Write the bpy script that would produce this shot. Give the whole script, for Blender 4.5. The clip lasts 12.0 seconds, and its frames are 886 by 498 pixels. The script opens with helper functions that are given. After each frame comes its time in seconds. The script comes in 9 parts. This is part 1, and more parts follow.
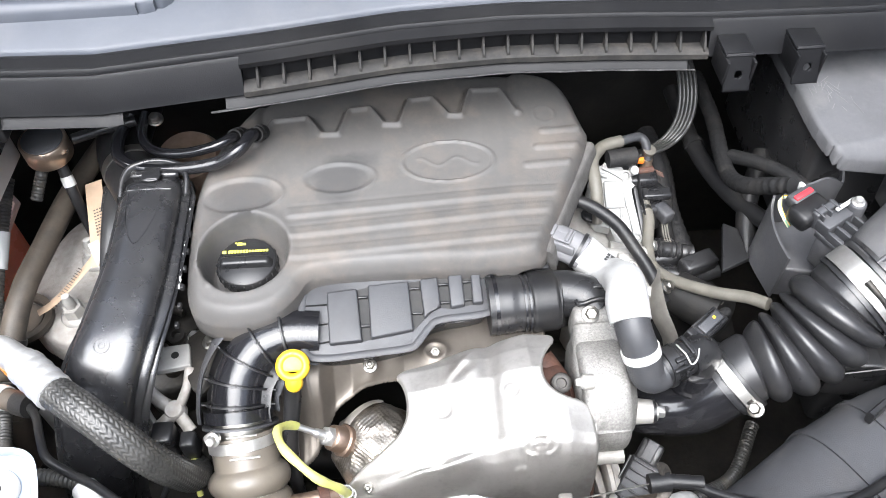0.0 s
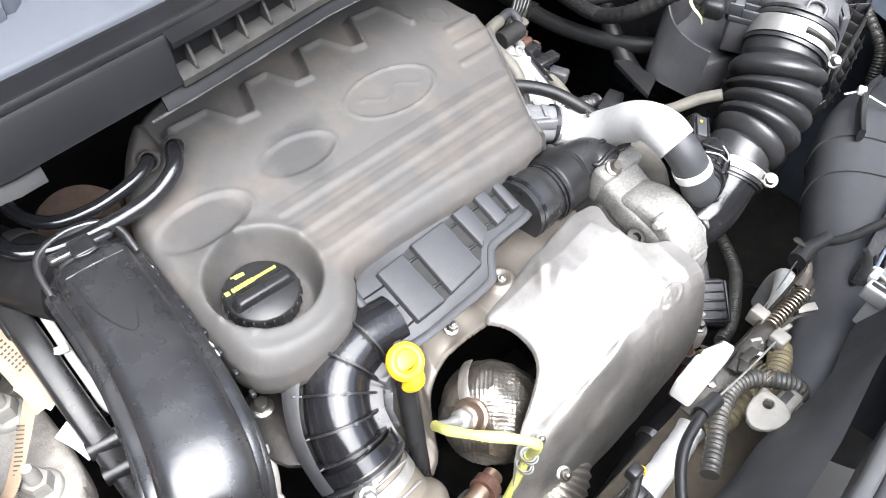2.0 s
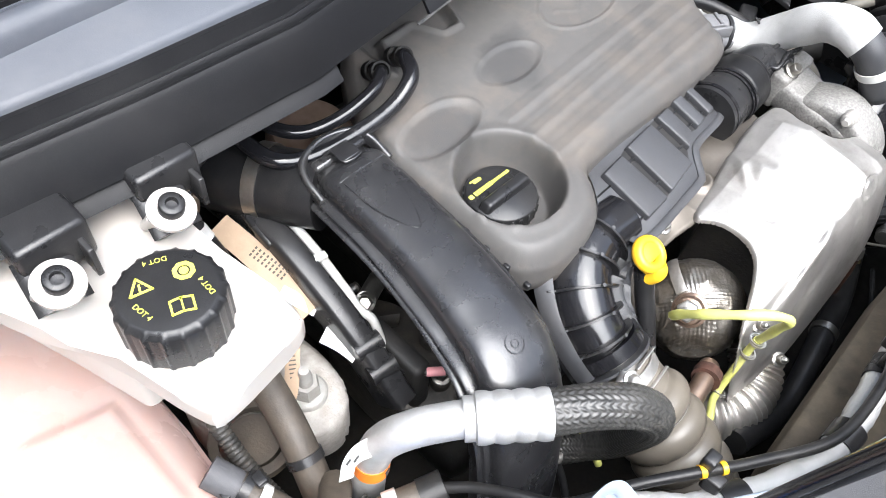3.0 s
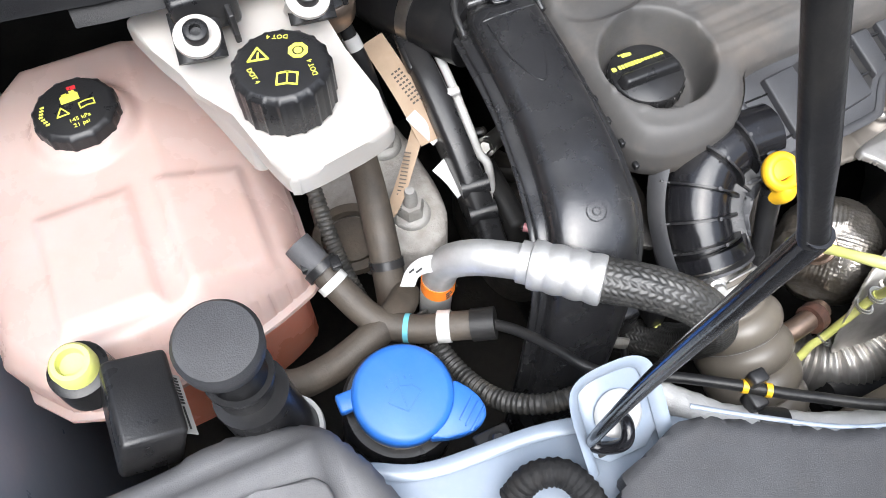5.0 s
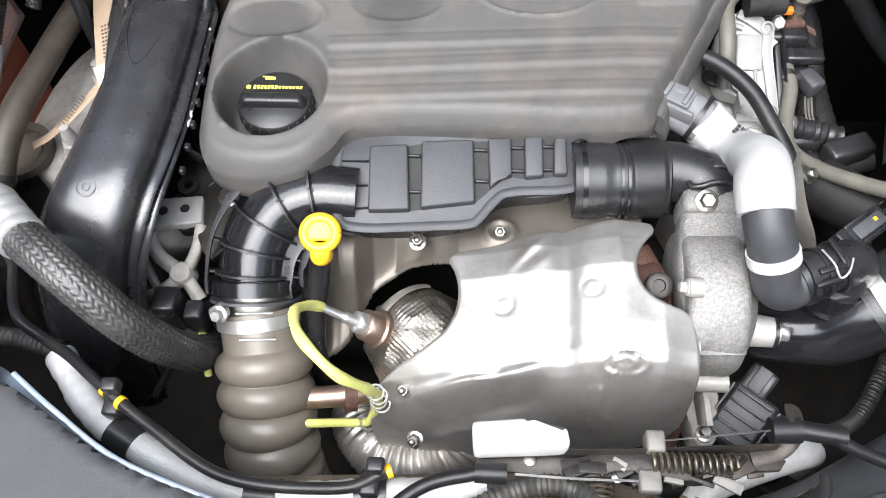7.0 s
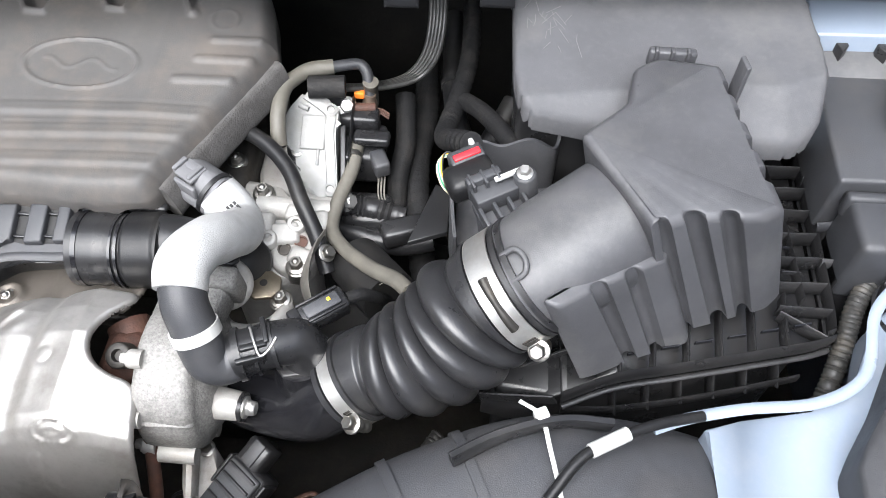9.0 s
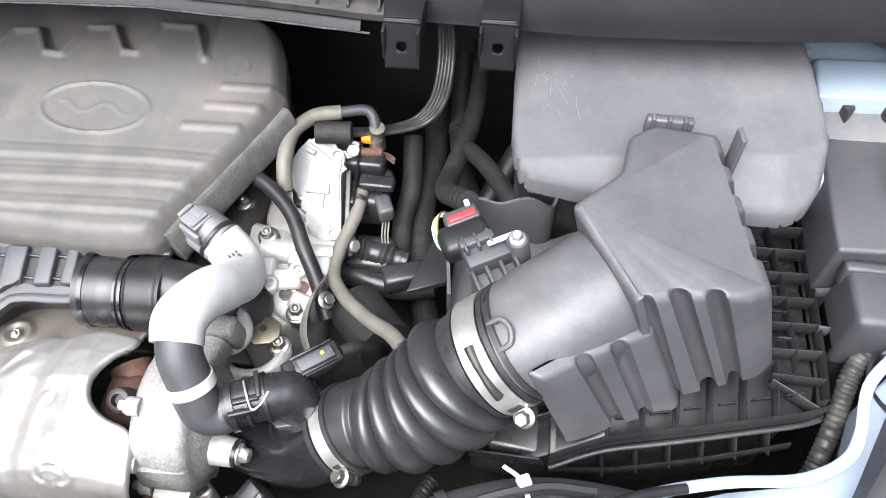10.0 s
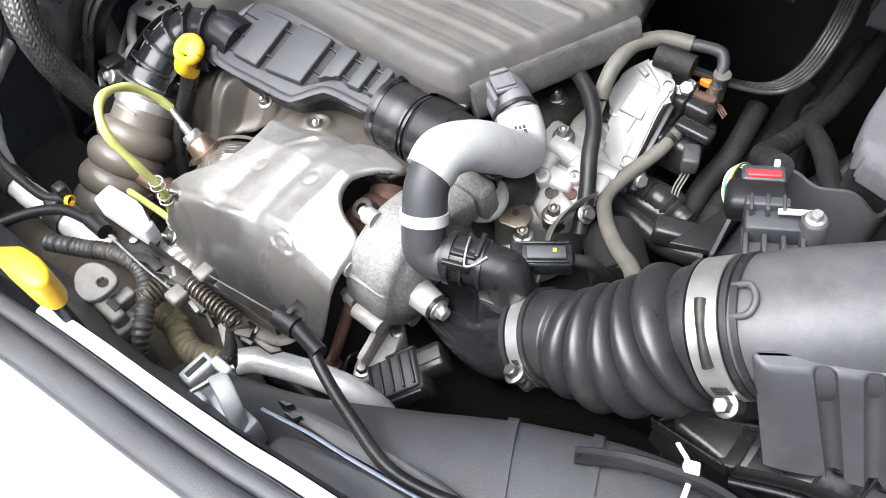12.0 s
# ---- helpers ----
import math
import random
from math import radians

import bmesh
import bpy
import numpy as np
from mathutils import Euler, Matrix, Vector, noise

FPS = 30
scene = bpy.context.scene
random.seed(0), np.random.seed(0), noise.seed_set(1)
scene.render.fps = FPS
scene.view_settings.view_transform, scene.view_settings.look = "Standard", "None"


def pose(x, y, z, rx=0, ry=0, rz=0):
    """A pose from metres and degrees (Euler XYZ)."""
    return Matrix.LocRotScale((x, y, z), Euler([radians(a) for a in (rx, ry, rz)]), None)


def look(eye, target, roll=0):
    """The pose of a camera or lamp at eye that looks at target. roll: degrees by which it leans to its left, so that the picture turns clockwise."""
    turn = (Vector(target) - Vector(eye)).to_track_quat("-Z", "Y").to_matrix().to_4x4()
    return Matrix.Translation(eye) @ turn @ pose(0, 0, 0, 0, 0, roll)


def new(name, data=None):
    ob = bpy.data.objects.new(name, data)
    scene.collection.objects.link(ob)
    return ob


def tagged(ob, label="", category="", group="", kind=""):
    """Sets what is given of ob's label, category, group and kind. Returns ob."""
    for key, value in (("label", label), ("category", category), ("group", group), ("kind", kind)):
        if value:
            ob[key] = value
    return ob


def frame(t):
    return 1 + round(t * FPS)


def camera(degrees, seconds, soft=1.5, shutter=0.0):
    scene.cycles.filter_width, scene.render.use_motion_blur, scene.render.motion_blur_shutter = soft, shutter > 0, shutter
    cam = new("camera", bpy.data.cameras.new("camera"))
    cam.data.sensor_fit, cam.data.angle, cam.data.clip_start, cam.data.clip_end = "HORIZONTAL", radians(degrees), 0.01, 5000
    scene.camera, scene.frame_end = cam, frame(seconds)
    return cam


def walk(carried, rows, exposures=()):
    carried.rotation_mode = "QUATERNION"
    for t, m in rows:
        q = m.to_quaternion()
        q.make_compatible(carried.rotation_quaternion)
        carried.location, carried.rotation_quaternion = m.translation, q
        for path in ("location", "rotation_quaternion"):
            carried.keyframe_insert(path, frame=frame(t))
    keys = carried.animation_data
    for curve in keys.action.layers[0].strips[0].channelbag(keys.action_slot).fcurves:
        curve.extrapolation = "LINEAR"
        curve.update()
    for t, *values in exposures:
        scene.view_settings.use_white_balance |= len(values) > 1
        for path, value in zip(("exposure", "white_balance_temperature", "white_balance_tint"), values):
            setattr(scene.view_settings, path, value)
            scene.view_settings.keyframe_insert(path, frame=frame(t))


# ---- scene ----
cam = camera(58.5, 12.0, 0.9)
PATH = [
    (0, (-0.034, -0.624, 1.523), (0.029, 0.63, -0.034), -0.9),
    (0.5, (-0.105, -0.571, 1.477), (0.163, 0.65, -0.085), 0.3),
    (1, (-0.186, -0.529, 1.422), (0.328, 0.623, -0.13), 1.8),
    (1.5, (-0.253, -0.499, 1.397), (0.474, 0.54, -0.149), 3.7),
    (2, (-0.392, -0.467, 1.394), (0.529, 0.429, -0.138), 5.1),
    (2.5, (-0.52, -0.407, 1.386), (0.434, 0.415, -0.167), 5.1),
    (3, (-0.595, -0.348, 1.363), (0.341, 0.432, -0.223), 6.0),
    (3.5, (-0.633, -0.334, 1.354), (0.181, 0.313, -0.355), 7.0),
    (3.7, (-0.633, -0.336, 1.358), (0.156, 0.292, -0.369), 7.1),
    (5.3, (-0.49, -0.46, 1.369), (-0.208, 0.485, -0.371), -2.0),
    (5.5, (-0.425, -0.474, 1.375), (-0.206, 0.493, -0.361), -2.5),
    (6, (-0.301, -0.506, 1.363), (-0.234, 0.493, -0.369), -3.5),
    (6.2, (-0.254, -0.526, 1.359), (-0.239, 0.239, 0.069), -4.0),
    (6.5, (-0.183, -0.548, 1.367), (-0.223, 0.468, -0.355), -4.2),
    (7, (-0.03, -0.537, 1.37), (-0.148, 0.48, -0.348), -3.9),
    (7.5, (0.115, -0.516, 1.36), (-0.03, 0.504, -0.354), -3.9),
    (7.7, (0.164, -0.51, 1.352), (0.014, 0.545, -0.341), -3.4),
    (9.3, (0.396, -0.503, 1.403), (0.327, 0.635, -0.24), 1.4),
    (9.5, (0.406, -0.488, 1.414), (0.338, 0.649, -0.229), 1.2),
    (10, (0.394, -0.468, 1.42), (0.243, 0.656, -0.227), -0.4),
    (10.2, (0.405, -0.468, 1.408), (0.173, 0.354, 0.175), -2.7),
    (10.5, (0.401, -0.477, 1.401), (-0.077, 0.551, -0.247), -4.5),
    (11, (0.43, -0.493, 1.397), (-0.265, 0.417, -0.243), -6.8),
    (11.2, (0.440, -0.493, 1.389), (-0.126, 0.162, 0.163), -6.9),
    (11.5, (0.456, -0.48, 1.382), (-0.349, 0.347, -0.252), -6.9),
    (12, (0.441, -0.487, 1.349), (-0.383, 0.314, -0.288), -6.1),
]
walk(cam, [(t, look(e, g, r)) for t, e, g, r in PATH], [(t, 1.70 + v, 6150, 9) for t, v in ((0, 0.3), (1, 0.47), (2, 0.50), (3, 0.2), (3.7, 0.1), (5.3, -0.4), (5.5, -0.4), (6.5, -0.05), (7, -0.1), (7.5, -0.45), (9.5, 0.21), (10.5, 0.5), (11, 0.33), (12, 0.08))])
SKY, SUN, SUN_TURN, SUN_HIGH = 0.15, 2.6, 200, 62


# ---- sky, sun ----
world = bpy.data.worlds.new("overcast_sky")
scene.world = world
world.use_nodes = True
wn, wl = world.node_tree.nodes, world.node_tree.links
sky = wn.new("ShaderNodeTexSky")
sky.sky_type = "NISHITA"
sky.sun_disc = False
sky.sun_elevation = radians(SUN_HIGH)
sky.sun_rotation = radians(SUN_TURN)
sky.air_density, sky.dust_density, sky.ozone_density = 1.0, 4.0, 0.6
hsv = wn.new("ShaderNodeHueSaturation")
hsv.inputs["Saturation"].default_value = 0.62
wl.new(sky.outputs[0], hsv.inputs["Color"])
wl.new(hsv.outputs[0], wn["Background"].inputs["Color"])
wn["Background"].inputs["Strength"].default_value = SKY
lamp = bpy.data.lights.new("sun", "SUN")
lamp.energy, lamp.angle, lamp.color = SUN, radians(65), (1.0, 0.99, 0.98)
sun = new("sun", lamp)
a, e = radians(SUN_TURN), radians(SUN_HIGH)
sun.matrix_world = look((0.8 * math.sin(a), 0.8 * math.cos(a), 3.0 + 0.8 * math.tan(e)), (0, 0, 3.0))


# ---- materials ----
def mat(name, col, rough=0.5, metal=0.0, col2=None, scale=25, bump=0.1, bscale=500, dirt=None, damount=0.35, dscale=9, rvar=0.15, sss=0.0, alpha=None, coat=0.0):
    """A surface: two tones mixed by cloudy noise, patches of dirt, uneven gloss and fine relief."""
    m = bpy.data.materials.new(name)
    m.use_nodes = True
    n, l = m.node_tree.nodes, m.node_tree.links
    b = n["Principled BSDF"]
    tc = n.new("ShaderNodeTexCoord")

    def noise_at(s, detail=5, rough_=0.6):
        t = n.new("ShaderNodeTexNoise")
        t.inputs["Scale"].default_value, t.inputs["Detail"].default_value, t.inputs["Roughness"].default_value = s, detail, rough_
        l.new(tc.outputs["Object"], t.inputs["Vector"])
        return t.outputs["Fac"]

    def ramp(src, lo, hi):
        r = n.new("ShaderNodeMapRange")
        r.inputs["From Min"].default_value, r.inputs["From Max"].default_value = lo, hi
        l.new(src, r.inputs["Value"])
        return r.outputs["Result"]

    def blend(fac, c1, c2):
        x = n.new("ShaderNodeMix")
        x.data_type = "RGBA"
        l.new(fac, x.inputs[0])
        for c, k in ((c1, 6), (c2, 7)):
            if isinstance(c, tuple):
                x.inputs[k].default_value = (*c, 1)
            else:
                l.new(c, x.inputs[k])
        return x.outputs[2]

    col2 = col2 or tuple(c * 0.72 for c in col)
    out = blend(ramp(noise_at(scale), 0.35, 0.68), col, col2)
    if dirt:
        d = n.new("ShaderNodeMath")
        d.operation = "MULTIPLY"
        l.new(ramp(noise_at(dscale, 8, 0.68), 0.48, 0.72), d.inputs[0])
        d.inputs[1].default_value = damount
        out = blend(d.outputs[0], out, dirt)
        f = n.new("ShaderNodeMath")
        f.operation = "MULTIPLY"
        l.new(ramp(noise_at(170, 6, 0.75), 0.5, 0.8), f.inputs[0])
        f.inputs[1].default_value = damount * 0.4
        out = blend(f.outputs[0], out, dirt)
    l.new(out, b.inputs["Base Color"])
    r = n.new("ShaderNodeMapRange")
    r.inputs["To Min"].default_value, r.inputs["To Max"].default_value = max(0.02, rough - rvar), min(1, rough + rvar)
    l.new(noise_at(scale * 1.7, 6), r.inputs["Value"])
    l.new(r.outputs["Result"], b.inputs["Roughness"])
    b.inputs["Metallic"].default_value = metal
    b.inputs["Coat Weight"].default_value = coat
    if sss:
        b.inputs["Subsurface Weight"].default_value = sss
        b.inputs["Subsurface Radius"].default_value = (0.02, 0.012, 0.008)
    if bump:
        p = n.new("ShaderNodeBump")
        p.inputs["Strength"].default_value, p.inputs["Distance"].default_value = bump, 0.001
        l.new(noise_at(bscale, 3), p.inputs["Height"])
        l.new(p.outputs[0], b.inputs["Normal"])
    return m


M_COVER = mat("cover_plastic", (0.082, 0.079, 0.076), 0.50, 0, (0.061, 0.0582, 0.0560), 9, 0.22, 1100, (0.130, 0.110, 0.092), 0.65, 14)
M_FOAM = mat("grey_foam", (0.075, 0.0715, 0.068), 0.95, 0, (0.045, 0.042, 0.039), 70, 0.9, 450)
M_BLACK = mat("black_plastic", (0.0115, 0.0115, 0.0122), 0.30, 0, (0.019, 0.019, 0.020), 20, 0.14, 700, (0.065, 0.06, 0.055), 0.22)
M_GLOSS = mat("glossy_black_plastic", (0.0062, 0.0062, 0.0074), 0.15, 0, (0.0125, 0.0125, 0.0145), 14, 0.10, 260, (0.055, 0.053, 0.05), 0.22, 16)
M_AIRBOX = mat("airbox_plastic", (0.064, 0.064, 0.069), 0.47, 0, (0.045, 0.045, 0.048), 16, 0.22, 1300, (0.16, 0.157, 0.152), 0.45)
M_BATT = mat("battery_cover_plastic", (0.0825, 0.0825, 0.0875), 0.58, 0, (0.0625, 0.0625, 0.0663), 13, 0.25, 1100, (0.16, 0.157, 0.152), 0.5, 7)
M_RUBBER = mat("black_rubber", (0.0125, 0.0125, 0.0132), 0.36, 0, (0.0085, 0.0085, 0.0092), 30, 0.15, 600, (0.07, 0.065, 0.056), 0.25, 20)
M_BELLOWS = mat("dusty_bellows_rubber", (0.022, 0.022, 0.0235), 0.32, 0, (0.015, 0.015, 0.0160), 22, 0.2, 700, (0.09, 0.085, 0.077), 0.35, 16)
M_BROWNHOSE = mat("dusty_brown_rubber", (0.064, 0.051, 0.038), 0.60, 0, (0.042, 0.035, 0.028), 40, 0.25, 400, (0.15, 0.125, 0.095), 0.25, 30)
M_GREYHOSE = mat("olive_grey_rubber", (0.105, 0.098, 0.082), 0.6, 0, (0.075, 0.07, 0.058), 50, 0.2, 400, (0.18, 0.16, 0.13), 0.3, 30)
M_BEIGE = mat("grey_beige_silicone", (0.138, 0.122, 0.101), 0.34, 0, (0.112, 0.098, 0.080), 30, 0.1, 500, (0.21, 0.175, 0.13), 0.35, 20)
M_STEEL = mat("bright_steel", (0.60, 0.595, 0.58), 0.38, 0.85, (0.50, 0.49, 0.47), 60, 0.1, 500, (0.30, 0.25, 0.19), 0.25, 40)
M_ZINC = mat("zinc_plated_steel", (0.40, 0.39, 0.365), 0.4, 1.0, (0.29, 0.28, 0.26), 50, 0.15, 400, (0.22, 0.17, 0.12), 0.35, 60)
M_SHIELD = mat("pressed_aluminium_shield", (0.51, 0.495, 0.475), 0.48, 0.85, (0.41, 0.395, 0.37), 9, 0.22, 110, (0.19, 0.165, 0.14), 0.55, 17, 0.10)
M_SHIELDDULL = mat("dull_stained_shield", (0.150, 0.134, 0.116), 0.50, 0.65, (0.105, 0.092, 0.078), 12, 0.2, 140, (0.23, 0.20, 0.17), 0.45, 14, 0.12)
M_FOILDARK = mat("stained_foil_wrap", (0.37, 0.35, 0.32), 0.34, 0.88, (0.17, 0.145, 0.115), 34, 0.6, 240, (0.10, 0.065, 0.04), 0.6, 26)
M_BRASSY = mat("brass_and_mirrored_brown_metal", (0.48, 0.38, 0.30), 0.32, 0.9, (0.34, 0.26, 0.20), 30, 0.1, 300, (0.2, 0.16, 0.12), 0.3, 30)
M_FOIL = mat("crumpled_foil", (0.60, 0.58, 0.55), 0.40, 0.85, (0.44, 0.41, 0.37), 30, 0.4, 200, (0.24, 0.18, 0.12), 0.4, 25)
M_CAST = mat("cast_aluminium", (0.37, 0.36, 0.34), 0.58, 0.30, (0.29, 0.28, 0.262), 40, 0.3, 700, (0.16, 0.14, 0.115), 0.45, 30)
M_CASTGRAIN = mat("sand_cast_aluminium", (0.265, 0.257, 0.242), 0.62, 0.35, (0.155, 0.150, 0.142), 420, 0.7, 520, (0.06, 0.056, 0.052), 0.65, 22)
M_MACHINED = mat("machined_aluminium", (0.25, 0.25, 0.243), 0.55, 0.15, (0.21, 0.21, 0.203), 40, 0.2, 500, (0.16, 0.145, 0.12), 0.4, 30)
M_RUST = mat("rusty_iron", (0.085, 0.038, 0.026), 0.7, 0.2, (0.045, 0.024, 0.018), 90, 0.6, 300, (0.14, 0.065, 0.035), 0.4, 50)
M_BRONZE = mat("heat_tinted_steel", (0.38, 0.28, 0.22), 0.38, 0.9, (0.28, 0.2, 0.15), 60, 0.2, 300)
M_GREASY = mat("greasy_dark_metal", (0.034, 0.031, 0.028), 0.5, 0.4, (0.018, 0.017, 0.015), 40, 0.5, 200, (0.13, 0.105, 0.08), 0.4, 25)
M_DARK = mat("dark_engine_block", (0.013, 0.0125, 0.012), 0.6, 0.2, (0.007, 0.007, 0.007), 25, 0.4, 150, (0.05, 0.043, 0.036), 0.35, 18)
M_YELLOW = mat("yellow_plastic", (0.83, 0.50, 0.02), 0.38, 0, (0.74, 0.42, 0.015), 60, 0.06, 500, (0.4, 0.25, 0.05), 0.2, 60, 0.1, 0.05)
M_LIME = mat("yellow_green_sleeve", (0.60, 0.62, 0.17), 0.5, 0, (0.5, 0.5, 0.15), 60, 0.15, 400, (0.45, 0.42, 0.25), 0.4, 40)
M_PRINT = mat("yellow_print", (0.72, 0.72, 0.10), 0.5, 0, None, 300, 0)
M_WHITE = mat("white_polythene", (0.42, 0.40, 0.375), 0.42, 0, (0.385, 0.36, 0.33), 8, 0.03, 200, (0.34, 0.285, 0.235), 0.15, 16, 0.1, 0.15)
M_WHITEPL = mat("white_plastic", (0.50, 0.50, 0.485), 0.4, 0, (0.43, 0.43, 0.415), 40, 0.05, 300, (0.36, 0.33, 0.28), 0.25, 40)
M_TANK = mat("translucent_tank_plastic", (0.56, 0.45, 0.41), 0.28, 0, (0.55, 0.38, 0.33), 7, 0.04, 120, (0.57, 0.53, 0.52), 0.7, 6, 0.08, 0.25)
M_TANKLOW = mat("tank_full_of_red_coolant", (0.82, 0.38, 0.26), 0.28, 0, (0.80, 0.24, 0.14), 8, 0.04, 120, (0.74, 0.58, 0.53), 0.6, 8, 0.08, 0.2)
M_BLUE = mat("blue_plastic", (0.022, 0.115, 0.42), 0.42, 0, (0.026, 0.13, 0.45), 30, 0.08, 500, (0.1, 0.2, 0.42), 0.15, 40, 0.1, 0.05)
M_PAINT = mat("pale_blue_car_paint", (0.226, 0.268, 0.327), 0.3, 0, (0.207, 0.246, 0.305), 10, 0.02, 300, (0.42, 0.41, 0.40), 0.2, 20, 0.08, 0, None, 0.4)
M_PAINTWHITE = mat("white_bumper_paint", (0.741, 0.75, 0.769), 0.25, 0, (0.722, 0.731, 0.75), 10, 0.0, 300, (0.6, 0.58, 0.56), 0.1, 20, 0.05, 0, None, 0.6)
M_TRIM = mat("grey_black_trim", (0.0382, 0.0395, 0.0433), 0.5, 0, (0.0268, 0.0268, 0.0293), 25, 0.3, 1200, (0.10, 0.095, 0.09), 0.3, 12)
# cowl black set below real plastic: the shade on it is in the colour
M_COWL = mat("shade_darkened_cowl_plastic", (0.0085, 0.0087, 0.0097), 0.45, 0, (0.006, 0.006, 0.0066), 12, 0.2, 900, (0.03, 0.029, 0.028), 0.2, 10)
M_LAMPCOVER = mat("matt_grey_lamp_cover", (0.125, 0.125, 0.13), 0.6, 0, (0.10, 0.10, 0.104), 14, 0.25, 1000, (0.2, 0.19, 0.18), 0.4, 9)
M_COWLRIB = mat("dusty_cowl_ribs", (0.018, 0.017, 0.016), 0.8, 0, (0.010, 0.0095, 0.009), 60, 0.3, 500, (0.10, 0.085, 0.07), 0.3, 40)
M_COWLTOP = mat("grey_blue_cowl_top", (0.066, 0.072, 0.086), 0.46, 0, (0.053, 0.058, 0.070), 8, 0.15, 900, (0.11, 0.108, 0.11), 0.3, 9)
M_SEAL = mat("frayed_foam_seal", (0.05, 0.05, 0.05), 0.95, 0, (0.015, 0.015, 0.015), 190, 1.0, 500)
M_PAPER = mat("brown_paper_tag", (0.36, 0.265, 0.185), 0.8, 0, (0.30, 0.215, 0.145), 40, 0.2, 300)
M_INK = mat("dark_print", (0.03, 0.03, 0.03), 0.7, 0, None, 300, 0)
M_ORANGE = mat("orange_label", (0.85, 0.22, 0.02), 0.5, 0, (0.78, 0.19, 0.02), 60, 0.05)
M_RED = mat("red_plastic", (0.62, 0.03, 0.04), 0.4, 0, None, 60, 0.05)
M_SILVERTAPE = mat("silver_cloth_tape", (0.50, 0.50, 0.495), 0.52, 0.2, (0.44, 0.44, 0.435), 60, 0.5, 800, (0.38, 0.365, 0.335), 0.35, 30)
M_SILVERSLEEVE = mat("foil_sleeve", (0.58, 0.58, 0.57), 0.36, 0.35, (0.46, 0.455, 0.44), 80, 0.3, 500, (0.3, 0.28, 0.25), 0.4, 30)
M_CONDUIT = mat("dusty_corrugated_conduit", (0.0336, 0.0324, 0.03), 0.5, 0, (0.024, 0.024, 0.0228), 50, 0.2, 500, (0.2, 0.17, 0.13), 0.3, 40)
M_TAPECLOTH = mat("black_harness_tape", (0.0115, 0.0115, 0.0120), 0.70, 0, (0.0075, 0.0075, 0.0080), 90, 0.6, 350, (0.06, 0.054, 0.047), 0.3, 40)
M_MOUNT = mat("grey_cast_mount", (0.37, 0.35, 0.325), 0.72, 0.2, (0.28, 0.262, 0.24), 90, 0.5, 600, (0.17, 0.142, 0.116), 0.5, 22)
M_GREENW = mat("green_wire", (0.08, 0.4, 0.2), 0.45, 0, None, 60, 0)
M_PINKW = mat("pink_wire", (0.7, 0.3, 0.32), 0.45, 0, None, 60, 0)
M_CREAMW = mat("cream_wire", (0.7, 0.62, 0.45), 0.45, 0, None, 60, 0)
M_MUD = mat("dusty_undertray", (0.026, 0.0235, 0.0205), 0.9, 0, (0.014, 0.013, 0.012), 30, 0.6, 150, (0.06, 0.052, 0.042), 0.4, 25)
M_DUSTY = mat("dusty_brown_beam", (0.10, 0.081, 0.058), 0.9, 0, (0.05, 0.041, 0.03), 22, 0.6, 200, (0.16, 0.13, 0.09), 0.5, 20)
M_BRACKET = mat("weathered_steel_bracket", (0.21, 0.20, 0.182), 0.6, 0.35, (0.15, 0.142, 0.128), 50, 0.15, 500, (0.11, 0.095, 0.075), 0.5, 40)
M_PALEALLOY = mat("pale_die_cast_alloy", (0.40, 0.41, 0.415), 0.5, 0.2, (0.34, 0.345, 0.345), 30, 0.12, 500, (0.25, 0.235, 0.21), 0.35, 50)
M_ALUPIPE = mat("bare_aluminium_pipe", (0.62, 0.62, 0.615), 0.46, 0.65, (0.50, 0.495, 0.485), 35, 0.25, 300, (0.34, 0.325, 0.30), 0.4, 45)
M_DUCT = mat("dusty_duct_plastic", (0.018, 0.018, 0.0195), 0.27, 0, (0.011, 0.011, 0.012), 14, 0.10, 260, (0.085, 0.083, 0.08), 0.35, 13)
M_SPRING = mat("dull_spring_steel", (0.26, 0.225, 0.17), 0.4, 0.9, (0.17, 0.14, 0.105), 60, 0.15, 400)
M_YELLOWCOND = mat("yellowed_conduit", (0.17, 0.142, 0.075), 0.65, 0, (0.08, 0.066, 0.042), 60, 0.2, 400, (0.07, 0.06, 0.045), 0.5, 45)
M_ASPHALT = mat("asphalt", (0.055, 0.054, 0.052), 0.9, 0, (0.04, 0.04, 0.04), 3, 0.5, 60)
M_GLASS = mat("dark_window_glass", (0.02, 0.022, 0.025), 0.05, 0, None, 3, 0)

for m_, level in ((M_COWL, 0.18), (M_COVER, 0.32), (M_BATT, 0.3), (M_COWLTOP, 0.35), (M_RUBBER, 0.26), (M_DUCT, 0.75), (M_TAPECLOTH, 0.25), (M_MACHINED, 0.3), (M_BLACK, 0.38)):
    m_.node_tree.nodes["Principled BSDF"].inputs["Specular IOR Level"].default_value = level



def let_light_through(m, colour, share):
    """Milky plastic: part of the light that meets the shell goes on through it."""
    n, l = m.node_tree.nodes, m.node_tree.links
    t = n.new("ShaderNodeBsdfTranslucent")
    t.inputs["Color"].default_value = (*colour, 1)
    mix = n.new("ShaderNodeMixShader")
    mix.inputs[0].default_value = share
    l.new(n["Principled BSDF"].outputs[0], mix.inputs[1])
    l.new(t.outputs[0], mix.inputs[2])
    l.new(mix.outputs[0], n["Material Output"].inputs["Surface"])


let_light_through(M_TANK, (0.95, 0.80, 0.74), 0.38)
let_light_through(M_TANKLOW, (0.95, 0.50, 0.34), 0.4)



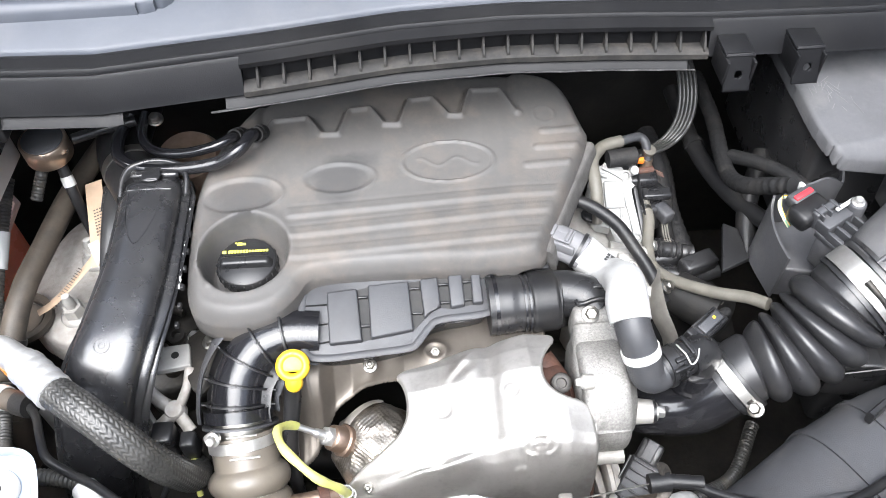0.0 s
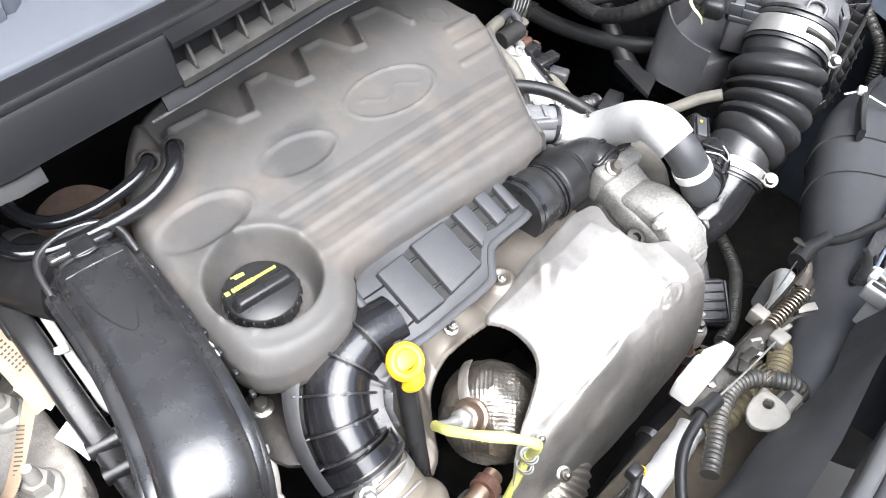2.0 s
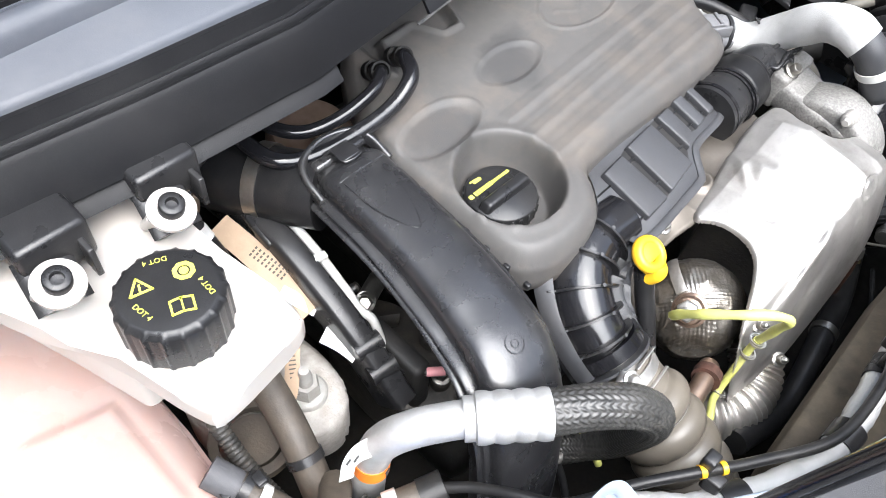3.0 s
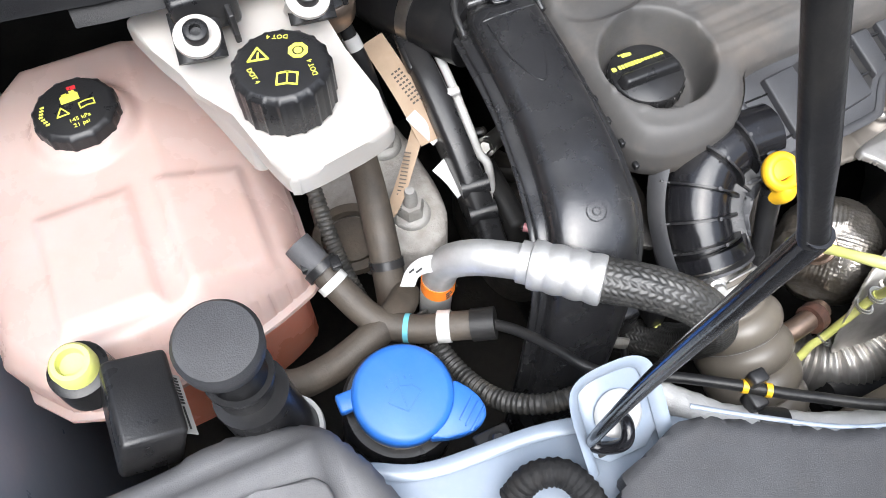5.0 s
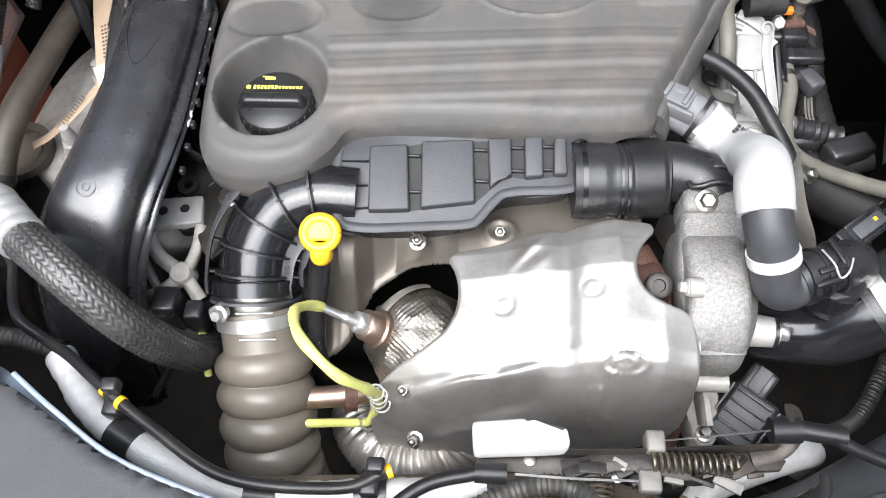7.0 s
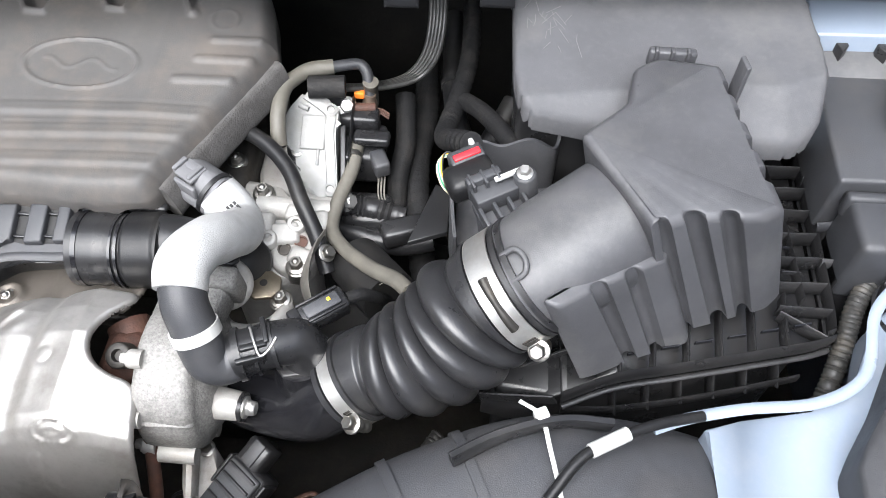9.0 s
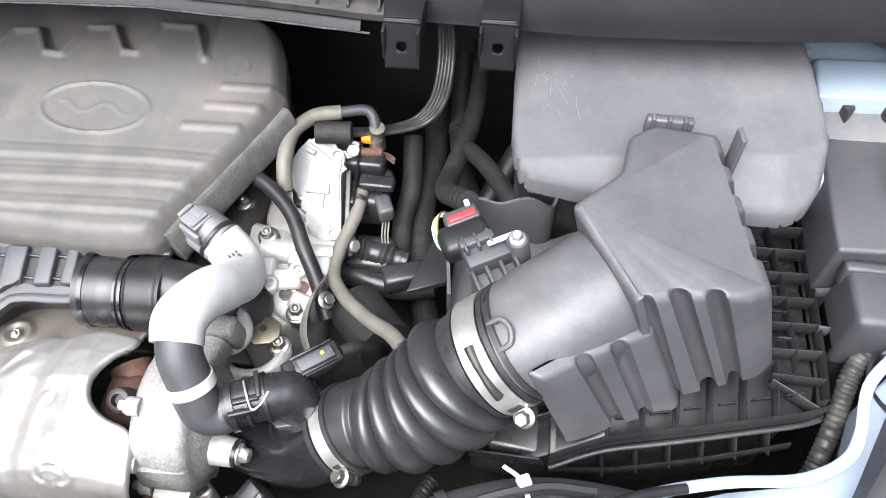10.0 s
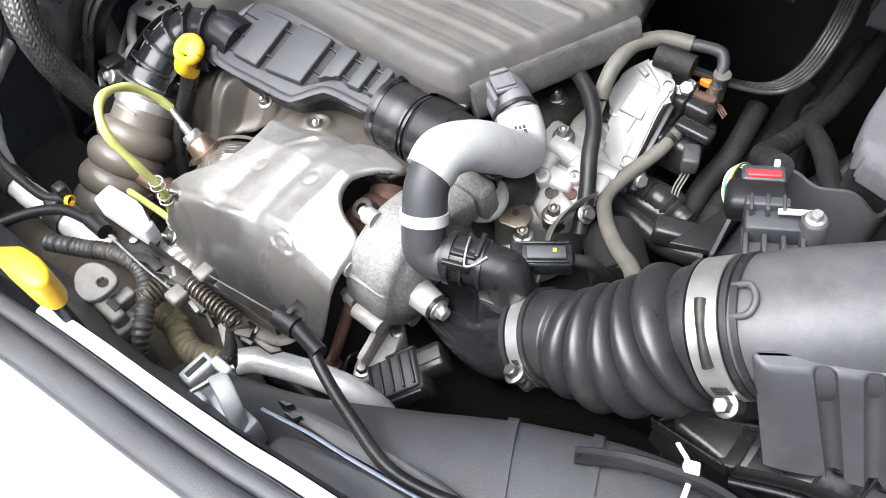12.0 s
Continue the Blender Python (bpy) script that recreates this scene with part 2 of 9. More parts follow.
def greasy_patches(m, spots, colour):
    """Blotches of old oil with ragged edges, at places on the moulding itself."""
    n, l = m.node_tree.nodes, m.node_tree.links
    socket = n["Principled BSDF"].inputs["Base Color"]
    below = socket.links[0].from_socket
    place = n.new("ShaderNodeTexCoord").outputs["Object"]
    ragged = n.new("ShaderNodeTexNoise")
    ragged.inputs["Scale"].default_value, ragged.inputs["Detail"].default_value = 38, 6
    l.new(place, ragged.inputs["Vector"])
    for spot, reach, strength in spots:
        far = n.new("ShaderNodeVectorMath")
        far.operation = "DISTANCE"
        far.inputs[1].default_value = spot
        l.new(place, far.inputs[0])
        edge = n.new("ShaderNodeMath")
        edge.operation = "MULTIPLY_ADD"
        edge.inputs[1].default_value = 0.05
        l.new(ragged.outputs["Fac"], edge.inputs[0])
        l.new(far.outputs["Value"], edge.inputs[2])
        fade = n.new("ShaderNodeMapRange")
        fade.inputs["From Min"].default_value, fade.inputs["From Max"].default_value = reach + 0.018, reach + 0.034
        fade.inputs["To Min"].default_value, fade.inputs["To Max"].default_value = strength, 0.0
        l.new(edge.outputs[0], fade.inputs["Value"])
        mix = n.new("ShaderNodeMix")
        mix.data_type = "RGBA"
        l.new(fade.outputs["Result"], mix.inputs[0])
        l.new(below, mix.inputs[6])
        mix.inputs[7].default_value = (*colour, 1)
        below = mix.outputs[2]
    l.new(below, socket)


greasy_patches(M_COVER, (((-0.078, -0.006, 0.060), 0.030, 0.60), ((-0.182, -0.028, 0.055), 0.030, 0.55), ((-0.052, 0.014, 0.062), 0.012, 0.5), ((-0.11, 0.085, 0.068), 0.014, 0.35)), (0.034, 0.034, 0.035))

# ---- building helpers ----
BASE = {}


def thing(name, label, category, at=(0, 0, 0), group="", kind=""):
    ob = new(name)
    ob.location = at
    ob.empty_display_size = 0.02
    BASE[ob] = Vector(at)
    return tagged(ob, label, category, group, kind)


def part(name, bm, material, parent=None, label="", smooth=50):
    """Links a bmesh, drawn in the world's metres, as one mesh under a thing or a part."""
    me = bpy.data.meshes.new(name)
    base = BASE[parent] if parent else Vector((0, 0, 0))
    bm.transform(Matrix.Translation(-base))
    bmesh.ops.recalc_face_normals(bm, faces=bm.faces)
    for face in bm.faces:
        face.smooth = bool(smooth)
    if smooth and smooth < 180:
        lim = radians(smooth)
        for ed in bm.edges:
            if len(ed.link_faces) == 2 and ed.calc_face_angle(0) > lim:
                ed.smooth = False
    bm.to_mesh(me)
    bm.free()
    me.materials.append(material)
    ob = new(name, me)
    if parent:
        ob.parent = parent
    BASE[ob] = base
    return tagged(ob, label) if label else ob


def single(name, bm, material, label, category, group="", kind="", smooth=50):
    return tagged(part(name, bm, material, None, "", smooth), label, category, group, kind)


def join(*bms):
    out = bms[0]
    for other in bms[1:]:
        me = bpy.data.meshes.new("t")
        other.to_mesh(me)
        other.free()
        out.from_mesh(me)
        bpy.data.meshes.remove(me)
    return out


def curve_points(pts, res=8):
    """A smooth line through the points."""
    p = [Vector(q) for q in pts]
    if len(p) == 2:
        return [p[0].lerp(p[1], i / res) for i in range(res + 1)]
    ext = [2 * p[0] - p[1], *p, 2 * p[-1] - p[-2]]
    out = []
    for i in range(1, len(ext) - 2):
        a, b, c, d = ext[i - 1:i + 3]
        for k in range(res):
            t = k / res
            out.append(0.5 * (2 * b + (c - a) * t + (2 * a - 5 * b + 4 * c - d) * t * t + (3 * b - a - 3 * c + d) * t ** 3))
    out.append(p[-1])
    return out


def sweep(pts, r, n=14, res=8, side=None, power=2.0, caps=True, smooth=True):
    """A tube along a line. r: a radius, (wide, high), or a function of the share of the length that gives either."""
    line = curve_points(pts, res) if smooth else [Vector(q) for q in pts]
    dist = [0.0]
    for a, b in zip(line, line[1:]):
        dist.append(dist[-1] + (b - a).length)
    bm = bmesh.new()
    rings, prev = [], None
    for i, c in enumerate(line):
        t = (line[min(i + 1, len(line) - 1)] - line[max(i - 1, 0)]).normalized()
        if side is not None:
            u = Vector(side)
            u = (u - t * u.dot(t)).normalized()
        elif prev is None:
            u = t.orthogonal().normalized()
        else:
            u = (prev - t * prev.dot(t)).normalized()
        prev = u
        v = t.cross(u)
        s = dist[i] / dist[-1]
        q = r(s) if callable(r) else r
        ru, rv = q if isinstance(q, tuple) else (q, q)
        ring = []
        for k in range(n):
            a = 2 * math.pi * k / n
            ca, sa = math.cos(a), math.sin(a)
            ca, sa = math.copysign(abs(ca) ** (2 / power), ca), math.copysign(abs(sa) ** (2 / power), sa)
            ring.append(bm.verts.new(c + u * (ru * ca) + v * (rv * sa)))
        rings.append(ring)
    for a, b in zip(rings, rings[1:]):
        for k in range(n):
            bm.faces.new((a[k], a[(k + 1) % n], b[(k + 1) % n], b[k]))
    if caps:
        bm.faces.new(rings[0][::-1])
        bm.faces.new(rings[-1])
    return bm


def lathe(profile, at, axis=(0, 0, 1), n=32, close=True):
    """Turns a profile of (radius, height) round an axis."""
    q = Vector(axis).normalized().to_track_quat("Z", "Y").to_matrix().to_4x4()
    m = Matrix.Translation(at) @ q
    bm = bmesh.new()
    rings = []
    for r, h in profile:
        if r < 1e-6:
            rings.append([bm.verts.new(m @ Vector((0, 0, h)))])
        else:
            rings.append([bm.verts.new(m @ Vector((r * math.cos(2 * math.pi * k / n), r * math.sin(2 * math.pi * k / n), h))) for k in range(n)])
    for a, b in zip(rings, rings[1:]):
        for k in range(n):
            j = (k + 1) % n
            if len(a) == 1 and len(b) == 1:
                continue
            if len(a) == 1:
                bm.faces.new((a[0], b[j], b[k]))
            elif len(b) == 1:
                bm.faces.new((a[k], a[j], b[0]))
            else:
                bm.faces.new((a[k], a[j], b[j], b[k]))
    if close:
        for ring in (rings[0], rings[-1]):
            if len(ring) > 2:
                bm.faces.new(ring)
    return bm


def frame_of(at, x, z):
    """A pose at a place whose x axis and z axis point along the two directions."""
    zz = Vector(z).normalized()
    xx = Vector(x)
    xx = (xx - zz * xx.dot(zz)).normalized()
    m = Matrix((xx, zz.cross(xx), zz)).transposed().to_4x4()
    m.translation = at
    return m


def box(at, size, bevel=0.002, m=None, seg=2, taper=1.0):
    """A block with rounded edges, centred at a place; m turns it; taper narrows its top."""
    bm = bmesh.new()
    bmesh.ops.create_cube(bm, size=1)
    for v in bm.verts:
        k = taper if v.co.z > 0 else 1.0
        v.co = Vector((v.co.x * size[0] * k, v.co.y * size[1] * k, v.co.z * size[2]))
    if bevel:
        bmesh.ops.bevel(bm, geom=bm.edges[:] + bm.verts[:], offset=bevel, segments=seg, affect="EDGES", profile=0.5)
    bm.transform((Matrix.Translation(at) @ m.to_3x3().to_4x4()) if m else Matrix.Translation(at))
    return bm


def prism(poly, z0, z1, bevel=0.002, seg=2, m=None, inset=0.0):
    """An upright block over a plan outline; z1 may be a function of x and y; inset draws its top in."""
    bm = bmesh.new()
    c = sum((Vector((*p, 0)) for p in poly), Vector()) / len(poly)
    top = z1 if callable(z1) else (lambda x, y: z1)
    lo = [bm.verts.new((x, y, z0)) for x, y in poly]
    hi = []
    for x, y in poly:
        d = (c - Vector((x, y, 0)))
        d = d.normalized() * inset if d.length else d
        hi.append(bm.verts.new((x + d.x, y + d.y, top(x, y))))
    k = len(poly)
    ft = bm.faces.new(hi)
    bm.faces.new(lo[::-1])
    for i in range(k):
        bm.faces.new((lo[i], lo[(i + 1) % k], hi[(i + 1) % k], hi[i]))
    if bevel:
        edges = [e for e in bm.edges if not all(v in lo for v in e.verts)]
        bmesh.ops.bevel(bm, geom=edges, offset=bevel, segments=seg, affect="EDGES", profile=0.5)
    if m:
        bm.transform(m)
    return bm


def rounded(poly, cuts=2):
    for _ in range(cuts):
        out = []
        for a, b in zip(poly, poly[1:] + poly[:1]):
            out += [(0.75 * a[0] + 0.25 * b[0], 0.75 * a[1] + 0.25 * b[1]), (0.25 * a[0] + 0.75 * b[0], 0.25 * a[1] + 0.75 * b[1])]
        poly = out
    return poly


def signed_distance(poly, X, Y):
    """Distance to a plan outline, below zero within it, and the nearest point on it."""
    best = np.full(X.shape, 1e9)
    nx, ny = np.zeros_like(X), np.zeros_like(Y)
    inside = np.zeros(X.shape, bool)
    for (ax, ay), (bx, by) in zip(poly, poly[1:] + poly[:1]):
        dx, dy = bx - ax, by - ay
        t = np.clip(((X - ax) * dx + (Y - ay) * dy) / (dx * dx + dy * dy + 1e-12), 0, 1)
        px, py = ax + t * dx, ay + t * dy
        d = np.hypot(X - px, Y - py)
        m = d < best
        best, nx, ny = np.where(m, d, best), np.where(m, px, nx), np.where(m, py, ny)
        cross = ((ay > Y) != (by > Y)) & (X < (bx - ax) * (Y - ay) / (by - ay + 1e-15) + ax)
        inside ^= cross
    return np.where(inside, -best, best), nx, ny


def line_distance(path, X, Y):
    best = np.full(np.shape(X), 1e9)
    for (ax, ay), (bx, by) in zip(path, path[1:]):
        dx, dy = bx - ax, by - ay
        t = np.clip(((X - ax) * dx + (Y - ay) * dy) / (dx * dx + dy * dy + 1e-12), 0, 1)
        best = np.minimum(best, np.hypot(X - ax - t * dx, Y - ay - t * dy))
    return best


def step(x, a, b):
    t = np.clip((x - a) / (b - a), 0, 1)
    return t * t * (3 - 2 * t)


def drape(poly, height, cell=0.0025, edge=0.008, skirt=0.03, floor=None, holes=()):
    """A moulded or pressed sheet over a plan outline: height(X, Y) gives its top, its rim rolls over with radius edge, and a skirt hangs from it."""
    xs = np.arange(min(p[0] for p in poly) - 2 * cell, max(p[0] for p in poly) + 2 * cell, cell)
    ys = np.arange(min(p[1] for p in poly) - 2 * cell, max(p[1] for p in poly) + 2 * cell, cell)
    X, Y = np.meshgrid(xs, ys)
    D, NX, NY = signed_distance(poly, X, Y)
    for hole in holes:
        d, hx, hy = signed_distance(hole, X, Y)
        m = -d > D
        D, NX, NY = np.where(m, -d, D), np.where(m, hx, NX), np.where(m, hy, NY)
    snap = D > -0.35 * cell
    X, Y = np.where(snap, NX, X), np.where(snap, NY, Y)
    Dc = np.minimum(D, 0)
    Z = height(X, Y)
    k = np.clip(1 + Dc / max(edge, 1e-6), 0, 1)
    Z = Z - edge * k ** 2.3
    keep = D < 0.75 * cell
    ids = -np.ones(X.shape, int)
    used = np.zeros(X.shape, bool)
    quad = keep[:-1, :-1] & keep[1:, :-1] & keep[:-1, 1:] & keep[1:, 1:]
    inner = (D[:-1, :-1] < -0.3 * cell) | (D[1:, :-1] < -0.3 * cell) | (D[:-1, 1:] < -0.3 * cell) | (D[1:, 1:] < -0.3 * cell)
    quad &= inner
    used[:-1, :-1] |= quad
    used[1:, :-1] |= quad
    used[:-1, 1:] |= quad
    used[1:, 1:] |= quad
    ids[used] = np.arange(used.sum())
    verts = np.stack([X[used], Y[used], Z[used]], 1)
    q = np.argwhere(quad)
    faces = [(int(ids[j, i]), int(ids[j, i + 1]), int(ids[j + 1, i + 1]), int(ids[j + 1, i])) for j, i in q]
    me = bpy.data.meshes.new("t")
    me.from_pydata([tuple(map(float, v)) for v in verts], [], faces)
    bm = bmesh.new()
    bm.from_mesh(me)
    bpy.data.meshes.remove(me)
    bmesh.ops.remove_doubles(bm, verts=bm.verts, dist=cell * 0.02)
    rim = [e for e in bm.edges if len(e.link_faces) == 1]
    if skirt:
        got = bmesh.ops.extrude_edge_only(bm, edges=rim)
        for v in (g for g in got["geom"] if isinstance(g, bmesh.types.BMVert)):
            v.co.z = floor if floor is not None else v.co.z - skirt
    return bm


def hex_bolt(at, r=0.006, axis=(0, 0, 1), stud=0.0, washer=1.5):
    """A hexagon head on a washer, with a threaded end if asked."""
    wash = lathe([(r * washer, -0.0005), (r * washer, r * 0.25), (r * washer * 0.9, r * 0.35)], at, axis, 24)
    head = lathe([(r * 1.05, r * 0.3), (r * 1.05, r * 1.25), (r * 0.85, r * 1.5), (0, r * 1.5)], at, axis, 6)
    out = join(wash, head)
    if stud:
        prof, h = [(r * 0.5, r)], r
        while h < stud:
            prof += [(r * 0.55, h), (r * 0.47, h + r * 0.08)]
            h += r * 0.16
        prof += [(r * 0.4, h), (0, h + r * 0.1)]
        out = join(out, lathe(prof, at, axis, 12))
    return out


def socket_bolt(at, r=0.007, axis=(0, 0, 1)):
    return lathe([(r, -0.004), (r, r * 0.9), (r * 0.9, r), (r * 0.5, r), (r * 0.45, r * 0.5), (0, r * 0.45)], at, axis, 20)


def ring_band(at, axis, r, wide, thick=0.0012, n=48):
    return lathe([(r, -wide / 2), (r + thick, -wide / 2), (r + thick, wide / 2), (r, wide / 2), (r, -wide / 2)], at, axis, n, False)


def words(text, size, m, material, parent, name="lettering", thick=0.0003):
    """Raised lettering in the built-in font, at the pose m, as a part."""
    cu = bpy.data.curves.new("t", "FONT")
    cu.body, cu.size, cu.extrude, cu.align_x, cu.align_y = text, size, thick, "CENTER", "CENTER"
    cu.resolution_u = 3
    ob = bpy.data.objects.new("t", cu)
    scene.collection.objects.link(ob)
    me = bpy.data.meshes.new_from_object(ob.evaluated_get(bpy.context.evaluated_depsgraph_get()))
    bpy.data.objects.remove(ob)
    bpy.data.curves.remove(cu)
    bm = bmesh.new()
    bm.from_mesh(me)
    bpy.data.meshes.remove(me)
    bm.transform(m)
    return part(name, bm, material, parent, "", 0)


def bars(rects, m, thick=0.0004):
    """Flat printed strokes (x, y, width, height) on the plane of the pose m."""
    bm = bmesh.new()
    for x, y, w, h in rects:
        bm = join(bm, box((x, y, thick / 2), (w, h, thick), 0))
    bm.transform(m)
    return bm


def outline_stroke(pts, width, m, thick=0.0005, closed=True):
    """A flat printed line round an outline on the plane of the pose m."""
    bm = bmesh.new()
    seq = list(zip(pts, pts[1:] + pts[:1])) if closed else list(zip(pts, pts[1:]))
    for (ax, ay), (bx, by) in seq:
        d = math.hypot(bx - ax, by - ay)
        b = box((0, 0, thick / 2), (d + width * 0.7, width, thick), 0)
        b.transform(Matrix.Translation(((ax + bx) / 2, (ay + by) / 2, 0)) @ Matrix.Rotation(math.atan2(by - ay, bx - ax), 4, "Z"))
        bm = join(bm, b)
    bm.transform(m)
    return bm


# ---- the setting: ground, car body round the bay ----
single("ground", box((0, 0, -0.05), (60, 60, 0.1), 0), M_ASPHALT, "grey asphalt ground under the car", "ground", kind="structure", smooth=0)


def low_sky_blockers():
    """Plain unseen walls added round the car to block light from the low sky."""
    m = mat("dull_sky_blocker", (0.10, 0.098, 0.095), 0.9, 0, (0.075, 0.073, 0.071), 1.5, 0.3, 40)
    for name, at, size in (("wall_south", (0, -3.6, 1.3), (8, 0.2, 2.6)), ("wall_north", (0, 5.0, 2.4), (8, 0.2, 4.8)), ("wall_west", (-3.6, 0.95, 2.4), (0.2, 7.9, 4.8)), ("wall_east", (3.6, 0.95, 2.4), (0.2, 7.9, 4.8))):
        single(name, box(at, size, 0.01), m, "unseen dull wall added to block the low sky", "wall", kind="structure")


low_sky_blockers()


def body_shell():
    """Inner wings, firewall, floor and front panel that close the bay."""
    single("wall_firewall", box((0, 0.36, 0.62), (1.7, 0.04, 0.72), 0.01), M_DARK, "dark firewall behind the engine", "firewall", kind="structure")
    single("wall_wing_left", box((-0.80, -0.02, 0.62), (0.04, 0.80, 0.70), 0.01), M_PAINT, "pale blue inner wing panel", "wing panel", kind="structure")
    single("wall_wing_right", box((0.86, -0.02, 0.60), (0.04, 0.80, 0.66), 0.01), M_PAINT, "pale blue inner wing panel", "wing panel", kind="structure")
    single("floor", box((0.02, -0.06, 0.33), (1.66, 0.86, 0.02), 0.004), M_MUD, "dusty undertray below the engine", "undertray", kind="structure")
    single("wall_front", box((0, -0.47, 0.56), (1.66, 0.03, 0.44), 0.006), M_DARK, "dark radiator and front panel", "front panel", kind="structure")


body_shell()


def shelf_right():
    """Pale blue wing top and strut shelf behind the fuse box."""
    bm = prism([(0.60, 0.00), (0.86, 0.00), (0.86, 0.34), (0.60, 0.34)], 0.86, lambda x, y: 0.905 + 0.10 * (y - 0.1), 0.006)
    single("wing_shelf", bm, M_PAINT, "pale blue painted inner wing shelf behind the fuse box", "wing panel", kind="structure")
    single("wing_plate", prism(rounded([(0.654, 0.072), (0.82, 0.080), (0.82, 0.130), (0.658, 0.122)], 0), 0.89, 0.925, 0.003), M_PAINT, "pale blue bolted plate on the wing shelf", "plate", kind="structure")


shelf_right()

# lower engine: block, head and gearbox fill the dark below
block = thing("engine_block", "dark greasy engine block under the covers", "engine", (0, 0, 0.36))
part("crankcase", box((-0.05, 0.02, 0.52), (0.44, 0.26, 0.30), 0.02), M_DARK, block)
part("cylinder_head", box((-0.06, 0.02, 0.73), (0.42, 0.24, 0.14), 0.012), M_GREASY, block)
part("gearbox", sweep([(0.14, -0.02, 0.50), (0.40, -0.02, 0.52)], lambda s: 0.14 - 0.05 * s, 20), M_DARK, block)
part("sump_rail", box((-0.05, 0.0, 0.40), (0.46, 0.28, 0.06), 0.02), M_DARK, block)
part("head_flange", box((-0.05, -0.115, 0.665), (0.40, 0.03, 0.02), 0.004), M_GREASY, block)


# ---- cowl ----
def cowl():
    c = thing("cowl_panel", "weathered black plastic windscreen cowl with vent cells along its lip", "cowl", (0, 0.2, 0.95), kind="structure")
    xs = [-0.86, -0.60, -0.45, -0.34, -0.175, -0.046, 0.07, 0.186, 0.271, 0.45, 0.60, 0.86]
    yf = [0.05, 0.008, -0.006, -0.010, 0.014, 0.038, 0.046, 0.042, 0.036, 0.034, 0.046, 0.08]

    def front(x):
        return float(np.interp(x, xs, yf))

    grid = [i * 0.02 - 0.86 for i in range(87)]

    def strip(profile, a=-0.86, b=0.86):
        """A moulding along the cowl's lip: (offset back, height) pairs."""
        bm = bmesh.new()
        rows = []
        line = [x for x in grid if a <= x <= b]
        for x in line:
            rows.append([bm.verts.new((x, front(x) + o, z)) for o, z in profile])
        k = len(profile)
        for r0, r1 in zip(rows, rows[1:]):
            for i in range(k):
                bm.faces.new((r0[i], r0[(i + 1) % k], r1[(i + 1) % k], r1[i]))
        bm.faces.new(rows[0])
        bm.faces.new(rows[-1][::-1])
        return bm

    lip = [(0.0, 1.001), (0.002, 1.005), (0.012, 1.034), (0.015, 1.037), (0.020, 1.036), (0.020, 1.026), (0.010, 1.002)]
    part("front_lip", strip(lip, -0.86, -0.186), M_COWL, c)
    part("front_lip", strip(lip, 0.274, 0.86), M_COWL, c)
    part("vent_sill", strip([(-0.002, 0.999), (-0.002, 1.005), (0.002, 1.008), (0.016, 1.008), (0.016, 0.999)], -0.20, 0.29), M_COWLRIB, c, "dusty sill below the vent cells")
    part("vent_back", strip([(0.015, 1.0), (0.015, 1.034), (0.020, 1.036), (0.020, 1.0)], -0.20, 0.29), M_COWL, c)
    part("vent_roof", strip([(0.004, 1.030), (0.004, 1.035), (0.017, 1.038), (0.020, 1.032)], -0.20, 0.29), M_COWL, c)
    for i in range(19):
        x = -0.185 + i * 0.0256
        f = front(x)
        bm = prism([(x - 0.0014, f), (x + 0.0014, f), (x + 0.0014, f + 0.016), (x - 0.0014, f + 0.016)], 1.006, lambda px, py, f=f: 1.010 + (py - f) * 1.3, 0.0004)
        part("vent_rib", bm, M_COWLRIB, c)
    part("gutter", strip([(0.018, 1.030), (0.018, 1.038), (0.021, 1.041), (0.025, 1.038), (0.028, 1.033), (0.033, 1.034), (0.037, 1.043), (0.041, 1.043), (0.042, 1.030)]), M_COWL, c)
    part("top_panel", strip([(0.041, 1.030), (0.041, 1.045), (0.045, 1.049), (0.16, 1.066), (0.30, 1.10), (0.30, 1.08)]), M_COWLTOP, c, "grey blue cowl top")
    part("seal_flap", strip([(-0.006, 0.990), (0.004, 1.001), (0.007, 1.001), (-0.003, 0.988)], -0.235, 0.27), M_COWL, c, "black rubber flap under the lip")
    part("seal_flap", strip([(-0.006, 0.990), (0.004, 1.001), (0.007, 1.001), (-0.003, 0.988)], -0.62, -0.305), M_COWL, c, "black rubber flap under the lip")
    # wiper recess rim and grille at the driver's side
    rec = rounded([(-0.86, 0.075), (-0.32, 0.072), (-0.268, 0.085), (-0.262, 0.13), (-0.27, 0.26), (-0.86, 0.26)], 2)
    part("recess_rim", drape(rec, lambda X, Y: 1.060 + 0.14 * (Y - 0.08) + 0.010 - 0.013 * step(-signed_distance(rec, X, Y)[0], 0.012, 0.030), 0.006, 0.006, 0.02), M_COWLTOP, c)
    part("grille_floor", prism([(-0.86, 0.105), (-0.335, 0.105), (-0.335, 0.255), (-0.86, 0.255)], 1.04, lambda x, y: 1.0605 + 0.14 * (y - 0.08), 0), M_COWL, c)
    for i in range(34):
        y = 0.118 + i * 0.004
        part("grille_slat", box((-0.58, y, 1.062 + 0.14 * (y - 0.08)), (0.52, 0.0018, 0.004), 0), M_COWLTOP, c)
    # torn foam seal under the lip
    pts = [(x, front(x) - 0.0055, 0.9885) for x in np.linspace(-0.235, 0.268, 30)]
    part("foam_seal", sweep(pts, lambda s: (0.0013 + 0.0003 * math.sin(s * 37) + 0.0002 * math.sin(s * 97), 0.0009), 10, 6, side=(0, 1, 0)), M_SEAL, c, "grey frayed foam seal strip")
